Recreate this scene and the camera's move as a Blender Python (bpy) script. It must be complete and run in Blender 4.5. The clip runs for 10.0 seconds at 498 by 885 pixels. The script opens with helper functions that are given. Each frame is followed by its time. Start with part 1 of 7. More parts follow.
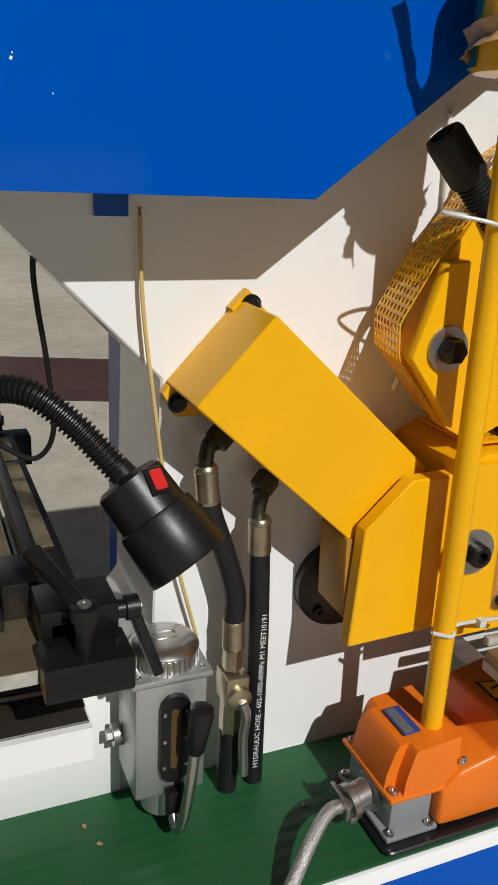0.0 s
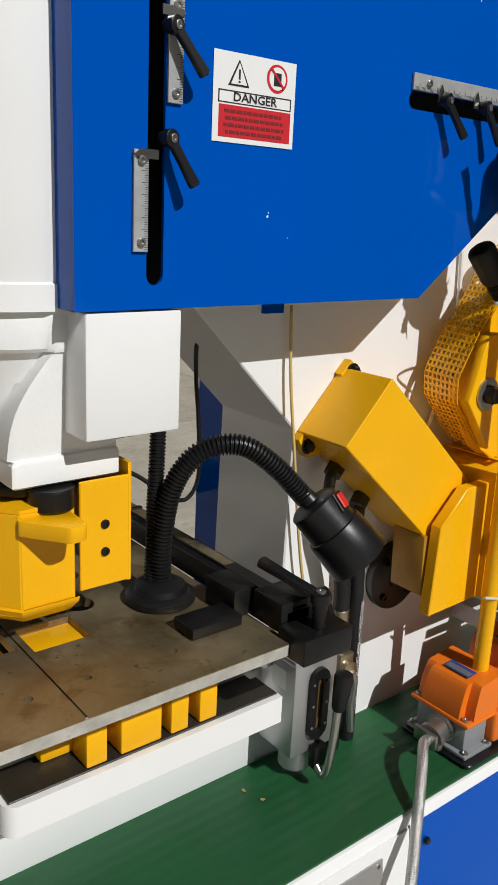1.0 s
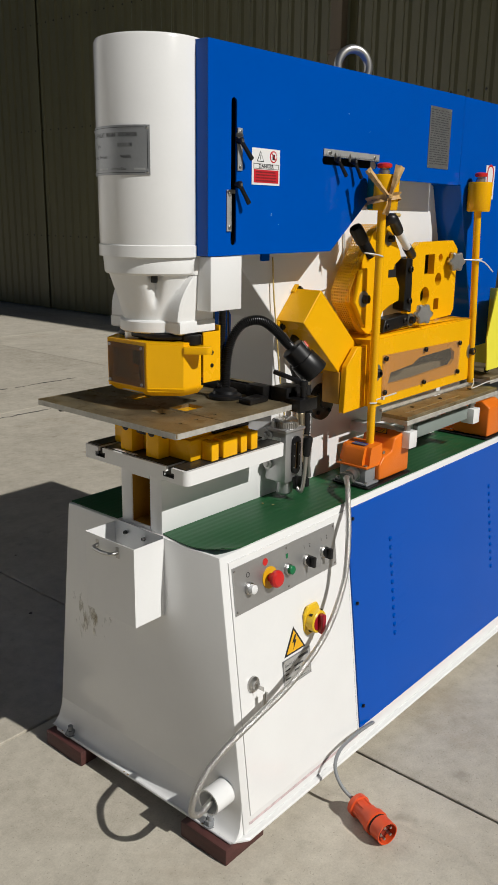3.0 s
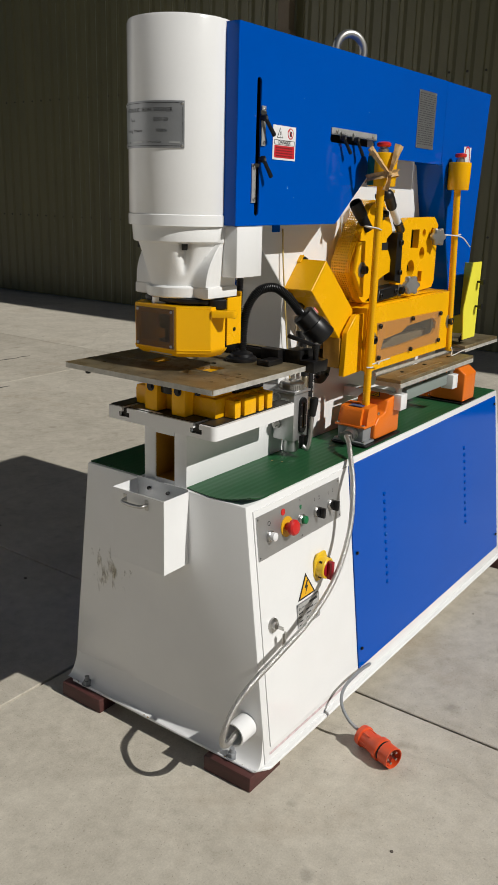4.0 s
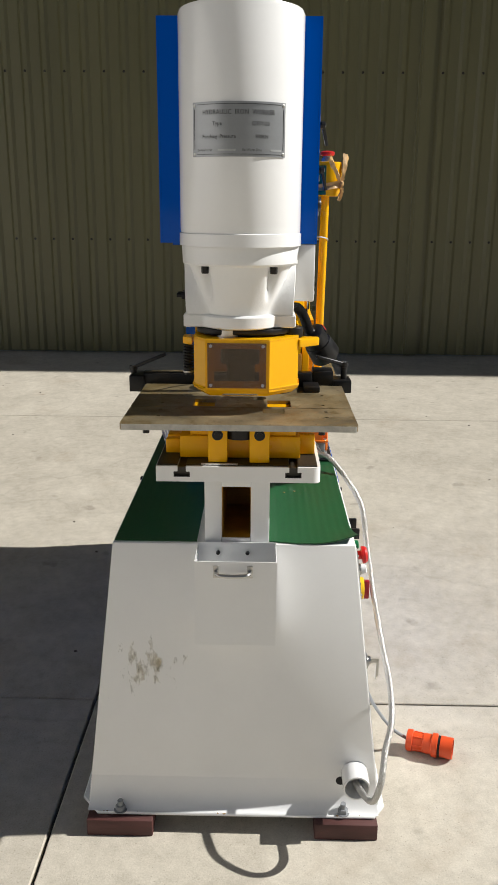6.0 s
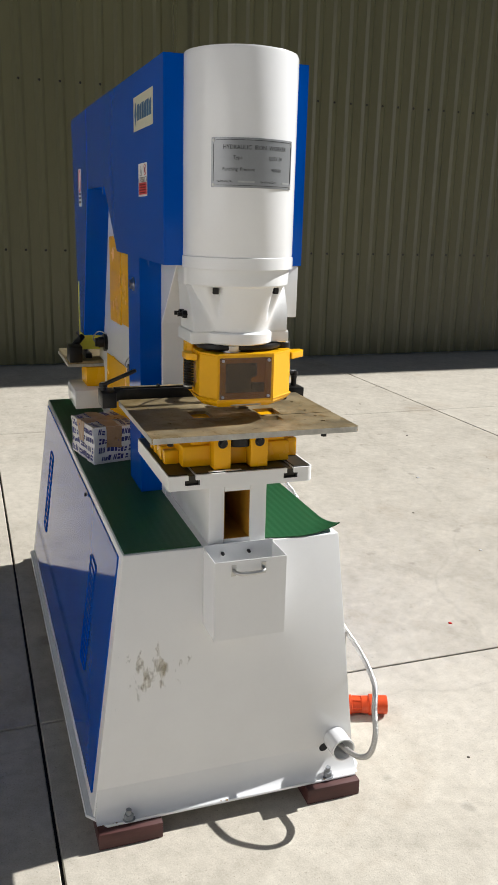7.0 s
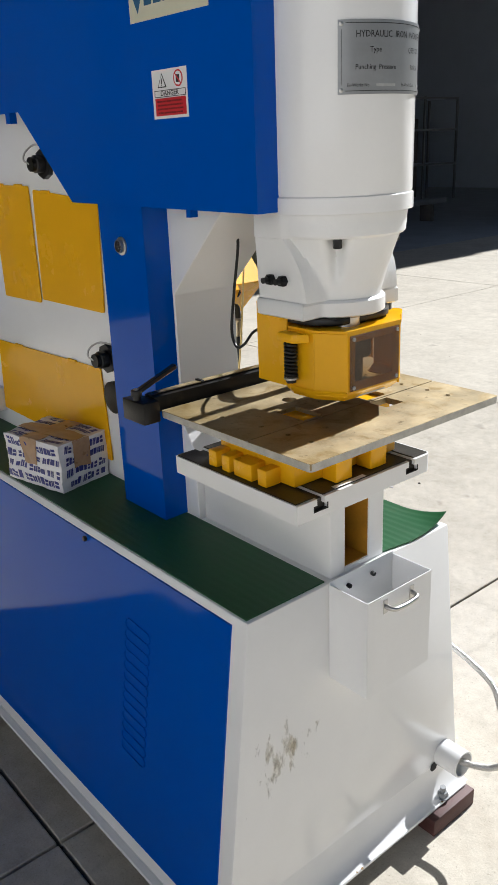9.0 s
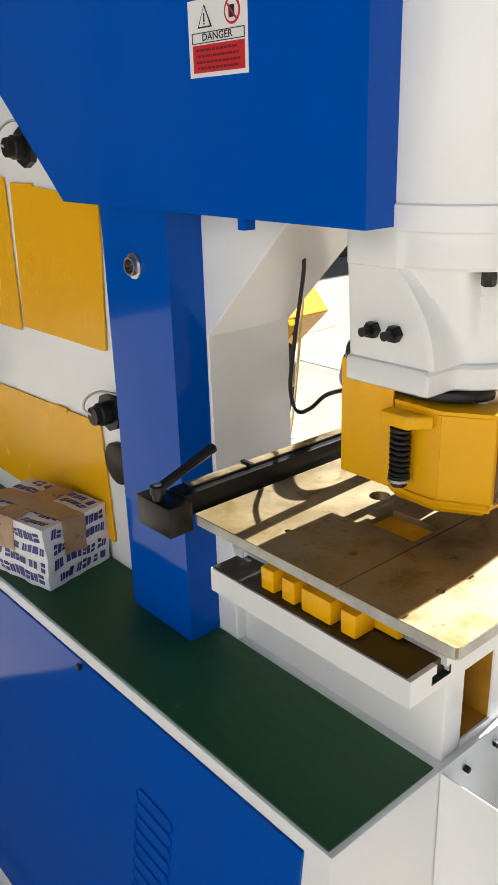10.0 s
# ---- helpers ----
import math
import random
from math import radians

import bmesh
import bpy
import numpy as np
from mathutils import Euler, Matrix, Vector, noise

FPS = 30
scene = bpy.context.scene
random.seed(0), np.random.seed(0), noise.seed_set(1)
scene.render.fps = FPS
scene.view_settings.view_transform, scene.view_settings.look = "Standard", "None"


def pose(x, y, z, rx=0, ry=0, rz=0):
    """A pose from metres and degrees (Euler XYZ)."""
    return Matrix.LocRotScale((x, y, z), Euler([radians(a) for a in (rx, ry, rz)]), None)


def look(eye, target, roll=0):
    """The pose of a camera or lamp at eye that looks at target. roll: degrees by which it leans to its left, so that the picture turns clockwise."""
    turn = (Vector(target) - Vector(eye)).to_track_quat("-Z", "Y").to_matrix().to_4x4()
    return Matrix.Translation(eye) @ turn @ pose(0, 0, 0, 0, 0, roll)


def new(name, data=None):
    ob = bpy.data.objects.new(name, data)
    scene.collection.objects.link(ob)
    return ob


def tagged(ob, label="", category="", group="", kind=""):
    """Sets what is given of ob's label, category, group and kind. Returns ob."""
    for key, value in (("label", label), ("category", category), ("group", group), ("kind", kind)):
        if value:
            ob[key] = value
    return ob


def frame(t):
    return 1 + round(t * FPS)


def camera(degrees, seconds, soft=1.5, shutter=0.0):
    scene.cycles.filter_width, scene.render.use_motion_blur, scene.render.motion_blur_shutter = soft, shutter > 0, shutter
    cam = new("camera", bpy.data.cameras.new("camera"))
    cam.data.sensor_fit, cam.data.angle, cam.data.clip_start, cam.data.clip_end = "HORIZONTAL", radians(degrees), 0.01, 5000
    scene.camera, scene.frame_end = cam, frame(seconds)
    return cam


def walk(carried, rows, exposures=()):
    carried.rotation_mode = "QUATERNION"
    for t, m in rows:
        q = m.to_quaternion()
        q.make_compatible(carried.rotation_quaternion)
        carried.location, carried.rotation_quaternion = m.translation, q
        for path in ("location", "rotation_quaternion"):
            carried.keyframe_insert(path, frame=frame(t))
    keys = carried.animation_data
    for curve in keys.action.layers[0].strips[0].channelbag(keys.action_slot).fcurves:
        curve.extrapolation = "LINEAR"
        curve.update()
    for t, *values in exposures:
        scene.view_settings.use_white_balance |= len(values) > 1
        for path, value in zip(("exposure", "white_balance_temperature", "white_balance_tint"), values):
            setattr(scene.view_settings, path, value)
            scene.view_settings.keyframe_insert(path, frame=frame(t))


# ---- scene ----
cam = camera(34.0, 10.0, soft=0.5)
PATH = [
    (0, (0.373, -0.718, 1.431), (1.139, 1.007, 0.769), 3.1),
    (0.5, (0.145, -0.739, 1.435), (1.159, 0.884, 0.853), 3.6),
    (1, (-0.079, -0.742, 1.486), (1.131, 0.758, 0.951), 2.7),
    (1.5, (-0.374, -0.861, 1.492), (1.029, 0.47, 0.984), 1.7),
    (2, (-0.601, -1.042, 1.495), (0.872, 0.215, 0.999), 0.7),
    (2.5, (-0.83, -1.235, 1.504), (0.635, 0.03, 1.001), 0.6),
    (3, (-1.061, -1.333, 1.481), (0.402, -0.078, 0.948), 0.8),
    (3.2, (-1.162, -1.361, 1.473), (0.302, -0.115, 0.923), 0.8),
    (4.3, (-1.316, -1.142, 1.455), (0.31, -0.125, 0.888), 1.9),
    (4.5, (-1.318, -1.026, 1.474), (0.362, -0.098, 0.911), 1.9),
    (5, (-1.407, -0.694, 1.465), (0.403, -0.045, 0.916), 0.7),
    (5.5, (-1.474, -0.34, 1.452), (0.411, 0.011, 0.886), 0.2),
    (5.7, (-1.484, -0.187, 1.454), (0.423, 0.036, 0.896), 0.2),
    (6.8, (-1.601, 0.528, 1.511), (0.26, 0.032, 0.973), 1.6),
    (7, (-1.557, 0.664, 1.499), (0.263, 0.025, 0.972), 1.5),
    (7.5, (-1.473, 0.942, 1.507), (0.208, 0.027, 0.928), -0.1),
    (8, (-1.252, 1.067, 1.489), (0.298, -0.017, 0.839), -1.4),
    (8.5, (-1.012, 1.08, 1.496), (0.463, -0.077, 0.799), -2.0),
    (9, (-0.741, 1.096, 1.497), (0.707, -0.103, 0.815), -2.3),
    (9.5, (-0.485, 1.002, 1.49), (0.981, -0.186, 0.826), -2.1),
    (10, (-0.285, 0.847, 1.487), (1.141, -0.364, 0.78), -1.7),
]
walk(cam, [(t, look(eye, target, roll)) for t, eye, target, roll in PATH], [(0, -0.70, 6150, 9), (1, -0.62, 6150, 9), (1.6, -0.72, 6300, 9), (2.2, -0.70, 6300, 9), (3, -0.66, 6300, 9), (4.5, -0.60, 6300, 9), (5.5, -0.12, 6300, 9), (7, 0.30, 6060, 10), (8, 0.33, 5880, 10), (8.5, 0.36, 5840, 10), (9, 0.46, 5900, 10), (9.5, 0.70, 6060, 10), (10, 1.02, 6130, 10)])

# ---- light ----
SUN_EL, SUN_AZ = 40.0, 175.4
world = bpy.data.worlds.new("sky")
scene.world = world
world.use_nodes = True
wn = world.node_tree.nodes
sky = wn.new("ShaderNodeTexSky")
sky.sky_type, sky.sun_disc = "NISHITA", False
sky.air_density, sky.dust_density, sky.ozone_density = 1.0, 0.9, 1.6
sky.sun_elevation, sky.sun_rotation = radians(SUN_EL), radians(SUN_AZ)
wn["Background"].inputs["Strength"].default_value = 0.022
world.node_tree.links.new(sky.outputs[0], wn["Background"].inputs["Color"])
sun = new("sun", bpy.data.lights.new("sun", "SUN"))
sun.data.energy, sun.data.angle, sun.data.color = 5.6, radians(0.53), (1.0, 0.955, 0.885)
sun.matrix_world = look((0, 0, 0), (-0.08, 1.0, -0.84))


# ---- materials ----
def node(nt, kind, **values):
    n = nt.nodes.new(kind)
    for key, value in values.items():
        n.inputs[key.replace("_", " ")].default_value = value
    return n


def material(name, colour, rough=0.5, metal=0.0, vary=0.06, scale=6.0, grain=180.0, bump=0.02, dirt=None, dirt_at=0.62, dirt_scale=9.0, coat=0.0, stretch=(1, 1, 1), rough_vary=0.1, spec=0.5):
    """A surface with a coarse and a fine variation of its colour, roughness and relief, and stains if dirt is given."""
    m = bpy.data.materials.new(name)
    m.use_nodes = True
    nt = m.node_tree
    link = nt.links.new
    bs = nt.nodes["Principled BSDF"]
    bs.inputs["Metallic"].default_value = metal
    bs.inputs["Coat Weight"].default_value = coat
    bs.inputs["Specular IOR Level"].default_value = spec
    bs.inputs["Coat Roughness"].default_value = 0.12
    tc = node(nt, "ShaderNodeTexCoord")
    mp = node(nt, "ShaderNodeMapping", Scale=stretch)
    link(tc.outputs["Object"], mp.inputs[0])
    big = node(nt, "ShaderNodeTexNoise", Scale=scale, Detail=5.0, Roughness=0.6)
    fine = node(nt, "ShaderNodeTexNoise", Scale=grain, Detail=3.0, Roughness=0.6)
    for n in (big, fine):
        link(mp.outputs[0], n.inputs["Vector"])
    mix = node(nt, "ShaderNodeMix")
    mix.data_type, mix.blend_type = "RGBA", "MIX"
    lo = tuple(max(0.0, c * (1 - 2.0 * vary)) for c in colour)
    hi = tuple(min(1.0, c * (1 + 1.2 * vary)) for c in colour)
    mix.inputs[6].default_value, mix.inputs[7].default_value = (*lo, 1), (*hi, 1)
    add = node(nt, "ShaderNodeMath")
    add.operation = "MULTIPLY_ADD"
    add.inputs[1].default_value = 0.35
    link(fine.outputs[0], add.inputs[0])
    sub = node(nt, "ShaderNodeMath")
    sub.operation = "MULTIPLY_ADD"
    sub.inputs[1].default_value, sub.inputs[2].default_value = 1.5, -0.42
    link(big.outputs[0], sub.inputs[0])
    link(sub.outputs[0], add.inputs[2])
    link(add.outputs[0], mix.inputs[0])
    col = mix.outputs[2]
    if dirt is not None:
        dn = node(nt, "ShaderNodeTexNoise", Scale=dirt_scale, Detail=8.0, Roughness=0.7)
        link(mp.outputs[0], dn.inputs["Vector"])
        ramp = node(nt, "ShaderNodeValToRGB")
        ramp.color_ramp.elements[0].position, ramp.color_ramp.elements[1].position = dirt_at, min(1.0, dirt_at + 0.14)
        link(dn.outputs[0], ramp.inputs[0])
        mix2 = node(nt, "ShaderNodeMix")
        mix2.data_type = "RGBA"
        mix2.inputs[7].default_value = (*dirt, 1)
        link(ramp.outputs[0], mix2.inputs[0])
        link(col, mix2.inputs[6])
        col = mix2.outputs[2]
    link(col, bs.inputs["Base Color"])
    rr = node(nt, "ShaderNodeMapRange")
    rr.inputs["To Min"].default_value, rr.inputs["To Max"].default_value = max(0.02, rough - rough_vary), min(1.0, rough + rough_vary)
    link(big.outputs[0], rr.inputs["Value"])
    link(rr.outputs[0], bs.inputs["Roughness"])
    if bump:
        bp = node(nt, "ShaderNodeBump", Strength=bump, Distance=0.002)
        link(fine.outputs[0], bp.inputs["Height"])
        link(bp.outputs[0], bs.inputs["Normal"])
    return m


def oily(name):
    """Bare steel under a swirled, half-dried film of oil."""
    m = material(name, (0.42, 0.345, 0.215), 0.58, 0.95, vary=0.20, scale=13, grain=160, bump=0.12, rough_vary=0.2)
    nt = m.node_tree
    link = nt.links.new
    bs = nt.nodes["Principled BSDF"]
    tc = node(nt, "ShaderNodeTexCoord")
    base = bs.inputs["Base Color"].links[0].from_socket
    for sc, at, wide, warp, tone in ((6.0, 0.44, 0.26, 0.6, (0.26, 0.19, 0.075)), (19.0, 0.52, 0.16, 0.5, (0.22, 0.145, 0.045)), (55.0, 0.62, 0.10, 0.2, (0.12, 0.085, 0.04))):
        n = node(nt, "ShaderNodeTexNoise", Scale=sc, Detail=7.0, Roughness=0.62, Distortion=warp)
        link(tc.outputs["Object"], n.inputs["Vector"])
        r = node(nt, "ShaderNodeValToRGB")
        r.color_ramp.elements[0].position, r.color_ramp.elements[1].position = at, at + wide
        r.color_ramp.elements[1].color = (0.8, 0.8, 0.8, 1)
        link(n.outputs[0], r.inputs[0])
        mx = node(nt, "ShaderNodeMix")
        mx.data_type = "RGBA"
        mx.inputs[7].default_value = (*tone, 1)
        link(r.outputs[0], mx.inputs[0])
        link(base, mx.inputs[6])
        base = mx.outputs[2]
    link(base, bs.inputs["Base Color"])
    return m


WHITE = material("white_paint", (0.82, 0.82, 0.815), 0.15, vary=0.02, bump=0.03, grain=120, coat=0.1, dirt=(0.66, 0.64, 0.58), dirt_at=0.70, dirt_scale=14, rough_vary=0.06)
CASTWHITE = material("cast_white_paint", (0.80, 0.80, 0.79), 0.36, vary=0.025, bump=0.25, grain=90, coat=0.15)
BLUE = material("blue_paint", (0.0005, 0.076, 0.44), 0.07, vary=0.03, scale=4, bump=0.03, grain=60, rough_vary=0.02, spec=0.18)
YELLOW = material("yellow_paint", (0.86, 0.44, 0.0015), 0.26, vary=0.03, bump=0.04, grain=120, dirt=(0.70, 0.35, 0.01), dirt_at=0.86, dirt_scale=20, rough_vary=0.08, spec=0.25)
RULE = material("engraved_rule_steel", (0.44, 0.45, 0.45), 0.42, 0.3, vary=0.12, scale=30)
LEMON = material("lemon_paint", (0.85, 0.78, 0.06), 0.4, vary=0.04)
ORANGE = material("orange_paint", (0.78, 0.175, 0.008), 0.36, vary=0.06, bump=0.2, grain=300)
GREYCAST = material("grey_cast", (0.24, 0.25, 0.26), 0.45, vary=0.08, bump=0.2)
RUBBER = material("green_rubber", (0.016, 0.090, 0.031), 0.46, vary=0.22, scale=5, bump=0.12, dirt=(0.045, 0.095, 0.035), dirt_at=0.60, dirt_scale=9, stretch=(0.35, 1, 1), rough_vary=0.2, spec=0.32)
BLACK = material("black_plastic", (0.008, 0.008, 0.009), 0.36, vary=0.15, bump=0.08, spec=0.4)
BLACKOX = material("black_oxide_steel", (0.010, 0.0095, 0.010), 0.38, 0.2, vary=0.2, bump=0.1, dirt=(0.035, 0.028, 0.02), dirt_at=0.6, spec=0.4)
HOSE = material("black_rubber", (0.010, 0.010, 0.011), 0.5, vary=0.2, bump=0.15, spec=0.4)
STEEL = material("bright_steel", (0.55, 0.54, 0.52), 0.3, 1.0, vary=0.1, bump=0.05)
ZINC = material("zinc_plate", (0.45, 0.44, 0.42), 0.36, 0.9, vary=0.15, bump=0.06)
ALU = material("brushed_aluminium", (0.50, 0.50, 0.50), 0.40, 0.75, vary=0.08, bump=0.05)
BRASS = material("yellowed_hose", (0.62, 0.45, 0.16), 0.35, vary=0.1)
OILED = oily("oiled_steel")
BRAID = material("grey_steel_braid", (0.58, 0.57, 0.55), 0.34, 0.9, vary=0.14, scale=260, grain=800, bump=0.6)
NICKEL = material("yellowed_nickel", (0.48, 0.41, 0.29), 0.32, 0.95, vary=0.15, scale=30)
RUSTED = material("greased_steel", (0.042, 0.037, 0.029), 0.42, 0.3, vary=0.35, scale=12, bump=0.15, dirt=(0.16, 0.10, 0.05), dirt_at=0.62, dirt_scale=16)
# near-black colour that paints the shade in holes, gaps and behind openings
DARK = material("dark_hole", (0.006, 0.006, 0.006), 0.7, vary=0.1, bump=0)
TIMBER = material("brown_stained_timber", (0.085, 0.028, 0.024), 0.6, vary=0.25, scale=30, grain=220, bump=0.3, stretch=(1, 0.2, 1))
RED = material("red_plastic", (0.60, 0.02, 0.018), 0.35, vary=0.06)
GREENP = material("green_plastic", (0.01, 0.17, 0.06), 0.35, vary=0.06)
SIGNWHITE = material("white_sticker", (0.78, 0.78, 0.78), 0.4, vary=0.02, bump=0)
SIGNRED = material("red_sticker", (0.55, 0.02, 0.03), 0.4, vary=0.03, bump=0)
INK = material("black_ink", (0.015, 0.015, 0.017), 0.5, vary=0.05, bump=0)
CARD = material("brown_tape", (0.36, 0.22, 0.12), 0.3, vary=0.15, scale=25, bump=0.1)
PLUG = material("orange_red_plastic", (0.72, 0.085, 0.02), 0.35, vary=0.06)
DIMINK = material("worn_print", (0.07, 0.07, 0.075), 0.5, 0.3, bump=0)
PLATEGREY = material("nameplate_metal", (0.33, 0.34, 0.35), 0.38, 0.6, vary=0.07, scale=14, bump=0.04)
SHEET = material("khaki_steel_sheet", (0.116, 0.110, 0.053), 0.34, 0.0, vary=0.1, scale=1.4, grain=40, bump=0.05, stretch=(1, 1, 0.2), dirt=(0.085, 0.08, 0.05), dirt_at=0.6, dirt_scale=2.2)
INDOOR = material("grey_shed_lining", (0.55, 0.60, 0.68), 0.8, vary=0.05, scale=1.5)
SHEDFLOOR = material("shed_floor", (0.36, 0.38, 0.40), 0.75, vary=0.15, scale=2)


def clear(name, tint, rough=0.05, alpha=0.25):
    m = bpy.data.materials.new(name)
    m.use_nodes = True
    nt = m.node_tree
    bs = nt.nodes["Principled BSDF"]
    bs.inputs["Base Color"].default_value, bs.inputs["Roughness"].default_value = (*tint, 1), rough
    bs.inputs["Transmission Weight"].default_value, bs.inputs["IOR"].default_value = 1.0, 1.08
    tr = node(nt, "ShaderNodeBsdfTransparent")
    tr.inputs[0].default_value = (*tint, 1)
    fz = node(nt, "ShaderNodeTexNoise", Scale=6.0, Detail=3.0)
    rg = node(nt, "ShaderNodeMapRange")
    rg.inputs["To Min"].default_value, rg.inputs["To Max"].default_value = alpha * 0.7, alpha * 1.3
    nt.links.new(fz.outputs[0], rg.inputs["Value"])
    gl = nt.nodes.new("ShaderNodeBsdfPrincipled")
    gl.inputs["Base Color"].default_value, gl.inputs["Roughness"].default_value = (*(c * 0.5 for c in tint), 1), 0.15
    ms = node(nt, "ShaderNodeMixShader")
    nt.links.new(rg.outputs[0], ms.inputs[0])
    nt.links.new(tr.outputs[0], ms.inputs[1])
    nt.links.new(gl.outputs[0], ms.inputs[2])
    nt.links.new(ms.outputs[0], nt.nodes["Material Output"].inputs[0])
    return m


PERSPEX = clear("scuffed_perspex", (0.92, 0.86, 0.76), alpha=0.13)
SMOKED = clear("smoked_perspex", (0.70, 0.60, 0.47), alpha=0.20)


def concrete(name):
    m = bpy.data.materials.new(name)
    m.use_nodes = True
    nt = m.node_tree
    link = nt.links.new
    bs = nt.nodes["Principled BSDF"]
    geo = node(nt, "ShaderNodeNewGeometry")
    info = node(nt, "ShaderNodeObjectInfo")
    pos = geo.outputs["Position"]
    noises = []
    for sc, de in ((0.55, 4.0), (3.2, 6.0), (26.0, 6.0), (190.0, 4.0), (9.0, 7.0)):
        n = node(nt, "ShaderNodeTexNoise", Scale=sc, Detail=de, Roughness=0.65)
        link(pos, n.inputs["Vector"])
        noises.append(n.outputs[0])
    ramp = node(nt, "ShaderNodeValToRGB")
    e = ramp.color_ramp.elements
    e[0].position, e[0].color = 0.40, (0.325, 0.29, 0.232, 1)
    e[1].position, e[1].color = 0.65, (0.60, 0.552, 0.462, 1)
    acc = None
    for out, w in zip(noises, (0.20, 0.20, 0.21, 0.20, 0.19)):
        k = node(nt, "ShaderNodeMath")
        k.operation = "MULTIPLY_ADD"
        k.inputs[1].default_value = w
        link(out, k.inputs[0])
        if acc is not None:
            link(acc, k.inputs[2])
        else:
            k.inputs[2].default_value = 0.0
        acc = k.outputs[0]
    tint = node(nt, "ShaderNodeMath")
    tint.operation = "MULTIPLY_ADD"
    tint.inputs[1].default_value = 0.06
    link(info.outputs["Random"], tint.inputs[0])
    link(acc, tint.inputs[2])
    link(tint.outputs[0], ramp.inputs[0])
    spots = node(nt, "ShaderNodeTexNoise", Scale=7.0, Detail=3.0, Roughness=0.5)
    link(pos, spots.inputs["Vector"])
    sr = node(nt, "ShaderNodeValToRGB")
    sr.color_ramp.elements[0].position, sr.color_ramp.elements[1].position = 0.66, 0.74
    link(spots.outputs[0], sr.inputs[0])
    fac = node(nt, "ShaderNodeMath")
    fac.operation = "MULTIPLY"
    fac.inputs[1].default_value = 0.45
    link(sr.outputs[0], fac.inputs[0])
    mx = node(nt, "ShaderNodeMix")
    mx.data_type = "RGBA"
    mx.inputs[7].default_value = (0.19, 0.165, 0.13, 1)
    link(fac.outputs[0], mx.inputs[0])
    link(ramp.outputs[0], mx.inputs[6])
    crack = node(nt, "ShaderNodeTexVoronoi", Scale=0.33)
    crack.feature = "DISTANCE_TO_EDGE"
    warp = node(nt, "ShaderNodeTexNoise", Scale=2.5, Detail=6.0)
    link(pos, warp.inputs["Vector"])
    wm = node(nt, "ShaderNodeVectorMath")
    wm.operation = "MULTIPLY_ADD"
    wm.inputs[1].default_value = (0.28, 0.28, 0.28)
    link(warp.outputs["Color"], wm.inputs[0])
    link(pos, wm.inputs[2])
    link(wm.outputs[0], crack.inputs["Vector"])
    cr = node(nt, "ShaderNodeValToRGB")
    cr.color_ramp.elements[0].position, cr.color_ramp.elements[0].color = 0.0, (0.45, 0.45, 0.45, 1)
    cr.color_ramp.elements[1].position, cr.color_ramp.elements[1].color = 0.0022, (0, 0, 0, 1)
    link(crack.outputs["Distance"], cr.inputs[0])
    cr.color_ramp.elements[0].color = (0.13, 0.13, 0.13, 1)
    mx2 = node(nt, "ShaderNodeMix")
    mx2.data_type = "RGBA"
    mx2.inputs[7].default_value = (0.16, 0.14, 0.11, 1)
    link(cr.outputs[0], mx2.inputs[0])
    link(mx.outputs[2], mx2.inputs[6])
    pit = node(nt, "ShaderNodeTexNoise", Scale=120.0, Detail=4.0, Roughness=0.6)
    link(pos, pit.inputs["Vector"])
    pr = node(nt, "ShaderNodeValToRGB")
    pr.color_ramp.elements[0].position, pr.color_ramp.elements[1].position = 0.62, 0.68
    pr.color_ramp.elements[1].color = (0.38, 0.38, 0.38, 1)
    link(pit.outputs[0], pr.inputs[0])
    mx3 = node(nt, "ShaderNodeMix")
    mx3.data_type = "RGBA"
    mx3.inputs[7].default_value = (0.15, 0.13, 0.10, 1)
    link(pr.outputs[0], mx3.inputs[0])
    link(mx2.outputs[2], mx3.inputs[6])
    blot = node(nt, "ShaderNodeTexVoronoi", Scale=2.6)
    link(wm.outputs[0], blot.inputs["Vector"])
    br = node(nt, "ShaderNodeValToRGB")
    br.color_ramp.elements[0].position, br.color_ramp.elements[0].color = 0.040, (0.32, 0.32, 0.32, 1)
    br.color_ramp.elements[1].position, br.color_ramp.elements[1].color = 0.075, (0, 0, 0, 1)
    link(blot.outputs["Distance"], br.inputs[0])
    rust = node(nt, "ShaderNodeTexNoise", Scale=1.3, Detail=7.0, Roughness=0.7)
    link(pos, rust.inputs["Vector"])
    ru = node(nt, "ShaderNodeValToRGB")
    ru.color_ramp.elements[0].position, ru.color_ramp.elements[1].position = 0.57, 0.76
    ru.color_ramp.elements[1].color = (0.5, 0.5, 0.5, 1)
    link(rust.outputs[0], ru.inputs[0])
    top = mx3.outputs[2]
    for fac2, tone in ((br.outputs[0], (0.14, 0.12, 0.095, 1)), (ru.outputs[0], (0.30, 0.22, 0.14, 1))):
        m4 = node(nt, "ShaderNodeMix")
        m4.data_type = "RGBA"
        m4.inputs[7].default_value = tone
        link(fac2, m4.inputs[0])
        link(top, m4.inputs[6])
        top = m4.outputs[2]
    link(top, bs.inputs["Base Color"])
    bs.inputs["Roughness"].default_value = 0.82
    bp = node(nt, "ShaderNodeBump", Strength=0.22, Distance=0.003)
    bm = node(nt, "ShaderNodeMath")
    bm.operation = "MULTIPLY_ADD"
    bm.inputs[1].default_value = 1.5
    link(noises[2], bm.inputs[0])
    link(noises[3], bm.inputs[2])
    link(bm.outputs[0], bp.inputs["Height"])
    link(bp.outputs[0], bs.inputs["Normal"])
    return m


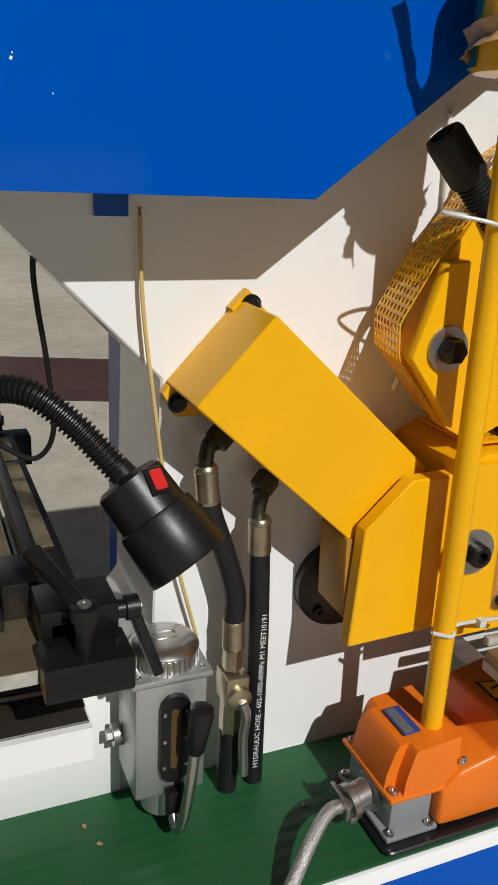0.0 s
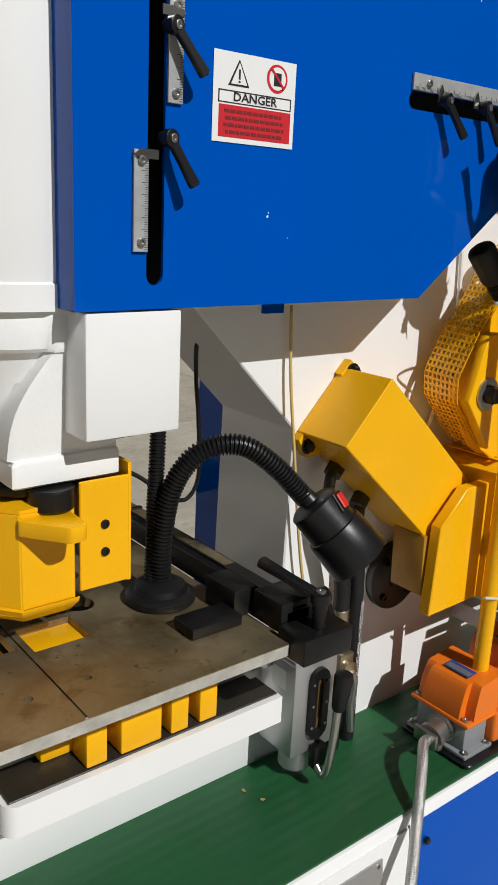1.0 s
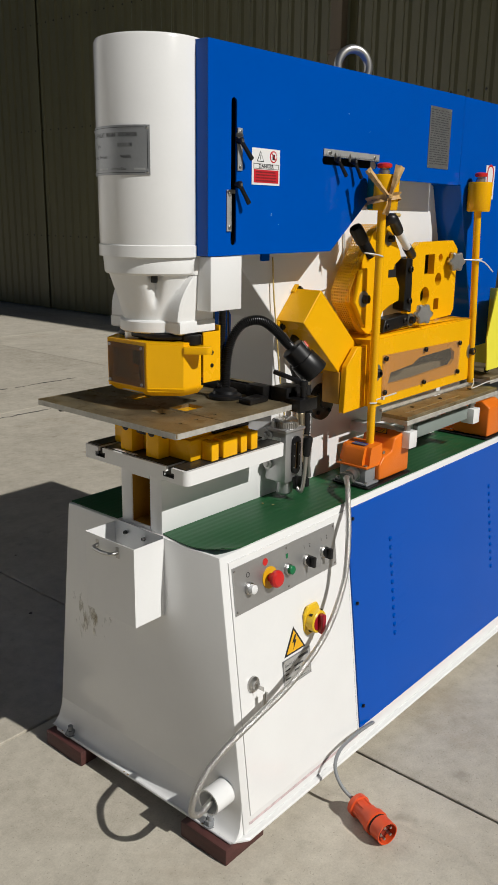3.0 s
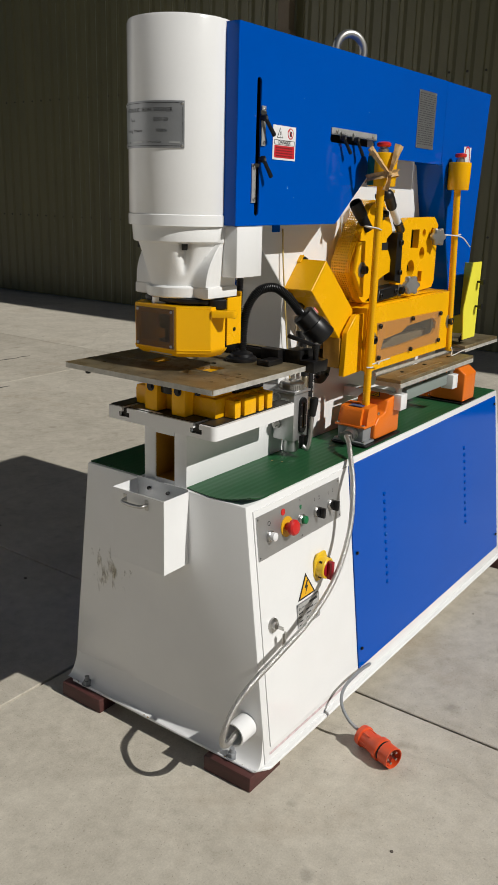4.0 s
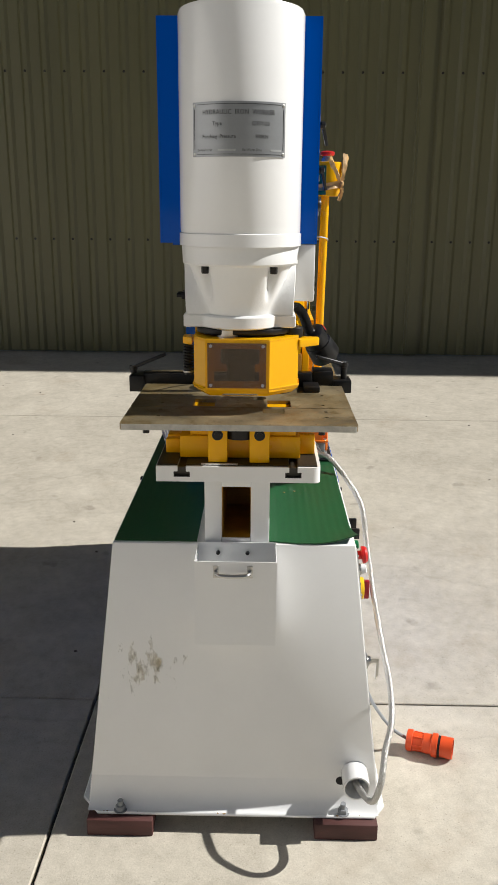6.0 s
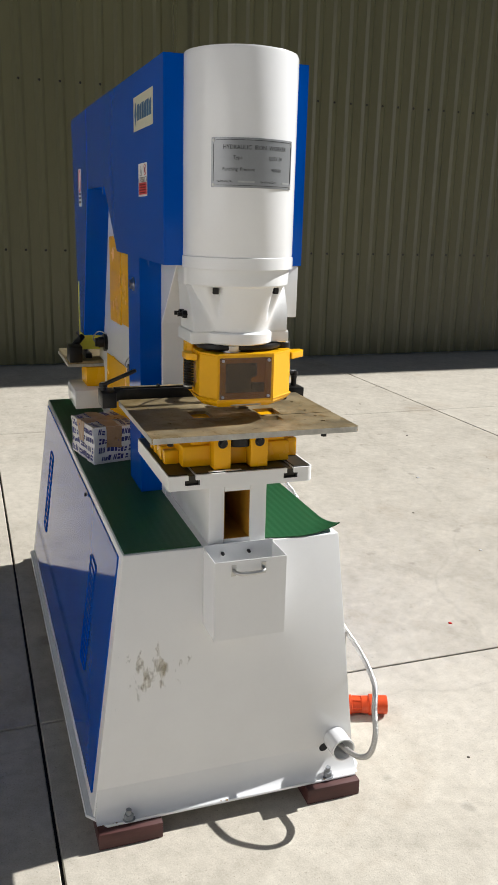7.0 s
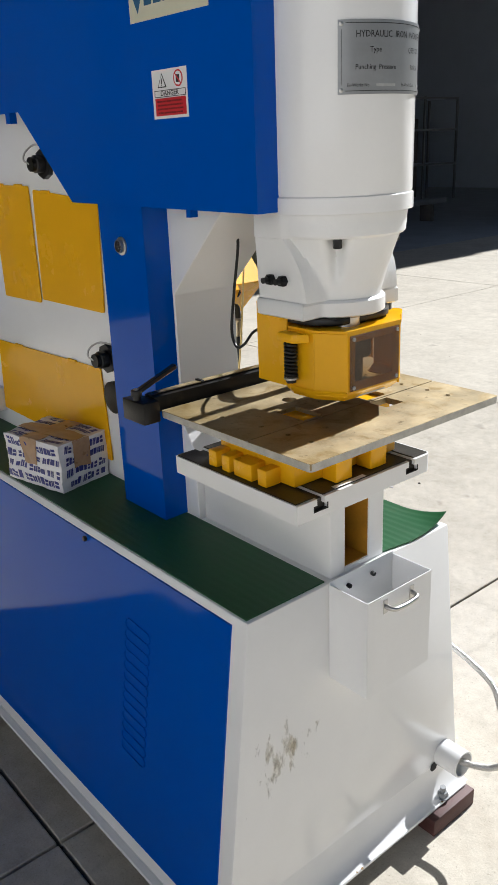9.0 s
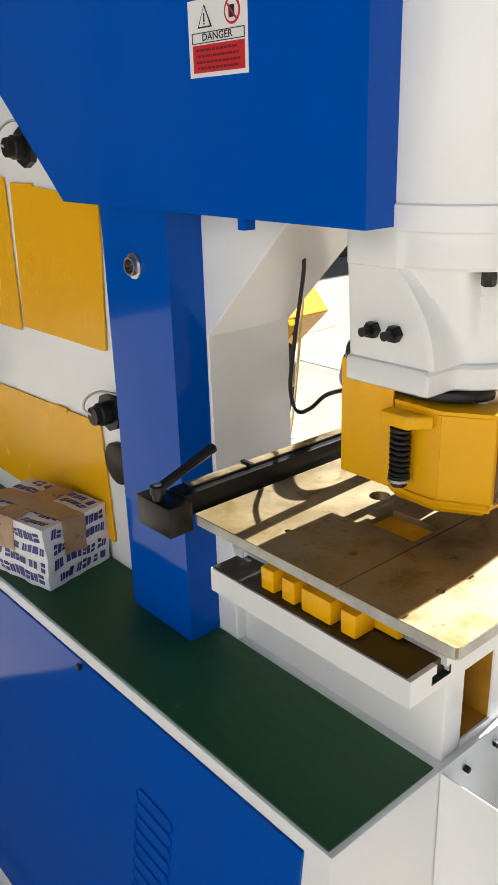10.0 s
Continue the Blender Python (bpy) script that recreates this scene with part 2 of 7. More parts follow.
CONCRETE = concrete("worn_concrete")
JOINT = material("dirty_joint_filler", (0.05, 0.045, 0.04), 0.9, vary=0.3, scale=20)


# ---- mesh helpers ----
def bm_box(x0, x1, y0, y1, z0, z1, bevel=0.0, seg=2):
    bm = bmesh.new()
    bmesh.ops.create_cube(bm, size=1.0)
    for v in bm.verts:
        v.co = Vector(((x0 + x1) / 2 + v.co.x * (x1 - x0), (y0 + y1) / 2 + v.co.y * (y1 - y0), (z0 + z1) / 2 + v.co.z * (z1 - z0)))
    if bevel:
        bmesh.ops.bevel(bm, geom=bm.edges[:], offset=bevel, segments=seg, profile=0.5, affect="EDGES", clamp_overlap=True)
    return bm


def bm_prism(points, axis, a, b, bevel=0.0, seg=2, shear=(0.0, 0.0)):
    """A flat outline, in the two other axes in their order, drawn out along axis from a to b."""
    bm = bmesh.new()

    def at(p, d, k):
        u, v = p[0] + shear[0] * k, p[1] + shear[1] * k
        return {"x": (d, u, v), "y": (u, d, v), "z": (u, v, d)}[axis]

    lo = [bm.verts.new(at(p, a, 0)) for p in points]
    hi = [bm.verts.new(at(p, b, 1)) for p in points]
    n = len(points)
    bm.faces.new(lo)
    bm.faces.new(hi)
    for i in range(n):
        bm.faces.new((lo[i], lo[(i + 1) % n], hi[(i + 1) % n], hi[i]))
    bmesh.ops.recalc_face_normals(bm, faces=bm.faces[:])
    if bevel:
        bmesh.ops.bevel(bm, geom=bm.edges[:], offset=bevel, segments=seg, profile=0.5, affect="EDGES", clamp_overlap=True)
    return bm


def frame_of(d):
    d = Vector(d).normalized()
    up = Vector((0, 0, 1)) if abs(d.z) < 0.9 else Vector((1, 0, 0))
    s = d.cross(up).normalized()
    return d, s, s.cross(d)


def bm_lathe(p, d, profile, n=28, capped=True):
    """Rings of (distance along d, radius) about the axis from p."""
    bm = bmesh.new()
    d, s, u = frame_of(d)
    p = Vector(p)
    rings = []
    for h, r in profile:
        rings.append([bm.verts.new(p + d * h + (s * math.cos(2 * math.pi * k / n) + u * math.sin(2 * math.pi * k / n)) * r) for k in range(n)])
    for a, b in zip(rings, rings[1:]):
        for k in range(n):
            bm.faces.new((a[k], a[(k + 1) % n], b[(k + 1) % n], b[k]))
    if capped:
        bm.faces.new(rings[0])
        bm.faces.new(rings[-1])
    bmesh.ops.recalc_face_normals(bm, faces=bm.faces[:])
    return bm


def bm_rod(p, q, r, n=20, bevel=0.0, r2=None):
    p, q = Vector(p), Vector(q)
    h = (q - p).length
    r2 = r if r2 is None else r2
    if bevel:
        prof = [(0, r - bevel), (bevel, r), (h - bevel, r2), (h, r2 - bevel)]
    else:
        prof = [(0, r), (h, r2)]
    return bm_lathe(p, q - p, prof, n)


def smooth_path(points, steps=12):
    """A Catmull-Rom line through the points."""
    pts = [Vector(p) for p in points]
    pts = [2 * pts[0] - pts[1]] + pts + [2 * pts[-1] - pts[-2]]
    out = []
    for i in range(1, len(pts) - 2):
        p0, p1, p2, p3 = pts[i - 1:i + 3]
        for k in range(steps):
            t = k / steps
            out.append(0.5 * (2 * p1 + (p2 - p0) * t + (2 * p0 - 5 * p1 + 4 * p2 - p3) * t * t + (3 * p1 - p0 - 3 * p2 + p3) * t ** 3))
    out.append(pts[-2])
    return out


def bm_tube(points, r, n=12, steps=12, ripple=0.0, pitch=0.006, raw=False):
    """A hose along the points; ripple: how far its rings stand out."""
    line = points if raw else smooth_path(points, steps)
    if ripple:
        dense, acc = [], 0.0
        total = sum((b - a).length for a, b in zip(line, line[1:]))
        count = int(total / (pitch / 4))
        lens = [0.0]
        for a, b in zip(line, line[1:]):
            lens.append(lens[-1] + (b - a).length)
        j = 0
        for k in range(count + 1):
            s = total * k / count
            while j < len(lens) - 2 and lens[j + 1] < s:
                j += 1
            f = (s - lens[j]) / max(1e-9, lens[j + 1] - lens[j])
            dense.append(line[j].lerp(line[j + 1], f))
        line = dense
    bm = bmesh.new()
    rings, prev = [], None
    for i, p in enumerate(line):
        d = (line[min(i + 1, len(line) - 1)] - line[max(i - 1, 0)]).normalized()
        if prev is None:
            _, s, u = frame_of(d)
        else:
            s = (prev - d * prev.dot(d)).normalized()
            u = d.cross(s)
        prev = s
        rr = r + (ripple * (1 if i % 4 in (1, 2) else -1) if ripple else 0)
        rings.append([bm.verts.new(p + (s * math.cos(2 * math.pi * k / n) + u * math.sin(2 * math.pi * k / n)) * rr) for k in range(n)])
    for a, b in zip(rings, rings[1:]):
        for k in range(n):
            bm.faces.new((a[k], a[(k + 1) % n], b[(k + 1) % n], b[k]))
    bm.faces.new(rings[0])
    bm.faces.new(rings[-1])
    bmesh.ops.recalc_face_normals(bm, faces=bm.faces[:])
    return bm


def joined(*bms):
    out = bmesh.new()
    for b in bms:
        tmp = bpy.data.meshes.new("tmp")
        b.to_mesh(tmp)
        b.free()
        out.from_mesh(tmp)
        bpy.data.meshes.remove(tmp)
    return out


def turned(bm, m):
    bmesh.ops.transform(bm, matrix=m, verts=bm.verts[:])
    return bm


def shade(me, angle=35):
    for p in me.polygons:
        p.use_smooth = True
    me.set_sharp_from_angle(angle=radians(angle))


def mesh_of(name, bm, mat):
    me = bpy.data.meshes.new(name)
    bm.to_mesh(me)
    bm.free()
    me.materials.append(mat)
    shade(me)
    return me


def thing(name, at, label, category, group="", kind=""):
    ob = new(name)
    ob.location = at
    ob.empty_display_size = 0.05
    return tagged(ob, label, category, group, kind)


def part(name, bm, mat, parent=None, label=""):
    """One mesh object, drawn in world places, under its thing or part."""
    ob = new(name, mesh_of(name, bm, mat))
    if parent is not None:
        ob.parent = parent
        if parent.type == "EMPTY":
            ob.matrix_parent_inverse = Matrix.Translation(-Vector(parent.location))
    if label:
        tagged(ob, label)
    return ob


def single(name, bm, mat, label, category, group="", kind=""):
    return tagged(part(name, bm, mat), label, category, group, kind)


def hexbolt(p, d, r=0.009, h=0.008, washer=0.0, n=6):
    """A bolt head at p, standing out along d."""
    d0 = Vector(d).normalized()
    out = [bm_lathe(Vector(p) + d0 * 0.002, d, [(0, r), (h * 0.8, r), (h, r * 0.86)], n)]
    if washer:
        out.append(bm_lathe(p, d, [(0, washer), (0.002, washer)], 20))
    return joined(*out)


def capbolt(p, d, r=0.007, h=0.008):
    d0 = Vector(d).normalized()
    a = bm_lathe(p, d, [(0, r), (h * 0.85, r), (h, r * 0.85), (h, r * 0.5), (h * 0.5, r * 0.48)], 16)
    return a


def round_poly(points, r, seg=4):
    """Rounds the corners of a flat outline."""
    out, n = [], len(points)
    for i in range(n):
        a, b, c = (Vector(points[k % n]) for k in (i - 1, i, i + 1))
        u, v = (a - b), (c - b)
        k = min(r, u.length * 0.45, v.length * 0.45)
        p, q = b + u.normalized() * k, b + v.normalized() * k
        for s in range(seg + 1):
            t = s / seg
            out.append(tuple((1 - t) ** 2 * p + 2 * t * (1 - t) * b + t * t * q))
    return out


CY = 0.076


def bm_plate(outer, holes, axis, a, b):
    """A plate with an outline and holes through it."""
    bm = bmesh.new()

    def at(p, d):
        return {"x": (d, p[0], p[1]), "y": (p[0], d, p[1]), "z": (p[0], p[1], d)}[axis]

    sides = []
    for d in (a, b):
        edges, loops = [], []
        for ring in (outer, *holes):
            vs = [bm.verts.new(at(p, d)) for p in ring]
            loops.append(vs)
            edges += [bm.edges.new((vs[i], vs[(i + 1) % len(vs)])) for i in range(len(vs))]
        bmesh.ops.triangle_fill(bm, use_beauty=True, use_dissolve=False, edges=edges)
        sides.append(loops)
    for lo, hi in zip(*sides):
        n = len(lo)
        for i in range(n):
            bm.faces.new((lo[i], lo[(i + 1) % n], hi[(i + 1) % n], hi[i]))
    bmesh.ops.recalc_face_normals(bm, faces=bm.faces[:])
    return bm


def slot(u0, u1, v0, v1, n=6):
    """An outline with two round ends along its longer side."""
    out = []
    if u1 - u0 > v1 - v0:
        r, c = (v1 - v0) / 2, (v0 + v1) / 2
        for k in range(n + 1):
            a = -math.pi / 2 + math.pi * k / n
            out.append((u1 - r + r * math.cos(a), c + r * math.sin(a)))
        for k in range(n + 1):
            a = math.pi / 2 + math.pi * k / n
            out.append((u0 + r + r * math.cos(a), c + r * math.sin(a)))
    else:
        r, c = (u1 - u0) / 2, (u0 + u1) / 2
        for k in range(n + 1):
            a = math.pi * k / n
            out.append((c + r * math.cos(a), v1 - r + r * math.sin(a)))
        for k in range(n + 1):
            a = math.pi + math.pi * k / n
            out.append((c + r * math.cos(a), v0 + r + r * math.sin(a)))
    return out


def circle(u, v, r, n=16):
    return [(u + r * math.cos(2 * math.pi * k / n), v + r * math.sin(2 * math.pi * k / n)) for k in range(n)]


def rect(u0, u1, v0, v1):
    return [(u0, v0), (u1, v0), (u1, v1), (u0, v1)]


# ---- yard and shed ----
JX, JY, SLAB = 0.69, 0.53, 3.55
ground = tagged(part("ground", bm_box(-300, 300, -300, 300, -0.5, -0.02), JOINT), "dirty concrete ground under the yard slabs", "ground", kind="structure")
slab_data = None
for i in range(-4, 3):
    for j in range(-5, 4):
        if slab_data is None:
            slab_data = mesh_of("slab", bm_box(0.0045, SLAB - 0.0045, 0.0045, SLAB - 0.0045, -0.15, 0.0, 0.0025, 1), CONCRETE)
        sl = new("slab", slab_data)
        sl.parent = ground
        sl.location = (JX + i * SLAB, JY + j * SLAB, 0.0)
apron = tagged(part("pavement", joined(bm_box(-300, JX - 4 * SLAB - 0.01, -300, 300, -0.15, 0), bm_box(JX + 3 * SLAB + 0.01, 300, -300, 300, -0.15, -0.003),
    bm_box(JX - 4 * SLAB, JX + 3 * SLAB, -300, JY - 5 * SLAB - 0.01, -0.15, 0), bm_box(JX - 4 * SLAB, JX + 3 * SLAB, JY + 4 * SLAB + 0.01, 300, -0.15, 0)), CONCRETE),
    "plain concrete paving round the yard", "pavement", kind="structure")

WX, DOOR0, DOOR1, WALLH = 6.95, -7.04, -12.6, 9.6


def corrugated(y0, y1, z0, z1, x):
    """Steel sheet with raised ribs every 190 mm."""
    bm = bmesh.new()
    pts, y = [], y0
    while y < y1:
        for dy, dx in ((0.0, 0.0), (0.050, 0.0), (0.078, -0.024), (0.118, -0.024), (0.146, 0.0)):
            if y + dy < y1:
                pts.append((x + dx, y + dy))
        y += 0.19
    pts.append((x, y1))
    lo = [bm.verts.new((px, py, z0)) for px, py in pts]
    hi = [bm.verts.new((px, py, z1)) for px, py in pts]
    for k in range(len(pts) - 1):
        bm.faces.new((lo[k], lo[k + 1], hi[k + 1], hi[k]))
    geom = bmesh.ops.extrude_face_region(bm, geom=bm.faces[:])
    bmesh.ops.translate(bm, verts=[g for g in geom["geom"] if isinstance(g, bmesh.types.BMVert)], vec=(0.012, 0, 0))
    bmesh.ops.recalc_face_normals(bm, faces=bm.faces[:])
    return bm


wall = tagged(part("wall_east", corrugated(DOOR0 + 0.16, 16.0, 0.02, WALLH, WX), SHEET), "khaki corrugated steel shed wall", "wall", kind="structure")
part("lintel_sheet", corrugated(DOOR1, DOOR0 + 0.15, 5.2, WALLH, WX), SHEET, wall)
part("end_sheet", corrugated(-20.0, DOOR1, 0.02, WALLH, WX), SHEET, wall)
part("door_jamb", joined(bm_box(WX - 0.05, WX + 0.12, DOOR0, DOOR0 + 0.19, 0.0, 5.25, 0.006), bm_box(WX - 0.06, WX - 0.045, DOOR0 + 0.13, DOOR0 + 0.20, 0.0, 5.25)), SHEET, wall)
part("gutter", bm_box(WX - 0.14, WX + 0.1, -20.0, 16.0, WALLH - 0.05, WALLH + 0.12, 0.01), SHEET, wall)
for yj in (9.85, -1.5):
    part("sheet_lap", joined(bm_box(WX - 0.042, WX - 0.030, yj - 0.06, yj + 0.05, 0.02, WALLH - 0.05), bm_box(WX - 0.034, WX - 0.004, yj + 0.05, yj + 0.075, 0.02, WALLH - 0.05)), SHEET, wall)
screw = mesh_of("screw", hexbolt((0, 0, 0), (-1, 0, 0), 0.008, 0.006, 0.012), BLACKOX)
for zr in (1.16, 2.72, 4.2):
    yy = DOOR0 + 0.31
    n = 0
    while yy < 10.5:
        sc = new("screw", screw)
        sc.parent = wall
        sc.location = (WX - 0.03, DOOR0 + 0.16 + 0.10 + 0.19 * n, zr)
        yy += 0.19
        n += 1
PIPE = material("brown_downpipe", (0.16, 0.125, 0.085), 0.55, vary=0.15, scale=3, stretch=(1, 1, 0.2))
part("downpipe", joined(bm_box(WX - 0.16, WX - 0.045, 4.185, 4.335, 0.55, WALLH - 0.06, 0.012), bm_prism([(WX - 0.16, 0.5495), (WX - 0.045, 0.5495), (WX - 0.075, 0.06), (WX - 0.20, 0.06)], "y", 4.19, 4.33, 0.008, 1)), PIPE, wall, "brown square downpipe")
for zb in (0.9, 3.2, 5.6):
    part("pipe_strap", bm_box(WX - 0.166, WX - 0.03, 4.165, 4.355, zb, zb + 0.04, 0.003), PIPE, wall)
part("wall_hose", bm_tube([(WX - 0.05, 4.60, 0.95), (WX - 0.06, 4.61, 0.60), (WX - 0.07, 4.63, 0.25), (WX - 0.12, 4.66, 0.03)], 0.022, 10), HOSE, wall, "black hose hanging on the wall")
# added wall, out of view: its sunlit face brightens the machine's back
PALE = material("pale_bounce_wall", (0.68, 0.68, 0.69), 0.8, vary=0.05, scale=1.0, grain=30, bump=0.1)
tagged(part("bounce_wall", bm_box(-12, 1.0, 10.0, 10.3, 0.0, 7.5), PALE), "unseen pale wall added to bounce sunlight onto the back of the machine", "wall", kind="structure")
# the shed behind the wall
shed = tagged(part("shed_floor", bm_box(WX + 0.05, WX + 14, -22, 16, -0.1, 0.004), SHEDFLOOR), "grey concrete shed floor", "floor", kind="structure")
tagged(part("wall_shed_back", bm_box(WX + 14, WX + 14.2, -22, 16, 0, 9.8), INDOOR), "dark back wall of the shed", "wall", kind="structure")
tagged(part("wall_shed_north", bm_box(WX + 0.05, WX + 14, 16, 16.2, 0, 9.8), INDOOR), "dark end wall of the shed", "wall", kind="structure")
tagged(part("wall_shed_south", bm_box(WX + 0.05, WX + 14, -22.2, -22, 0, 9.8), INDOOR), "dark end wall of the shed", "wall", kind="structure")
tagged(part("roof", bm_box(WX - 0.05, WX + 14.2, -22.2, 16.2, 9.75, 9.9), INDOOR), "dark steel shed roof", "roof", kind="structure")

# ---- machine: cabinet ----
BX0, BX1, BZ0, BZ1 = 0.175, 1.887, 0.053, 0.746
F_TOP, F_BOT, K_TOP, K_BOT = -0.190, -0.276, 0.356, 0.441
machine = thing("ironworker", (1.0, CY, 0.045), "white, blue and yellow hydraulic ironworker on dark timber blocks", "machine tool")


def fy(z):
    return F_BOT + (F_TOP - F_BOT) * (z - BZ0) / (BZ1 - BZ0)


def ky(z):
    return K_BOT + (K_TOP - K_BOT) * (z - BZ0) / (BZ1 - BZ0)


cabinet_bm = bm_prism([(F_BOT, BZ0), (K_BOT, BZ0), (K_TOP, BZ1), (F_TOP, BZ1)], "x", BX0, BX1, 0.004)
for v in cabinet_bm.verts:
    if v.co.x > 1.5:
        v.co.x += 0.055 * (BZ1 - v.co.z) / (BZ1 - BZ0)
cabinet = part("cabinet", cabinet_bm, WHITE, machine, "white sheet-steel cabinet with scuffs on its end")
part("foot_flange", bm_prism([(0.178, -0.290), (1.93, -0.290), (1.955, -0.265), (1.955, 0.43), (1.93, 0.458), (0.192, 0.458), (0.138, 0.412), (0.138, -0.262)], "z", 0.0445, 0.053, 0.002, 1), WHITE, machine, "white foot flange")
fillet = bm_prism([(0.1412 + 0.034 * math.cos(radians(a)), 0.1385 - 0.0852 * math.sin(radians(a))) for a in range(0, 91, 6)] + [(0.1753, 0.0532)], "y", -0.268, 0.436)
for v in fillet.verts:
    v.co.y = fy(v.co.z) + 0.004 if v.co.y < 0 else ky(v.co.z) - 0.004
part("bend_fillet", fillet, WHITE, cabinet)


def side_sheet(front, x0, x1, z0, z1, proud=0.004, thick=0.006):
    f = fy if front else ky
    s = -1 if front else 1
    return quad_sheet([(x0, f(z0) + s * proud, z0), (x1, f(z0) + s * proud, z0), (x1, f(z1) + s * proud, z1), (x0, f(z1) + s * proud, z1)], (0, -s * thick, 0))


def quad_sheet(corners, back):
    bm = bmesh.new()
    a = [bm.verts.new(c) for c in corners]
    b = [bm.verts.new(Vector(c) + Vector(back)) for c in corners]
    bm.faces.new(a)
    bm.faces.new(b)
    for k in range(4):
        bm.faces.new((a[k], a[(k + 1) % 4], b[(k + 1) % 4], b[k]))
    bmesh.ops.recalc_face_normals(bm, faces=bm.faces[:])
    return bm


front_panel = part("side_panel", side_sheet(True, 0.672, 1.862, 0.095, 0.728), BLUE, cabinet, "blue vented side panel")
back_panel = part("side_panel", side_sheet(False, 0.215, 1.862, 0.095, 0.728), BLUE, cabinet, "blue vented side panel")
part("control_door", side_sheet(True, 0.200, 0.660, 0.095, 0.728, 0.003), WHITE, cabinet, "white control panel door")
# cabinet details
def on_front(x, z, out=0.004):
    return Vector((x, fy(z) - out, z))


FN = Vector((0, -1, 0.124)).normalized()
KN = Vector((0, 1, 0.123)).normalized()
dome = mesh_of("vent_dome", bm_lathe((0, 0, 0), FN, [(0, 0.0075), (0.0025, 0.0068), (0.0048, 0.0045), (0.0058, 0.001)], 14), BLUE)
for xc in (0.878, 1.527):
    for k in range(12):
        o = new("vent_dome", dome)
        o.parent = front_panel
        o.location = on_front(xc, 0.590 - k * 0.0262)
VENTS = (0.878, 1.527)


def bm_louvre(w=0.088, h=0.0122):
    """A pressed louvre with a round top edge, long along x."""
    bm = bmesh.new()
    ring = slot(-w / 2, w / 2, -h, h, 6)
    rows = []
    for f, d in ((1.06, 0.0), (1.02, 0.0034), (0.95, 0.0036), (0.89, 0.0012), (0.3, 0.0010)):
        rows.append([bm.verts.new((u * (1 - (1 - f) * 0.22), 0.0 + d, v * f + v * 0)) for u, v in ring])
    for a, b in zip(rows, rows[1:]):
        for k in range(len(a)):
            bm.faces.new((a[k], a[(k + 1) % len(a)], b[(k + 1) % len(a)], b[k]))
    bm.faces.new(rows[-1])
    bmesh.ops.recalc_face_normals(bm, faces=bm.faces[:])
    return bm


louvre = mesh_of("louvre", bm_louvre(), BLUE)
for xc in (0.497, 1.56):
    for k in range(13):
        z = 0.592 - k * 0.0238
        o = new("louvre", louvre)
        o.parent = back_panel
        o.matrix_basis = pose(xc + 0.0006 * k, ky(z) + 0.0035, z, 7, 0, 0) @ pose(0, 0, 0, 0, -4, 0)
for xc in VENTS:
    for k in range(12):
        o = new("louvre", louvre)
        o.parent = front_panel
        o.matrix_basis = Matrix.Translation(on_front(xc + 0.042, 0.594 - k * 0.0262, 0.0036)) @ pose(0, 0, 0, -7, 0, 0) @ pose(0, 0, 0, 0, -9, 0) @ Matrix.Diagonal((0.95, -0.16, 0.95, 1))
for px, pz in ((0.69, 0.70), (0.69, 0.46), (0.69, 0.155), (1.84, 0.70), (1.84, 0.155)):
    part("panel_screw", hexbolt(on_front(px, pz), FN, 0.005, 0.005), BLACK, front_panel)
part("panel_screw", hexbolt((0.704, ky(0.72) + 0.004, 0.72), KN, 0.006, 0.006), BLACK, back_panel)
control = part("control_plate", side_sheet(True, 0.207, 0.607, 0.598, 0.712, 0.0055, 0.002), ALU, cabinet, "brushed steel control plate")


def knob_at(x, z, shapes, mat, name, label=""):
    o = on_front(x, z, 0.0058)
    bm = joined(*[bm_lathe(o + FN * h0, FN, prof, n) for h0, prof, n in shapes])
    return part(name, bm, mat, cabinet, label)


ringp = [(0, 0.0145), (0.006, 0.0145), (0.008, 0.012)]
for bx in (0.258, 0.404, 0.480, 0.553):
    knob_at(bx, 0.650, [(0, ringp, 24)], STEEL, "bezel")
knob_at(0.258, 0.650, [(0.006, [(0, 0.0115), (0.012, 0.011), (0.014, 0.008)], 20)], SIGNWHITE, "white_button", "white push button")
knob_at(0.404, 0.650, [(0.006, [(0, 0.0115), (0.010, 0.011), (0.012, 0.008)], 20)], GREENP, "green_button", "green push button")
for bx in (0.480, 0.553):
    knob_at(bx, 0.650, [(0.006, [(0, 0.0125), (0.008, 0.0125)], 20)], BLACK, "selector_base")
    o = on_front(bx, 0.650, 0.012)
    part("selector_switch", bm_box(o.x - 0.005, o.x + 0.005, o.y - 0.022, o.y, o.z - 0.014, o.z + 0.014, 0.002), BLACK, cabinet, "black selector switch")
knob_at(0.334, 0.652, [(0, [(0, 0.027), (0.002, 0.027)], 28)], material("yellow_plastic", (0.75, 0.42, 0.01), 0.4), "stop_collar", "yellow ring")
knob_at(0.334, 0.652, [(0.002, [(0, 0.011), (0.014, 0.011), (0.016, 0.021), (0.024, 0.021), (0.029, 0.017), (0.031, 0.008)], 28)], RED, "stop_button", "red emergency stop button")
knob_at(0.322, 0.694, [(0, [(0, 0.009), (0.0008, 0.009)], 18)], RED, "stop_mark")
for bx, bz in ((0.213, 0.704), (0.213, 0.606), (0.600, 0.704), (0.600, 0.606), (0.404, 0.704), (0.404, 0.606)):
    knob_at(bx, bz, [(0, [(0, 0.003), (0.002, 0.002)], 8)], STEEL, "plate_screw")
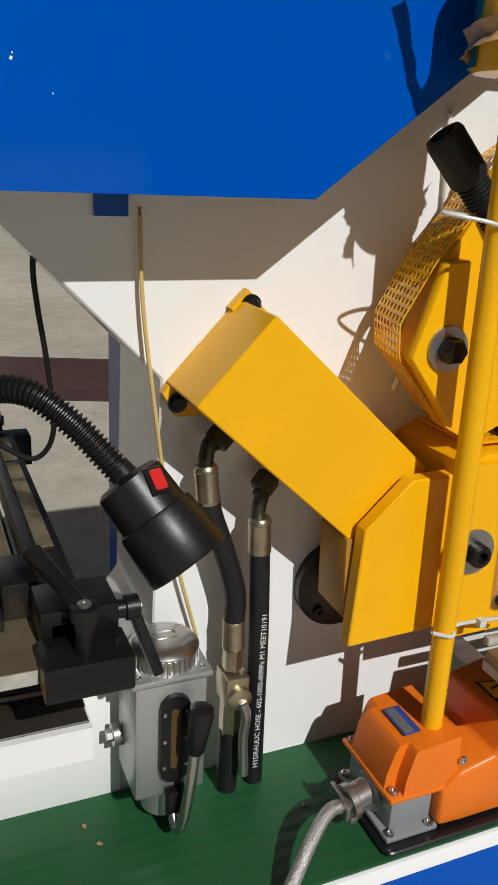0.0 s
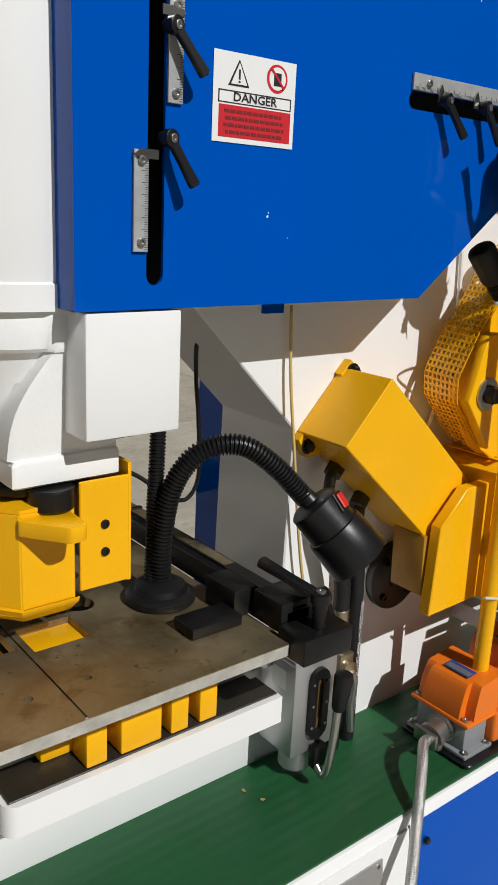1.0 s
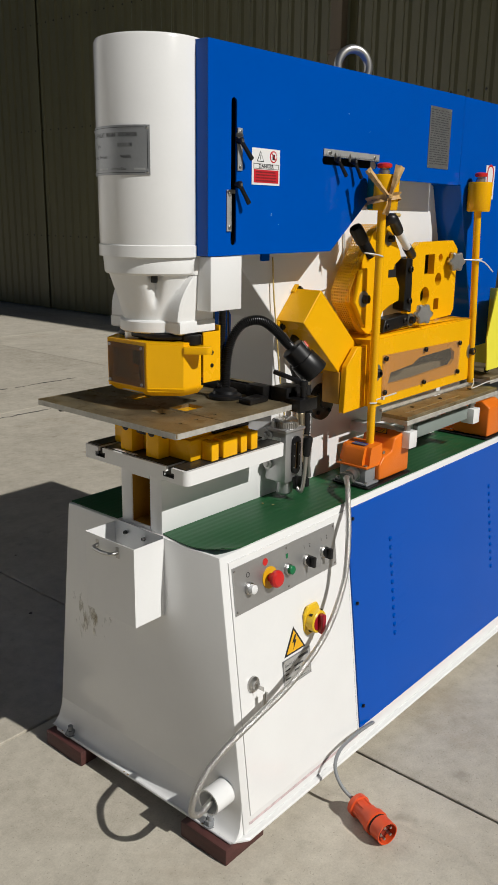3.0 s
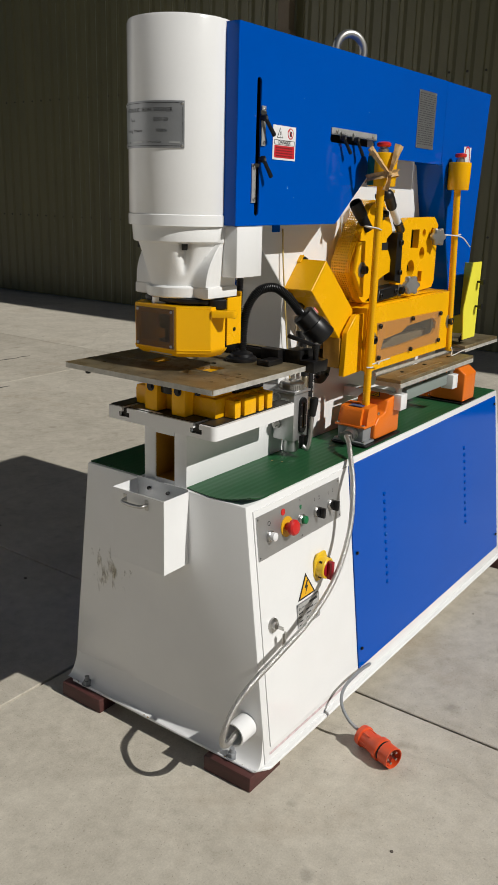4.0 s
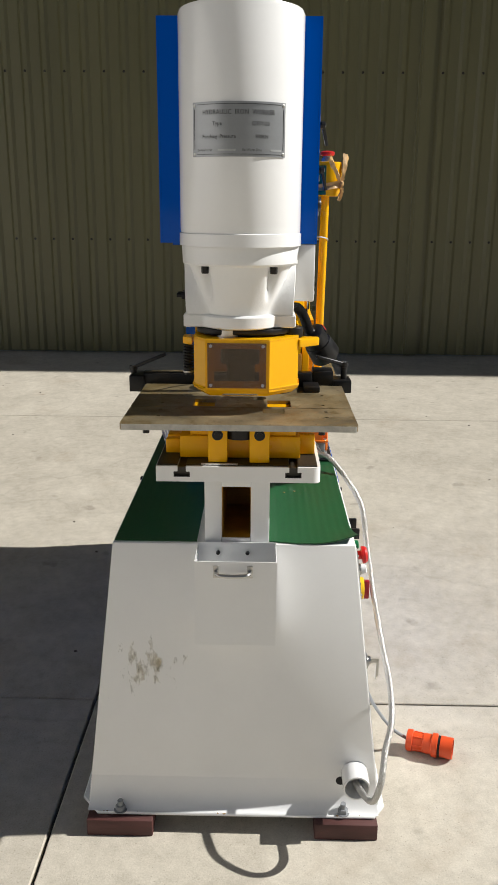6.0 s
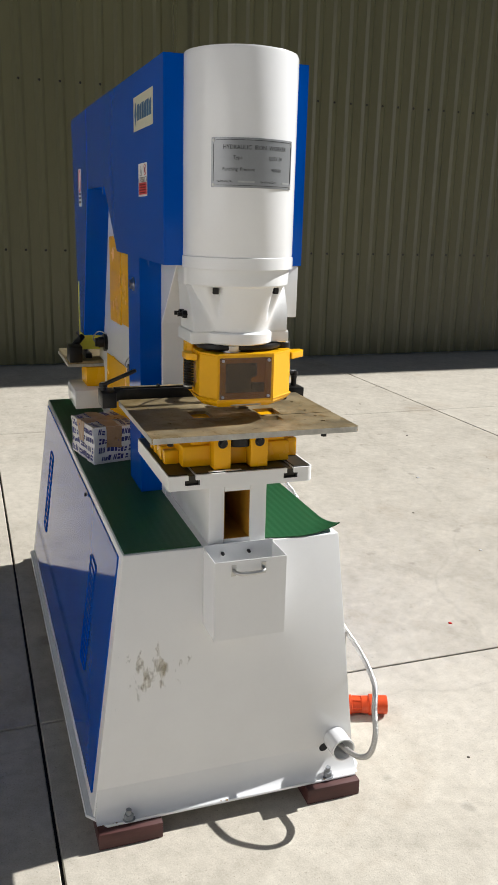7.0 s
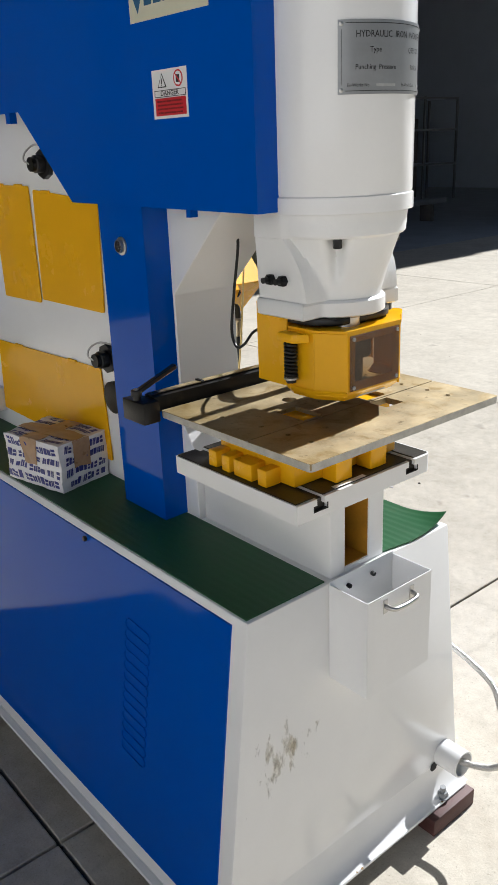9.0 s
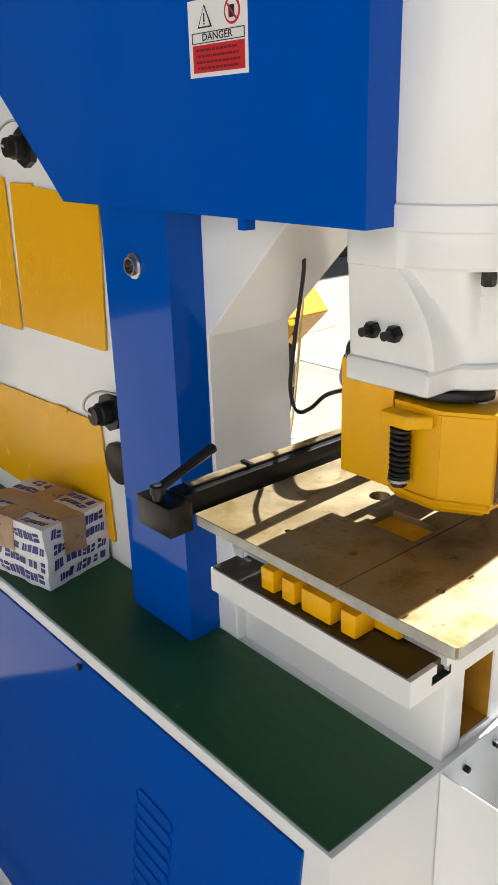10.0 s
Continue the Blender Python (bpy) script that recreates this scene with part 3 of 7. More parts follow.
for bx in (0.404,):
    o = on_front(bx, 0.683, 0.0062)
    part("mark", bm_box(o.x - 0.004, o.x + 0.004, o.y, o.y + 0.0015, o.z - 0.006, o.z + 0.006), GREENP, cabinet)
part("mark", bm_lathe(on_front(0.258, 0.683, 0.0058), FN, [(0, 0.0050), (0.0006, 0.0050), (0.0006, 0.0060), (0, 0.0060)], 18, False), INK, cabinet)
# mains switch, warning triangle, rating plate, lock
SWITCHYELLOW = material("yellow_switch_plate", (0.82, 0.54, 0.02), 0.32)
o = on_front(0.484, 0.492, 0.002)
part("switch_plate", bm_prism(round_poly([(o.x - 0.034, o.z - 0.020), (o.x - 0.020, o.z - 0.040), (o.x + 0.018, o.z - 0.040), (o.x + 0.030, o.z - 0.020), (o.x + 0.030, o.z + 0.022), (o.x + 0.018, o.z + 0.042), (o.x - 0.020, o.z + 0.042), (o.x - 0.034, o.z + 0.022)], 0.003, 2), "y", o.y - 0.007, o.y, 0.0015, 1), SWITCHYELLOW, cabinet, "yellow eight-sided plate")
drum = part("mains_switch", bm_lathe(o + Vector((-0.001, -0.0072, 0)), (0, -1, 0), [(0, 0.0300), (0.021, 0.0295), (0.023, 0.0275), (0.023, 0.0235), (0.016, 0.0233)], 32), SWITCHYELLOW, cabinet, "yellow drum of the mains switch")
for ang in (2.3, -2.3, 0.8):
    part("padlock_slot", bm_box(o.x - 0.001 + 0.0298 * math.cos(ang) - 0.003, o.x - 0.001 + 0.0298 * math.cos(ang) + 0.003, o.y - 0.021, o.y - 0.013, o.z + 0.0298 * math.sin(ang) - 0.002, o.z + 0.0298 * math.sin(ang) + 0.002), DARK, drum)
part("switch_knob", joined(bm_lathe(o + Vector((-0.001, -0.0235, 0)), (0, -1, 0), [(0, 0.0232), (0.005, 0.0230), (0.0065, 0.0215)], 28), bm_box(o.x - 0.0075, o.x + 0.0065, o.y - 0.046, o.y - 0.0295, o.z - 0.029, o.z + 0.023, 0.003)), material("dark_red_knob", (0.30, 0.008, 0.02), 0.32, vary=0.05), drum, "dark red rotary knob")


def sheet_on_front(points, out, thick=0.0008):
    bm = bmesh.new()
    a = [bm.verts.new(on_front(x, z, out)) for x, z in points]
    b = [bm.verts.new(on_front(x, z, out - thick)) for x, z in points]
    bm.faces.new(a)
    bm.faces.new(b)
    for k in range(len(a)):
        bm.faces.new((a[k], a[(k + 1) % len(a)], b[(k + 1) % len(a)], b[k]))
    bmesh.ops.recalc_face_normals(bm, faces=bm.faces[:])
    return bm


tri = [(0.368, 0.430), (0.453, 0.430), (0.4105, 0.497)]
sign = part("warning_triangle", sheet_on_front(tri, 0.0042), INK, cabinet, "black and yellow voltage warning triangle")
part("triangle_face", sheet_on_front([(0.377, 0.4350), (0.444, 0.4350), (0.4105, 0.488)], 0.0048), material("sign_yellow", (0.85, 0.45, 0.01), 0.4, bump=0), sign)
part("lightning_bolt", sheet_on_front([(0.413, 0.476), (0.401, 0.458), (0.4075, 0.458), (0.4035, 0.4395), (0.418, 0.462), (0.4115, 0.462), (0.419, 0.476)], 0.0054), INK, sign)
part("door_seam", sheet_on_front(rect(0.6605, 0.6640, 0.092, 0.730), 0.0006, 0.0005), DARK, cabinet, "dark gap beside the door")
plate = part("rating_plate", sheet_on_front(rect(0.358, 0.470, 0.352, 0.424), 0.0046), PLATEGREY, cabinet, "metal rating plate")
part("plate_face", sheet_on_front(rect(0.361, 0.467, 0.355, 0.421), 0.0050), material("etched_aluminium", (0.50, 0.50, 0.49), 0.45, 0.4, vary=0.1, scale=60), plate)
part("print_bar", sheet_on_front(rect(0.420, 0.460, 0.4085, 0.4150), 0.0054), DIMINK, plate)
for k in range(4):
    z = 0.398 - 0.0115 * k
    part("print_bar", sheet_on_front(rect(0.366, 0.366 + (0.020, 0.014, 0.018, 0.024)[k], z - 0.0035, z), 0.0054), INK, plate)
    part("print_bar", sheet_on_front(rect(0.398, 0.460, z - 0.0042, z - 0.0036), 0.0054), INK, plate)
    part("print_bar", sheet_on_front(rect(0.402, 0.402 + (0.034, 0.022, 0.040, 0.028)[k], z - 0.0030, z), 0.0054), DIMINK, plate)
for u, v in ((0.3625, 0.4195), (0.4655, 0.4195), (0.3625, 0.3565), (0.4655, 0.3565)):
    part("plate_rivet", bm_lathe(on_front(u, v, 0.0052), FN, [(0, 0.0022), (0.0010, 0.0018), (0.0014, 0.0006)], 10), STEEL, plate)
o = on_front(0.246, 0.415, 0.003)
part("door_lock", joined(bm_lathe(o, FN, [(0, 0.020), (0.005, 0.019), (0.008, 0.011), (0.014, 0.010)], 24)), STEEL, cabinet, "round steel lock")
part("key", joined(bm_box(o.x - 0.001, o.x + 0.001, o.y - 0.034, o.y - 0.014, o.z - 0.005, o.z + 0.005), bm_box(o.x + 0.004, o.x + 0.016, o.y - 0.030, o.y - 0.028, o.z - 0.055, o.z - 0.018, 0.0008), bm_box(o.x + 0.010, o.x + 0.012, o.y - 0.036, o.y - 0.03, o.z - 0.05, o.z - 0.012)), STEEL, cabinet, "steel keys in the lock")
for bx, by in ((0.146, 0.357), (0.150, -0.186), (1.93, 0.357), (1.93, -0.186)):
    part("foot_bolt", joined(hexbolt((bx, by, 0.053), (0, 0, 1), 0.0125, 0.012, 0.016), bm_rod((bx, by, 0.056), (bx, by, 0.080), 0.007)), GREYCAST, machine, "dark foot bolt")
rust_chip = material("rusty_chip", (0.30, 0.20, 0.10), 0.8, vary=0.3, scale=50)
rng = random.Random(5)
for k in range(26):
    cx, cy, r = 0.139 + rng.random() ** 2 * 0.05, rng.choice((-0.26, -0.25, -0.18, 0.1, 0.3, 0.40)) + rng.uniform(-0.012, 0.03), rng.uniform(0.0012, 0.0045)
    part("rust_chip", bm_prism([(cx + r * rng.uniform(0.6, 1.3) * math.cos(a), cy + r * rng.uniform(0.6, 1.6) * math.sin(a)) for a in (0, 1.05, 2.1, 3.14, 4.2, 5.2)], "z", 0.0528, 0.0534), rust_chip, machine)
part("cable_stub", bm_lathe((0.176, -0.212, 0.150), (-1, 0.0, 0), [(0, 0.032), (0.060, 0.032), (0.060, 0.028), (0.002, 0.027)], 28, False), WHITE, machine, "short white pipe stub")
part("cable_hole", bm_lathe((BX0 - 0.0006, -0.180, 0.126), (-1, 0, 0), [(0, 0.012), (0.0006, 0.012)], 20), DARK, cabinet, "round dark cable hole")
part("chalk_line", quad_sheet([(0.196, fy(0.072) - 0.0006, 0.072), (0.664, fy(0.073) - 0.0006, 0.073), (0.664, fy(0.081) - 0.0006, 0.081), (0.196, fy(0.079) - 0.0006, 0.079)], (0, 0.0005, 0)), material("pink_chalk", (0.62, 0.50, 0.51), 0.8, vary=0.2, scale=60), cabinet, "smudged pink chalk line")
# a greasy smear on the cabinet end: a thin film, open between its stains
smear = bpy.data.materials.new("grease_smear")
smear.use_nodes = True
snt = smear.node_tree
tcs = node(snt, "ShaderNodeTexCoord")
sn1 = node(snt, "ShaderNodeTexNoise", Scale=34.0, Detail=7.0, Roughness=0.62)
sgr = node(snt, "ShaderNodeTexGradient")
sgr.gradient_type = "SPHERICAL"
smp = node(snt, "ShaderNodeMapping", Location=(0.0, -0.288 * 9, -0.435 * 11), Scale=(0.0, 9.0, 11.0))
snt.links.new(tcs.outputs["Object"], smp.inputs[0])
snt.links.new(smp.outputs[0], sgr.inputs[0])
smp2 = node(snt, "ShaderNodeMapping", Rotation=(radians(35), 0, 0), Scale=(1.0, 1.4, 0.55))
snt.links.new(tcs.outputs["Object"], smp2.inputs[0])
snt.links.new(smp2.outputs[0], sn1.inputs["Vector"])
sml = node(snt, "ShaderNodeMath")
sml.operation = "MULTIPLY_ADD"
sml.inputs[1].default_value = 0.24
snt.links.new(sgr.outputs["Fac"], sml.inputs[0])
snt.links.new(sn1.outputs[0], sml.inputs[2])
srp = node(snt, "ShaderNodeValToRGB")
srp.color_ramp.elements[0].position, srp.color_ramp.elements[1].position = 0.66, 0.84
srp.color_ramp.elements[1].color = (0.38, 0.38, 0.38, 1)
snt.links.new(sml.outputs[0], srp.inputs[0])
str_ = node(snt, "ShaderNodeBsdfTransparent")
smx = node(snt, "ShaderNodeMixShader")
snt.nodes["Principled BSDF"].inputs["Base Color"].default_value = (0.52, 0.44, 0.28, 1)
snt.links.new(srp.outputs[0], smx.inputs[0])
snt.links.new(str_.outputs[0], smx.inputs[1])
snt.links.new(snt.nodes["Principled BSDF"].outputs[0], smx.inputs[2])
snt.links.new(smx.outputs[0], snt.nodes["Material Output"].inputs[0])
part("grease_smear", bm_box(BX0 - 0.0008, BX0 - 0.0004, 0.170, 0.400, 0.33, 0.54), smear, cabinet)

# ---- machine: frame, hood, ram ----
part("main_frame", bm_prism([(0.30, 1.40), (0.425, 1.40), (0.600, 1.225), (0.595, 0.97), (0.595, 0.95), (0.56, 0.90), (0.56, 0.745), (1.70, 0.745), (1.70, 1.56), (1.35, 1.78), (0.30, 1.78)], "y", 0.009, 0.165, 0.002, 1), WHITE, machine, "white welded frame with a slanting throat")
HX0, HF, HB = 0.247, -0.087, 0.242
front_out = [(HX0, 1.398), (0.702, 1.400), (0.943, 1.586), (1.376, 1.586), (1.376, 1.843), (HX0, 1.831)]
back_out = [(HX0, 1.398), (0.830, 1.403), (1.030, 1.586), (1.376, 1.586), (1.376, 1.843), (HX0, 1.831)]
hood = part("hood_front_plate", bm_plate(front_out, [slot(0.319, 0.337, 1.420, 1.727), slot(0.653, 0.902, 1.609, 1.628)], "y", HF, HF + 0.004), BLUE, machine, "blue steel hood side with two adjusting slots")
hood_back = part("hood_back_plate", bm_plate(back_out, [], "y", HB - 0.004, HB), BLUE, machine, "blue steel hood side")
part("hood_top", bm_prism([(HX0, 1.827), (1.376, 1.839), (1.376, 1.8432), (HX0, 1.8312)], "y", HF + 0.004, HB - 0.004), BLUE, machine)
part("hood_front_strip", bm_box(HX0, HX0 + 0.004, HF + 0.0042, -0.030, 1.398, 1.827), BLUE, machine)
part("hood_front_strip", bm_box(HX0, HX0 + 0.004, 0.185, HB - 0.0042, 1.398, 1.827), BLUE, machine)
# added near-black sheet: paints the shade seen through the hood slots
part("hood_shade_sheet", bm_prism([(0.302, 1.405), (0.690, 1.405), (0.935, 1.598), (0.935, 1.80), (0.302, 1.80)], "y", -0.045, -0.041), DARK, machine)
rear_out = [(1.378, 1.588), (1.392, 1.586), (1.572, 1.06), (1.70, 1.06), (1.765, 1.845), (1.378, 1.843)]
rear = part("rear_cover", bm_prism(rear_out, "y", HF, HB, 0.002, 1), BLUE, machine, "blue steel rear cover")
part("hood_clip", bm_box(0.536, 0.566, 0.003, 0.0088, 1.376, 1.400), BLUE, machine)
part("hood_clip", bm_box(1.10, 1.13, 0.003, 0.0088, 1.560, 1.590), BLUE, machine)
part("hood_clip", bm_box(0.431, 0.443, HB - 0.022, HB - 0.006, 1.386, 1.400), BLUE, machine)
part("hood_clip", bm_box(1.085, 1.107, HB - 0.022, HB - 0.006, 1.565, 1.587), BLUE, machine)
part("lifting_eye", joined(turned(bm_tube([Vector((0.047 * math.cos(a), 0, 0.047 * math.sin(a))) for a in [math.radians(-50 + 280 * k / 24) for k in range(25)]], 0.012, 12, raw=True), Matrix.Translation((0.985, 0.06, 1.886)) @ Matrix.Rotation(radians(-30), 4, "Z")), bm_lathe((0.985, 0.06, 1.832), (0, 0, 1), [(0, 0.026), (0.012, 0.024), (0.018, 0.016)], 20)), ZINC, machine, "galvanised lifting eye bolt")
AX, AY, CR = 0.242, 0.0733, 0.1248
part("cylinder", bm_lathe((AX, AY, 1.395), (0, 0, 1), [(0, CR + 0.002), (0.024, CR + 0.002), (0.026, CR - 0.001), (0.030, CR), (0.434, CR), (0.441, CR - 0.003), (0.443, CR - 0.010), (0.443, 0.01)], 72), WHITE, machine, "white hydraulic cylinder")


def bm_casting():
    """A barrel that flows into two flat side webs, with bolt pockets under its ledge and a lobed foot."""
    cx, cy, count, XB = 0.242, AY, 144, 0.316

    def smax(a, b, k):
        h = max(k - abs(a - b), 0.0) / k
        return max(a, b) + h * h * k * 0.25

    def ring(z, rx, ry, xf, hw, k, pocket, width=0.115):
        vs = []
        ab, af = math.atan2(hw, XB - cx), math.atan2(hw, xf - cx)
        marks, shares = (0.0, ab, af, 2 * math.pi - af, 2 * math.pi - ab, 2 * math.pi), (14, 24, 68, 24, 14)
        angles = [lo + (hi - lo) * k / n for lo, hi, n in zip(marks, marks[1:], shares) for k in range(n)]
        for a in angles:
            c, s = math.cos(a), math.sin(a)
            barrel = 1.0 / math.sqrt((c / rx) ** 2 + (s / ry) ** 2)
            ex = ((XB if c > 0 else xf) - cx) / c if abs(c) > 1e-6 else 9.0
            ey = hw / abs(s) if abs(s) > 1e-6 else 9.0
            if ex < 0:
                ex = 0.0
            web = -smax(-min(ex, 0.4), -min(ey, 0.4), 0.006)
            r = smax(barrel, web, k)
            for b in (math.radians(134.0), math.radians(226.0)):
                r -= pocket * math.exp(-((a - b) / width) ** 2)
            vs.append((cx + r * c, cy + r * s, z))
        return vs

    rows = [ring(1.2265, 0.079, 0.081, 0.206, 0.114, 0.012, 0), ring(1.2295, 0.0835, 0.085, 0.202, 0.1185, 0.012, 0), ring(1.251, 0.0835, 0.085, 0.202, 0.1185, 0.012, 0), ring(1.2545, 0.0805, 0.082, 0.205, 0.1165, 0.012, 0)]
    for f in (0.0, 0.06, 0.14, 0.22, 0.30, 0.38, 0.46, 0.54, 0.62, 0.70, 0.78, 0.86, 0.93, 0.97, 1.0):
        z = 1.2555 + f * 0.100
        rows.append(ring(z, 0.077 + 0.031 * f ** 1.2, 0.075 + 0.033 * f ** 1.2, 0.200 + 0.046 * f - 0.012 * math.sin(math.pi * f), 0.1125 + 0.006 * f, 0.010, 0.038 * max(0.0, f - 0.28) ** 0.8, 0.080 + 0.055 * f))
    rows += [ring(1.3565, 0.1115, 0.1145, 0.246, 0.1200, 0.012, 0), ring(1.360, 0.1145, 0.1175, 0.246, 0.1200, 0.012, 0), ring(1.391, 0.1170, 0.1195, 0.248, 0.1200, 0.012, 0), ring(1.396, 0.1150, 0.1175, 0.250, 0.1190, 0.012, 0)]
    bm = bmesh.new()
    loops = [[bm.verts.new(v) for v in row] for row in rows]
    for a, b in zip(loops, loops[1:]):
        for k in range(count):
            bm.faces.new((a[k], a[(k + 1) % count], b[(k + 1) % count], b[k]))
    bm.faces.new(loops[0])
    bm.faces.new(loops[-1])
    bmesh.ops.recalc_face_normals(bm, faces=bm.faces[:])
    return bm


part("ram_casting", bm_casting(), CASTWHITE, machine, "white painted iron casting")
for bx, by in ((0.172, 0.143), (0.172, 0.003)):
    part("casting_bolt", bm_lathe((bx, by, 1.3405), (0, 0, 1), [(0, 0.0065), (0.002, 0.0075), (0.014, 0.0075)], 6), BLACKOX, machine)
for bx in (0.248, 0.278):
    part("casting_nut", joined(hexbolt((bx, AY + 0.1135, 1.289), (0, 1, 0), 0.0095, 0.010), bm_rod((bx, AY + 0.118, 1.289), (bx, AY + 0.136, 1.289), 0.005)), BLACKOX, machine)
part("valve_box", bm_box(0.258, 0.361, -0.085, 0.02, 1.277, 1.397, 0.003), WHITE, machine)
part("ram_collar", joined(bm_lathe((0.235, AY, 1.205), (0, 0, 1), [(0, 0.048), (0.022, 0.048)], 36), bm_prism(round_poly([(0.175, AY - 0.060), (0.215, AY - 0.108), (0.285, AY - 0.108), (0.320, AY - 0.060), (0.320, AY + 0.060), (0.285, AY + 0.092), (0.215, AY + 0.092), (0.175, AY + 0.060)], 0.02), "z", 1.214, 1.226, 0.003)), BLACKOX, machine)
part("lock_ring", bm_lathe((0.243, -0.040, 1.203), (0, 0, 1), [(0, 0.021), (0.002, 0.023), (0.020, 0.023), (0.022, 0.021)], 40), BLACKOX, machine, "knurled black ring")
part("lock_ring", bm_lathe((0.195, 0.098, 1.208), (0, 0, 1), [(0, 0.021), (0.002, 0.023), (0.016, 0.023), (0.018, 0.021)], 40), STEEL, machine, "knurled steel ring")
# curved nameplate


def bend(bm, z0, r, a_mid):
    """Wraps a flat drawing, x along the round and y up, about the cylinder."""
    for v in bm.verts:
        a = a_mid + v.co.x / r
        rr = r + v.co.z
        v.co = Vector((AX + rr * math.cos(a), AY + rr * math.sin(a), z0 + v.co.y))
    return bm


def flat_grid(w, h, t, nx=24):
    bm = bmesh.new()
    top = [[bm.verts.new((-w / 2 + w * i / nx, y, t)) for i in range(nx + 1)] for y in (-h / 2, h / 2)]
    bot = [[bm.verts.new((-w / 2 + w * i / nx, y, 0)) for i in range(nx + 1)] for y in (-h / 2, h / 2)]
    for i in range(nx):
        bm.faces.new((top[0][i], top[0][i + 1], top[1][i + 1], top[1][i]))
        bm.faces.new((bot[0][i], top[0][i], top[1][i], bot[1][i])) if i == 0 else None
        bm.faces.new((bot[0][i], bot[0][i + 1], top[0][i + 1], top[0][i]))
        bm.faces.new((bot[1][i], bot[1][i + 1], top[1][i + 1], top[1][i]))
    bm.faces.new((bot[0][nx], top[0][nx], top[1][nx], bot[1][nx]))
    bmesh.ops.recalc_face_normals(bm, faces=bm.faces[:])
    return bm


def bm_text(s, size, align="LEFT", squeeze=1.0, weight=0.0):
    c = bpy.data.curves.new("lettering", "FONT")
    c.body, c.size, c.align_x, c.align_y, c.fill_mode = s, size, align, "CENTER", "FRONT"
    c.resolution_u, c.offset = 2, size * weight
    o = bpy.data.objects.new("lettering", c)
    scene.collection.objects.link(o)
    bpy.context.view_layer.update()
    me = bpy.data.meshes.new_from_object(o)
    bm = bmesh.new()
    bm.from_mesh(me)
    bpy.data.meshes.remove(me)
    bpy.data.objects.remove(o)
    bpy.data.curves.remove(c)
    for v in bm.verts:
        v.co.x *= squeeze
    return bm


for bx, ch in ((0.474, "1"), (0.497, "2"), (0.546, "1"), (0.570, "2")):
    o = on_front(bx, 0.684, 0.0060)
    part("mark", turned(bm_text(ch, 0.015, "CENTER"), Matrix(((1, 0, FN.x, o.x), (0, 0.123, FN.y, o.y), (0, 0.992, FN.z, o.z), (0, 0, 0, 1)))), INK, cabinet)


def shifted(bm, x, y, z=0.0):
    bmesh.ops.translate(bm, verts=bm.verts[:], vec=(x, y, z))
    return bm


NPZ, NPA, NPR = 1.612, math.pi - 0.012, CR + 0.0008
name_plate = part("name_plate", bend(flat_grid(0.194, 0.098, 0.0012), NPZ, NPR, NPA), PLATEGREY, machine, "engraved metal name plate")
lines = [("HYDRAULIC  IRON  WORKER", 0.0125, 0.0, 0.030, "CENTER", 0.86), ("Type", 0.0105, -0.050, 0.010, "LEFT", 0.9), ("Q35Y-20", 0.0105, 0.025, 0.010, "LEFT", 0.9),
    ("Punching  Pressure", 0.0098, -0.072, -0.013, "LEFT", 0.9), ("900KN", 0.0098, 0.032, -0.013, "LEFT", 0.9), ("Ex-Works No.", 0.0068, -0.084, -0.037, "LEFT", 0.85), ("Ex-Works Date", 0.0068, 0.008, -0.037, "LEFT", 0.85)]
for s, size, lx, ly, al, sq in lines:
    part("engraving", bend(shifted(bm_text(s, size, al, sq), lx, ly, 0.0018), NPZ, NPR, NPA), INK, name_plate)
part("engraving", bend(joined(shifted(flat_grid(0.034, 0.0035, 0.0018, 6), -0.022, -0.037), shifted(flat_grid(0.024, 0.0035, 0.0018, 6), 0.075, -0.037)), NPZ, NPR, NPA), RULE, name_plate)
edge = [shifted(flat_grid(0.172, 0.0008, 0.0018, 20), 0, s * 0.0445) for s in (-1, 1)] + [shifted(flat_grid(0.0008, 0.073, 0.0018, 1), s * 0.092, 0) for s in (-1, 1)]
part("engraving", bend(joined(*edge), NPZ, NPR, NPA), INK, name_plate)
for sx in (-0.092, 0.092):
    for sy in (-0.0435, 0.0435):
        a = NPA + sx / NPR
        part("rivet", bm_lathe((AX + NPR * math.cos(a), AY + NPR * math.sin(a), NPZ + sy), (math.cos(a), math.sin(a), 0), [(0, 0.0035), (0.0022, 0.003), (0.003, 0.001)], 10), STEEL, name_plate)


# heading on the rating plate
SLOPE = Vector((0, 0.124, 1)).normalized()
tp = on_front(0.366, 0.4085, 0.0052)
part("plate_title", turned(bm_text("Electrical", 0.0105, "LEFT", 1.0), Matrix(((1, 0, FN.x, tp.x), (0, SLOPE.y, FN.y, tp.y), (0, SLOPE.z, FN.z, tp.z), (0, 0, 0, 1)))), INK, plate)

# stickers on the hood
DIMPRINT = material("dim_print", (0.16, 0.012, 0.014), 0.6, bump=0)


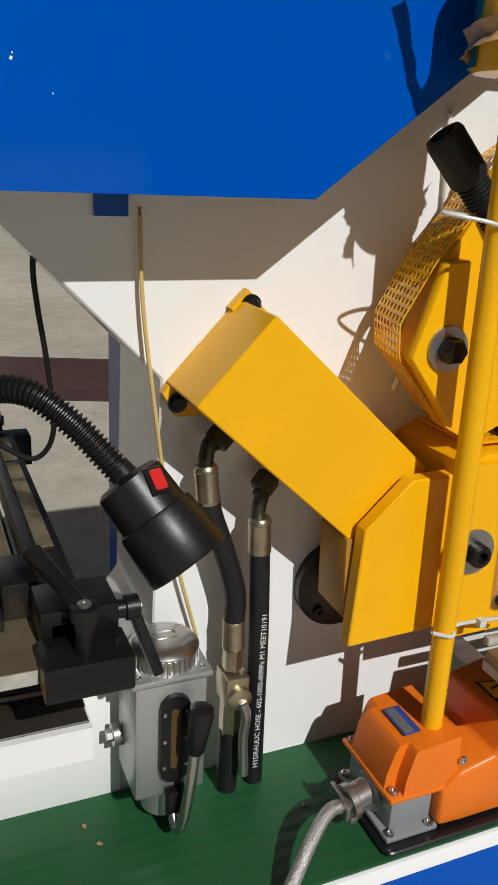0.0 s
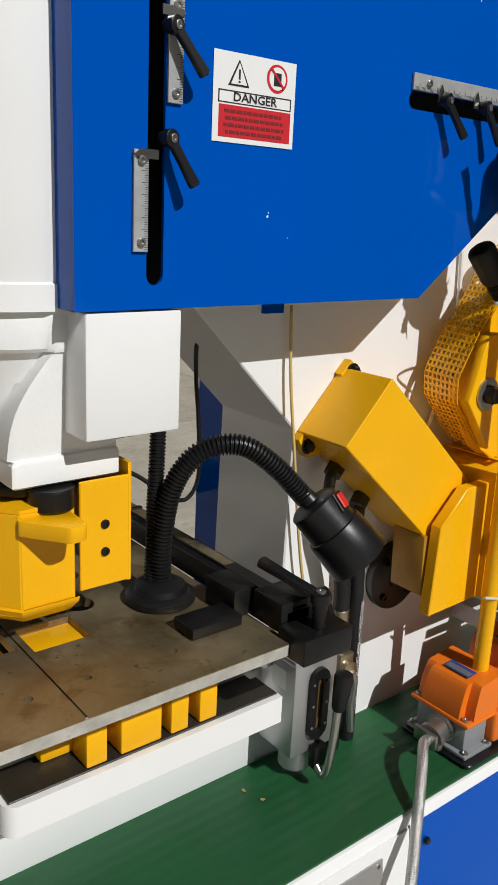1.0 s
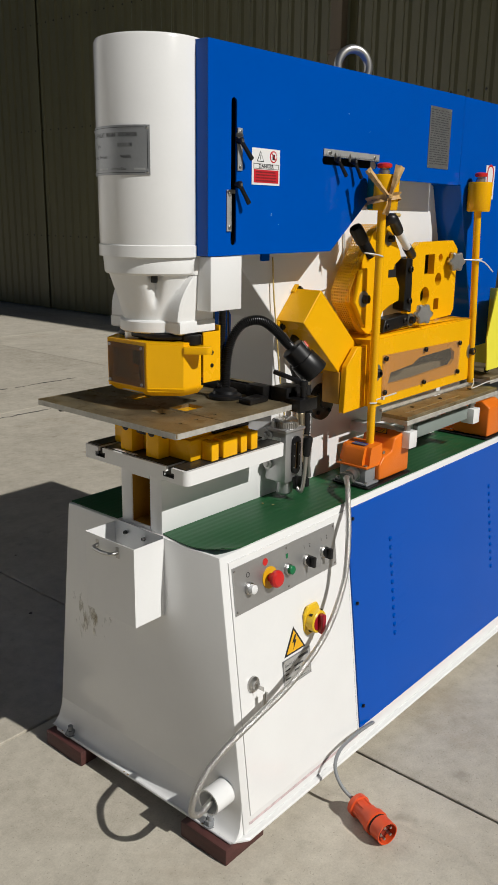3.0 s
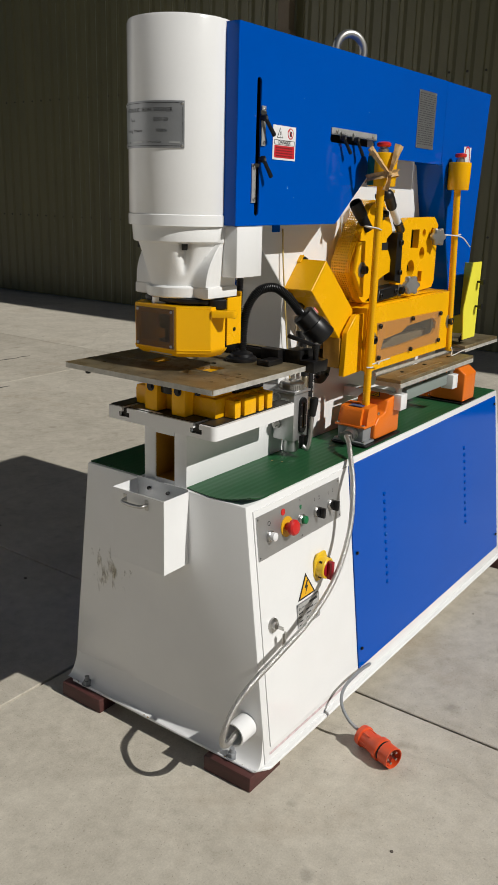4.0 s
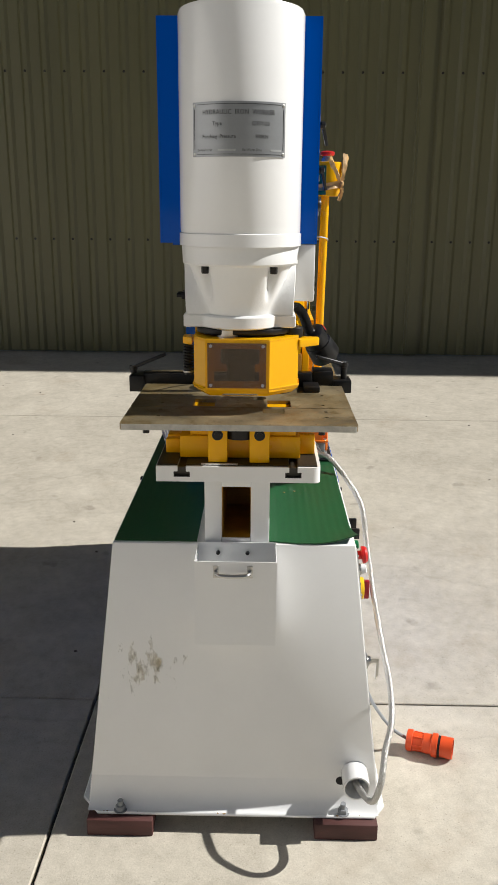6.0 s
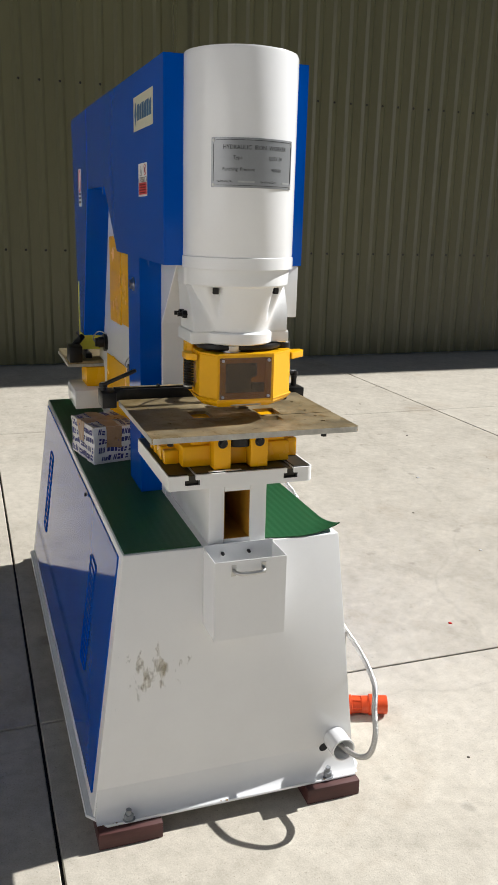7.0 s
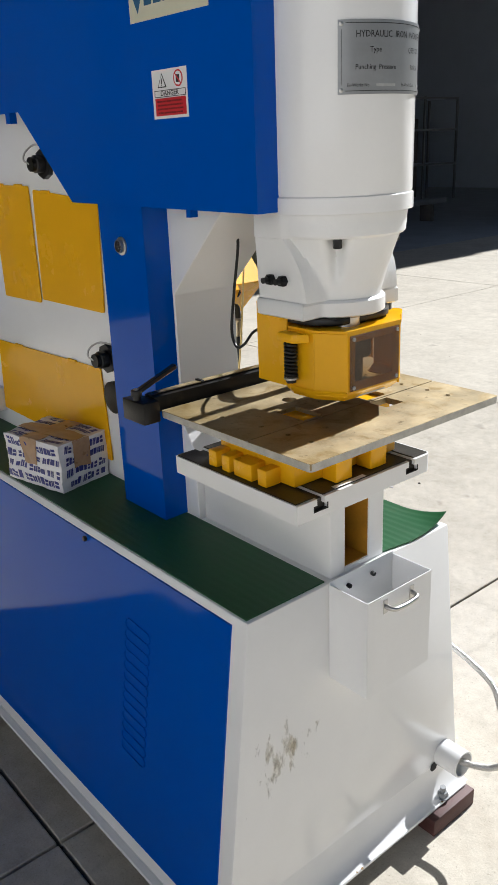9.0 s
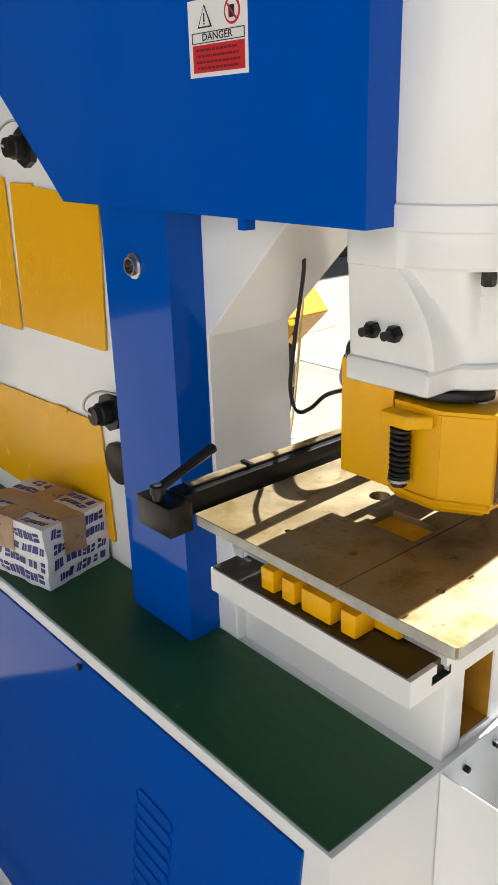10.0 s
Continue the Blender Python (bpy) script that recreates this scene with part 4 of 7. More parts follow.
def sticker(y, s, x0, x1, z0, z1, parent):
    """A danger notice, s: the way it faces along y."""
    yy = y + s * 0.0006

    def flat(pts, lift, mat, name="print_bar", host=None):
        return part(name, bm_prism(pts, "y", yy + s * lift, yy + s * (lift - 0.0004)), mat, host)

    def px(u):
        return x0 + (x1 - x0) * u if s < 0 else x1 - (x1 - x0) * u

    def pz(v):
        return z0 + (z1 - z0) * v

    base = flat(rect(x0, x1, z0, z1), 0.0004, SIGNWHITE, "danger_notice", parent)
    tagged(base, "white and red danger notice")
    flat(rect(*sorted((px(0.07), px(0.95))), pz(0.06), pz(0.42)), 0.0008, SIGNRED, host=base)
    for k in range(4):
        u = 0.13 + 0.02 * (k % 2)
        while u < 0.84:
            w = 0.03 + 0.045 * ((k * 5 + int(u * 97)) % 7) / 7
            flat(rect(*sorted((px(u), px(min(u + w, 0.89)))), pz(0.335 - 0.078 * k), pz(0.37 - 0.078 * k)), 0.0012, DIMPRINT, host=base)
            u += w + 0.014
    fr = [rect(*sorted((px(0.06), px(0.95))), pz(a), pz(a + 0.012)) for a in (0.44, 0.57)] + [rect(*sorted((px(u), px(u + 0.012))), pz(0.44), pz(0.58)) for u in (0.06, 0.94)]
    for r in fr:
        flat(r, 0.0008, INK, host=base)
    t = bm_text("DANGER", (z1 - z0) * 0.135, "CENTER", 1.24, 0.018)
    m = Matrix(((-s, 0, 0, (x0 + x1) / 2), (0, 0, s, yy + s * 0.0009), (0, 1, 0, pz(0.512)), (0, 0, 0, 1)))
    part("lettering", turned(t, m), INK, base)
    for a, b, c, lift, mat in ((0.17, 0.42, 0.93, 0.0008, INK), (0.20, 0.39, 0.895, 0.0012, SIGNWHITE)):
        lo = 0.635 if mat is INK else 0.655
        flat([(px(a), pz(lo)), (px(b), pz(lo)), (px((a + b) / 2), pz(c))], lift, mat, host=base)
    flat(rect(*sorted((px(0.285), px(0.305))), pz(0.71), pz(0.82)), 0.0016, INK, host=base)
    flat(rect(*sorted((px(0.285), px(0.305))), pz(0.675), pz(0.695)), 0.0016, INK, host=base)
    r = (x1 - x0) * 0.13
    cu, cv = px(0.76), pz(0.79)
    flat(circle(cu, cv, r, 24), 0.0008, SIGNRED, host=base)
    flat(circle(cu, cv, r * 0.8, 24), 0.0012, SIGNWHITE, host=base)
    flat(rect(cu - r * 0.35, cu + r * 0.35, cv - r * 0.5, cv + r * 0.4), 0.0016, INK, host=base)
    d = r * 0.62
    flat([(cu - d * 1.1 * -s, cv + d * 0.95), (cu - d * 0.9 * -s, cv + d * 1.1), (cu + d * 1.1 * -s, cv - d * 0.95), (cu + d * 0.9 * -s, cv - d * 1.1)], 0.002, SIGNRED, host=base)
    return base


sticker(HF, -1, 0.387, 0.486, 1.552, 1.6305, hood)
sticker(HB, 1, 0.409, 0.508, 1.547, 1.623, hood_back)


def stop_notice(y, s, x0, x1, z0, z1):
    yy = y + s * 0.0006
    base = part("warning_notice", bm_prism(rect(x0, x1, z0, z1), "y", yy, yy + s * 0.0006), SIGNWHITE, rear, "white warning notice with a red ring")
    cx, cz, r = (x0 + x1) / 2, z0 + (z1 - z0) * 0.68, (x1 - x0) * 0.38
    part("ring", bm_plate(slot(cx - r, cx + r, cz - r * 1.5, cz + r * 1.5), [slot(cx - r * 0.75, cx + r * 0.75, cz - r * 1.25, cz + r * 1.25)], "y", yy + s * 0.0007, yy + s * 0.0011), SIGNRED, base)
    for k in range(3):
        part("print_bar", bm_prism(rect(x0 + 0.01, x1 - 0.01, z0 + 0.012 + 0.014 * k, z0 + 0.019 + 0.014 * k), "y", yy + s * 0.0007, yy + s * 0.001), INK, base)


stop_notice(HF, -1, 1.56, 1.625, 1.55, 1.655)
stop_notice(HB, 1, 1.53, 1.60, 1.53, 1.66)
spec = part("data_plate", bm_prism(rect(1.170, 1.298, 1.628, 1.797), "y", HF - 0.0012, HF - 0.0002), material("dark_data_plate", (0.20, 0.205, 0.205), 0.42, 0.5, vary=0.12, scale=40), hood, "dark metal data plate with rows of print")
rng = random.Random(17)
for k in range(24):
    zz = 1.788 - k * 0.0064
    u = 1.178
    while u < 1.282:
        w = rng.uniform(0.006, 0.018)
        part("print_bar", bm_prism(rect(u, min(u + w, 1.290), zz - 0.0013, zz + 0.0013), "y", HF - 0.0016, HF - 0.0012), DIMINK, spec)
        u += w + rng.choice((0.003, 0.004, 0.010))
for u in (1.174, 1.294):
    for v in (1.632, 1.793):
        part("rivet", bm_lathe((u, HF - 0.0012, v), (0, -1, 0), [(0, 0.003), (0.0015, 0.002)], 10), STEEL, spec)
logo = part("maker_badge", bm_prism(rect(0.344, 0.560, 1.700, 1.778), "y", HB + 0.0004, HB + 0.0012), material("cream_badge", (0.62, 0.60, 0.46), 0.4, bump=0), hood_back, "cream badge with blue bars")
for k in range(6):
    x1 = 0.515 - 0.027 * k
    part("badge_bar", bm_prism([(x1 - 0.021, 1.722), (x1, 1.722), (x1, 1.758 - 0.006 * (k % 2)), (x1 - 0.021, 1.758)], "y", HB + 0.0012, HB + 0.0016), material("badge_blue", (0.02, 0.10, 0.22), 0.5, bump=0) if k == 0 else bpy.data.materials["badge_blue"], logo)
part("badge_bar", bm_prism([(0.548, 1.738), (0.535, 1.765), (0.522, 1.738), (0.535, 1.712)], "y", HB + 0.0012, HB + 0.0016), bpy.data.materials["badge_blue"], logo)


def bm_clamp_lever(p, d, tip, r=0.0085):
    """A clamping lever: a hub at p along d and a flat tapered arm to tip."""
    p, d, tip = Vector(p), Vector(d).normalized(), Vector(tip)
    hub = 1.9 * r
    a = p + d * (hub * 0.72)
    arm = tip - a
    u = arm.normalized()
    side = u.cross(d).normalized()
    up = side.cross(u).normalized()
    m = Matrix((side, up, u)).transposed().to_4x4()
    m.translation = a
    ln = arm.length
    body = bm_prism([(-r * 0.62, 0), (r * 0.62, 0), (r * 0.55, ln * 0.5), (r * 0.72, ln * 0.97), (r * 0.4, ln), (-r * 0.4, ln), (-r * 0.72, ln * 0.97), (-r * 0.55, ln * 0.5)], "y", -r * 0.42, r * 0.42, r * 0.14, 1)
    return joined(bm_lathe(p, d, [(0, r * 0.75), (hub * 0.4, r * 0.75), (hub * 0.44, r), (hub * 0.96, r), (hub, r * 0.85)], 20), turned(body, m))


def lever(p, d, tip, parent, r=0.0085):
    ob = part("clamp_lever", bm_clamp_lever(p, d, tip, r), BLACK, parent, "black clamping lever")
    part("lever_screw", capbolt(Vector(p) + Vector(d).normalized() * r * 1.9, d, r * 0.5, 0.002), ZINC, ob)
    return ob


def scale_rule(x0, x1, z0, z1, parent):
    long_x = (x1 - x0) > (z1 - z0)
    ob = part("scale_rule", bm_prism(rect(x0, x1, z0, z1), "y", HF - 0.0035, HF - 0.0005, 0.0004, 1), RULE, parent, "engraved steel scale")
    n = int(max(x1 - x0, z1 - z0) / 0.002)
    ticks = []
    for k in range(1, n):
        ln = 0.007 if k % 5 == 0 else 0.004
        if long_x:
            ticks.append(bm_prism(rect(x0 + k * 0.002 - 0.0002, x0 + k * 0.002 + 0.0002, z0, z0 + ln), "y", HF - 0.0038, HF - 0.0034))
        else:
            ticks.append(bm_prism(rect(x1 - ln, x1, z0 + k * 0.002 - 0.0002, z0 + k * 0.002 + 0.0002), "y", HF - 0.0038, HF - 0.0034))
    part("scale_ticks", joined(*ticks), INK, ob)
    for u in (0.1, 0.9):
        q = (x0 + (x1 - x0) * u, HF - 0.0035, (z0 + z1) / 2) if long_x else ((x0 + x1) / 2, HF - 0.0035, z0 + (z1 - z0) * u)
        part("rule_screw", capbolt(q, (0, -1, 0), 0.004, 0.003), ZINC, ob)
    return ob


scale_rule(0.3035, 0.3185, 1.4505, 1.538, hood)
scale_rule(0.3375, 0.3530, 1.579, 1.667, hood)
scale_rule(0.655, 0.907, 1.6285, 1.646, hood)
lever((0.333, HF - 0.001, 1.549), (0.2, -1, 0), (0.356, HF - 0.022, 1.509), hood, 0.0078)
lever((0.336, HF - 0.001, 1.640), (0.2, -1, 0), (0.364, HF - 0.022, 1.602), hood, 0.0078)
lever((0.703, HF - 0.001, 1.622), (0.2, -1, 0), (0.729, HF - 0.022, 1.583), hood, 0.0078)
lever((0.776, HF - 0.001, 1.622), (0.2, -1, 0), (0.797, HF - 0.022, 1.581), hood, 0.0078)
for px, zc, s in ((0.3190, 1.5345, -1), (0.3370, 1.652, 1)):
    part("pointer", bm_prism([(px - s * 0.008, zc - 0.004), (px - s * 0.008, zc + 0.004), (px + s * 0.010, zc + 0.004), (px + s * 0.016, zc), (px + s * 0.010, zc - 0.004)], "y", HF - 0.0062, HF - 0.0040), STEEL, hood)
for px in (0.700, 0.765):
    part("pointer", bm_prism([(px - 0.004, 1.620), (px + 0.004, 1.620), (px + 0.004, 1.632), (px, 1.639), (px - 0.004, 1.632)], "y", HF - 0.0062, HF - 0.0040), STEEL, hood)
for px, pz, w in ((0.4590, 1.4865, 0.0014), (0.4600, 1.4900, 0.0008), (0.487, 1.466, 0.0006), (0.760, 1.735, 0.0009), (0.52, 1.70, 0.0007), (0.86, 1.70, 0.0009)):
    part("paint_chip", bm_prism([(px - w, pz - w * 0.6), (px + w * 0.4, pz - w), (px + w, pz + w * 0.5), (px - w * 0.3, pz + w)], "y", HF - 0.0004, HF + 0.001), SIGNWHITE, hood)

# ---- machine: punch guard ----
def wall_sheet(p, q, z0, z1, t=0.004):
    """An upright sheet from p to q in plan."""
    p, q = Vector(p), Vector(q)
    d = (q - p).normalized()
    n = Vector((-d.y, d.x)) * t
    return bm_prism([tuple(p), tuple(q), tuple(q + n), tuple(p + n)], "z", z0, z1, 0.0012, 1)


GZ0, GZ1 = 1.098, 1.206
guard = part("punch_guard", bm_plate(rect(0.010, 0.142, 1.104, GZ1), [rect(0.030, 0.124, 1.122, 1.190)], "x", 0.150, 0.154), YELLOW, machine, "yellow punch guard with a perspex window")
for p, q, z in (((0.150, 0.010), (0.205, -0.052), GZ0), ((0.205, -0.052), (0.262, -0.052), GZ0 + 0.008), ((0.262, 0.170), (0.200, 0.170), GZ0 + 0.008), ((0.200, 0.170), (0.150, 0.142), GZ0)):
    part("guard_side", wall_sheet(p, q, z, GZ1), YELLOW, guard)
part("guard_top", bm_plate([(0.150, 0.010), (0.205, -0.052), (0.262, -0.052), (0.262, 0.170), (0.200, 0.170), (0.150, 0.142)], [circle(0.222, 0.070, 0.040, 24)], "z", GZ1 + 0.0002, GZ1 + 0.004), YELLOW, guard)
part("guard_finger", bm_prism(round_poly([(0.200, -0.0525), (0.256, -0.0525), (0.254, -0.096), (0.236, -0.099)], 0.006, 3), "z", 1.186, 1.202, 0.003), YELLOW, guard)
part("guard_finger", bm_prism([(0.205, 0.1745), (0.262, 0.1745), (0.262, 0.196), (0.225, 0.196)], "z", 1.188, 1.204, 0.003), YELLOW, guard)
skirt = bmesh.new()
plan = [(0.262, 0.1735), (0.200, 0.1735), (0.1505, 0.145), (0.1505, 0.007), (0.2035, -0.0555), (0.262, -0.0555)]
rows = []
for k, z in ((1.0, GZ0 + 0.0085), (0.975, GZ0 + 0.002), (0.86, GZ0 - 0.010), (0.83, GZ0 - 0.010)):
    rows.append([skirt.verts.new((0.262 + (u - 0.262) * k, 0.060 + (v - 0.060) * k, z)) for u, v in plan])
for a, b in zip(rows, rows[1:]):
    for k in range(len(plan) - 1):
        skirt.faces.new((a[k], a[k + 1], b[k + 1], b[k]))
ext = bmesh.ops.extrude_face_region(skirt, geom=skirt.faces[:])
bmesh.ops.translate(skirt, verts=[g for g in ext["geom"] if isinstance(g, bmesh.types.BMVert)], vec=(0.003, 0, 0.002))
bmesh.ops.recalc_face_normals(skirt, faces=skirt.faces[:])
part("guard_skirt", skirt, YELLOW, guard)
pane = part("window_pane", bm_box(0.1470, 0.1496, 0.016, 0.138, 1.108, 1.202, 0.0006, 1), SMOKED, guard, "scuffed perspex pane")
for u in (0.023, 0.131):
    for v in (1.114, 1.196):
        part("pane_screw", capbolt((0.147, u, v), (-1, 0, 0), 0.0034, 0.0025), ZINC, pane)
part("stripper_bracket", joined(bm_box(0.2665, 0.322, -0.054, -0.050, 1.112, 1.228, 0.001, 1), bm_box(0.2632, 0.340, 0.168, 0.172, 1.104, 1.244, 0.001, 1), bm_box(0.3222, 0.326, -0.051, 0.168, 1.110, 1.240)), YELLOW, machine, "yellow folded bracket")
for v in (1.180, 1.150):
    part("bracket_screw", capbolt((0.294, -0.054, v), (0, -1, 0), 0.0048, 0.002), BLACKOX, machine)
spring_line = [Vector((0.240 + 0.0095 * math.cos(k * 0.5), 0.185 + 0.0095 * math.sin(k * 0.5), 1.186 - 0.0005 * k)) for k in range(112)]
part("spring_washer", bm_lathe((0.240, 0.185, 1.124), (0, 0, 1), [(0, 0.0125), (0.0035, 0.0125)], 20), ZINC, machine)
part("spring", bm_tube(spring_line, 0.0026, 8, raw=True), BLACK, machine, "black coil spring")
part("spring_bolt", joined(bm_rod((0.240, 0.185, 1.200), (0.240, 0.185, 1.118), 0.006), bm_lathe((0.240, 0.185, 1.118), (0, 0, 1), [(0, 0.009), (0.010, 0.009)], 6), bm_lathe((0.240, 0.185, 1.129), (0, 0, 1), [(0, 0.012), (0.002, 0.012)], 18)), BLACKOX, machine)
part("punch", bm_lathe((0.222, 0.070, 1.088), (0, 0, 1), [(0, 0.009), (0.012, 0.009), (0.016, 0.030), (0.06, 0.030), (0.062, 0.044), (0.118, 0.044)], 28), BLACKOX, machine, "steel punch and holder")
part("stripper_plate", bm_prism(round_poly([(0.16, 0.03), (0.255, 0.015), (0.255, 0.125), (0.16, 0.110)], 0.01), "z", 1.090, 1.099, 0.002), ZINC, machine)

# ---- machine: punch bench ----
TX0, TX1, TY0, TY1, TZ = 0.066, 0.454, -0.171, 0.311, 1.051
SX = 0.214
table = part("punch_table", bm_plate(round_poly([(SX + 0.0008, TY0), (TX1, TY0), (TX1, TY1), (SX + 0.0008, TY1)], 0.003, 2), [rect(0.222, 0.292, 0.128, 0.176), rect(0.222, 0.284, -0.040, 0.012), circle(0.307, 0.031, 0.017, 24), circle(0.330, 0.108, 0.014, 20)] + [circle(a, b, 0.0045, 10) for a, b in ((0.244, -0.111), (0.251, 0.246), (0.34, 0.26), (0.34, -0.115))], "z", TZ - 0.0115, TZ), OILED, machine, "oily steel punch table")
part("front_plate", bm_plate(round_poly([(TX0, TY0), (SX - 0.0008, TY0), (SX - 0.0008, TY1), (TX0, TY1)], 0.006, 3), [rect(0.168, 0.208, -0.025, 0.022)] + [circle(a, b, 0.0048, 10) for a, b in ((0.183, -0.113), (0.135, -0.112), (0.188, 0.243), (0.137, 0.241))], "z", TZ - 0.0115, TZ - 0.0004), OILED, table)
part("table_edge", bm_plate(round_poly([(TX0 - 0.0005, TY0 - 0.0005), (TX1 + 0.0005, TY0 - 0.0005), (TX1 + 0.0005, TY1 + 0.0005), (TX0 - 0.0005, TY1 + 0.0005)], 0.008, 3), [round_poly([(TX0 + 0.004, TY0 + 0.004), (TX1 - 0.004, TY0 + 0.004), (TX1 - 0.004, TY1 - 0.004), (TX0 + 0.004, TY1 - 0.004)], 0.006, 3)], "z", TZ - 0.0135, TZ - 0.001), material("worn_white_edge", (0.50, 0.48, 0.43), 0.5, 0.2, vary=0.18, scale=40, dirt=(0.2, 0.17, 0.12), dirt_at=0.64, dirt_scale=40), table, "worn white edge")
brassy = material("oil_stained_scale", (0.62, 0.50, 0.29), 0.42, 0.9, vary=0.25, scale=25, dirt=(0.16, 0.11, 0.05), dirt_at=0.52)
for bx, by in ((0.10, -0.10), (0.10, 0.262)):
    part("table_bolt", bm_lathe((bx, by, TZ - 0.028), (0, 0, 1), [(0, 0.007), (0.0130, 0.007)], 6), BLACKOX, table)
# bed with two T slots running along x
BT = 0.932
bed_profile = [(-0.105, 0.897), (0.252, 0.897), (0.252, BT)]
for yc in (0.196, -0.046):
    bed_profile += [(yc + 0.009, BT), (yc + 0.009, BT - 0.012), (yc + 0.017, BT - 0.012), (yc + 0.017, BT - 0.024), (yc - 0.017, BT - 0.024), (yc - 0.017, BT - 0.012), (yc - 0.009, BT - 0.012), (yc - 0.009, BT)]
bed_profile += [(-0.105, BT)]
bed_bm = bm_prism(bed_profile, "x", 0.160, 0.505)
corners = [e for e in bed_bm.edges if all(abs(v.co.x - 0.160) < 1e-4 for v in e.verts) and abs(e.verts[0].co.y - e.verts[1].co.y) < 1e-4 and abs(e.verts[0].co.y + 0.105) < 1e-3]
bmesh.ops.bevel(bed_bm, geom=corners, offset=0.016, segments=5, affect="EDGES", profile=0.5)
bed = part("bed", bed_bm, WHITE, machine, "white bed with two T slots")
for y0, y1 in ((-0.098, -0.0555), (-0.0365, 0.1865), (0.2055, 0.250)):
    part("bed_face", bm_box(0.166, 0.503, y0, y1, BT, BT + 0.0025, 0.001, 1), RUSTED, bed, "greasy machined steel face")
for yc in (0.196, -0.046):
    part("slot_lining", joined(bm_box(0.168, 0.50, yc - 0.0164, yc + 0.0164, BT - 0.0222, BT - 0.0124), bm_box(0.168, 0.50, yc - 0.0086, yc + 0.0086, BT - 0.0126, BT - 0.004)), RUSTED, bed)
    part("slot_lining", bm_box(0.1595, 0.50, yc - 0.0165, yc + 0.0165, BT - 0.0238, BT - 0.0225), DARK, bed)
    part("slot_lining", joined(bm_box(0.1596, 0.1606, yc - 0.0175, yc - 0.0155, BT - 0.024, BT - 0.012), bm_box(0.1596, 0.1606, yc + 0.0155, yc + 0.0175, BT - 0.024, BT - 0.012)), DARK, bed)
part("bed_column", joined(bm_box(0.184, 0.56, 0.004, 0.046, 0.745, 0.897, 0.003), bm_box(0.184, 0.56, 0.110, 0.149, 0.745, 0.897, 0.003), bm_box(0.184, 0.56, 0.0462, 0.1098, 0.878, 0.8968), bm_box(0.184, 0.56, 0.0462, 0.1098, 0.745, 0.757)), WHITE, machine, "white bed column with a slot")
part("column_lining", joined(bm_box(0.187, 0.54, 0.0464, 0.0474, 0.757, 0.878), bm_box(0.187, 0.54, 0.1086, 0.1096, 0.757, 0.878), bm_box(0.40, 0.404, 0.0475, 0.1085, 0.7582, 0.878), bm_box(0.187, 0.54, 0.0475, 0.1085, 0.7572, 0.7580)), material("darkened_yellow", (0.42, 0.20, 0.01), 0.6, vary=0.2, scale=18), machine, "dull yellow inside of the slot")
holder = part("die_holder", bm_box(0.215, 0.42, -0.062, 0.205, BT + 0.003, 0.985, 0.003), YELLOW, machine, "yellow die holder")
for y0, y1 in ((0.098, 0.140), (0.006, 0.050)):
    jaw = part("holder_jaw", bm_box(0.178, 0.2145, y0, y1, BT + 0.0032, 1.022, 0.003), YELLOW, holder)
    part("jaw_bolt", bm_lathe((0.177, (y0 + y1) / 2, 0.998), (-1, 0, 0), [(0, 0.012), (0.0005, 0.012), (0.0006, 0.007), (0.005, 0.007), (0.005, 0.004)], 18), BLACKOX, jaw)
for y0, y1 in ((-0.052, 0.018), (0.122, 0.182)):
    part("holder_lug", bm_box(0.222, 0.296, y0, y1, 0.9852, 1.043, 0.002), YELLOW, holder)
part("clamp_plate", bm_box(0.300, 0.424, -0.058, 0.201, 0.9852, 0.997, 0.002), BLACKOX, holder, "blackened clamp plate")
part("die_block", bm_lathe((0.222, 0.070, 0.985), (0, 0, 1), [(0, 0.04), (0.048, 0.04)], 28), BLACKOX, machine)
for x0, x1 in ((0.250, 0.274), (0.290, 0.340), (0.352, 0.375), (0.390, 0.414)):
    for s in (-1, 1):
        yb0, yb1 = (-0.096, -0.0625) if s < 0 else (0.2055, 0.240)
        part("holder_block", bm_box(x0, x1, yb0, yb1, BT + 0.003, 0.980 if s < 0 else 0.967, 0.002), YELLOW, holder)
part("paper_slip", bm_box(0.166, 0.176, 0.075, 0.155, BT + 0.0027, BT + 0.0032), SIGNWHITE, bed)

# back stop rail across the bench
rail = part("stop_rail", joined(bm_box(0.462, 0.497, -0.150, 0.318, TZ - 0.006, TZ + 0.024, 0.002), bm_box(0.472, 0.490, -0.150, 0.318, TZ + 0.0242, TZ + 0.027)), BLACKOX, machine, "black back stop rail")
part("rail_scale", bm_box(0.4735, 0.4885, -0.02, 0.300, TZ + 0.0272, TZ + 0.028), brassy, rail, "oil-stained steel scale")
part("rail_cursor", bm_box(0.470, 0.491, 0.198, 0.205, TZ + 0.0282, TZ + 0.031, 0.0008, 1), BLACKOX, rail)
part("rail_block", bm_box(0.450, 0.520, -0.195, -0.1505, 1.033, 1.0635, 0.002), BLACKOX, rail)
part("rail_block", bm_box(0.455, 0.518, -0.150, -0.100, TZ + 0.0005, TZ + 0.034, 0.002), BLACKOX, rail)
part("rail_block", bm_box(0.450, 0.520, 0.316, 0.352, TZ - 0.020, TZ + 0.020, 0.002), BLACKOX, rail)
part("lever_stud", bm_rod((0.484, -0.178, 1.0635), (0.484, -0.178, 1.086), 0.0075, 16), BLACKOX, rail)
lever((0.484, -0.178, 1.084), (0, 0, 1), (0.455, -0.108, 1.122), rail, 0.011)
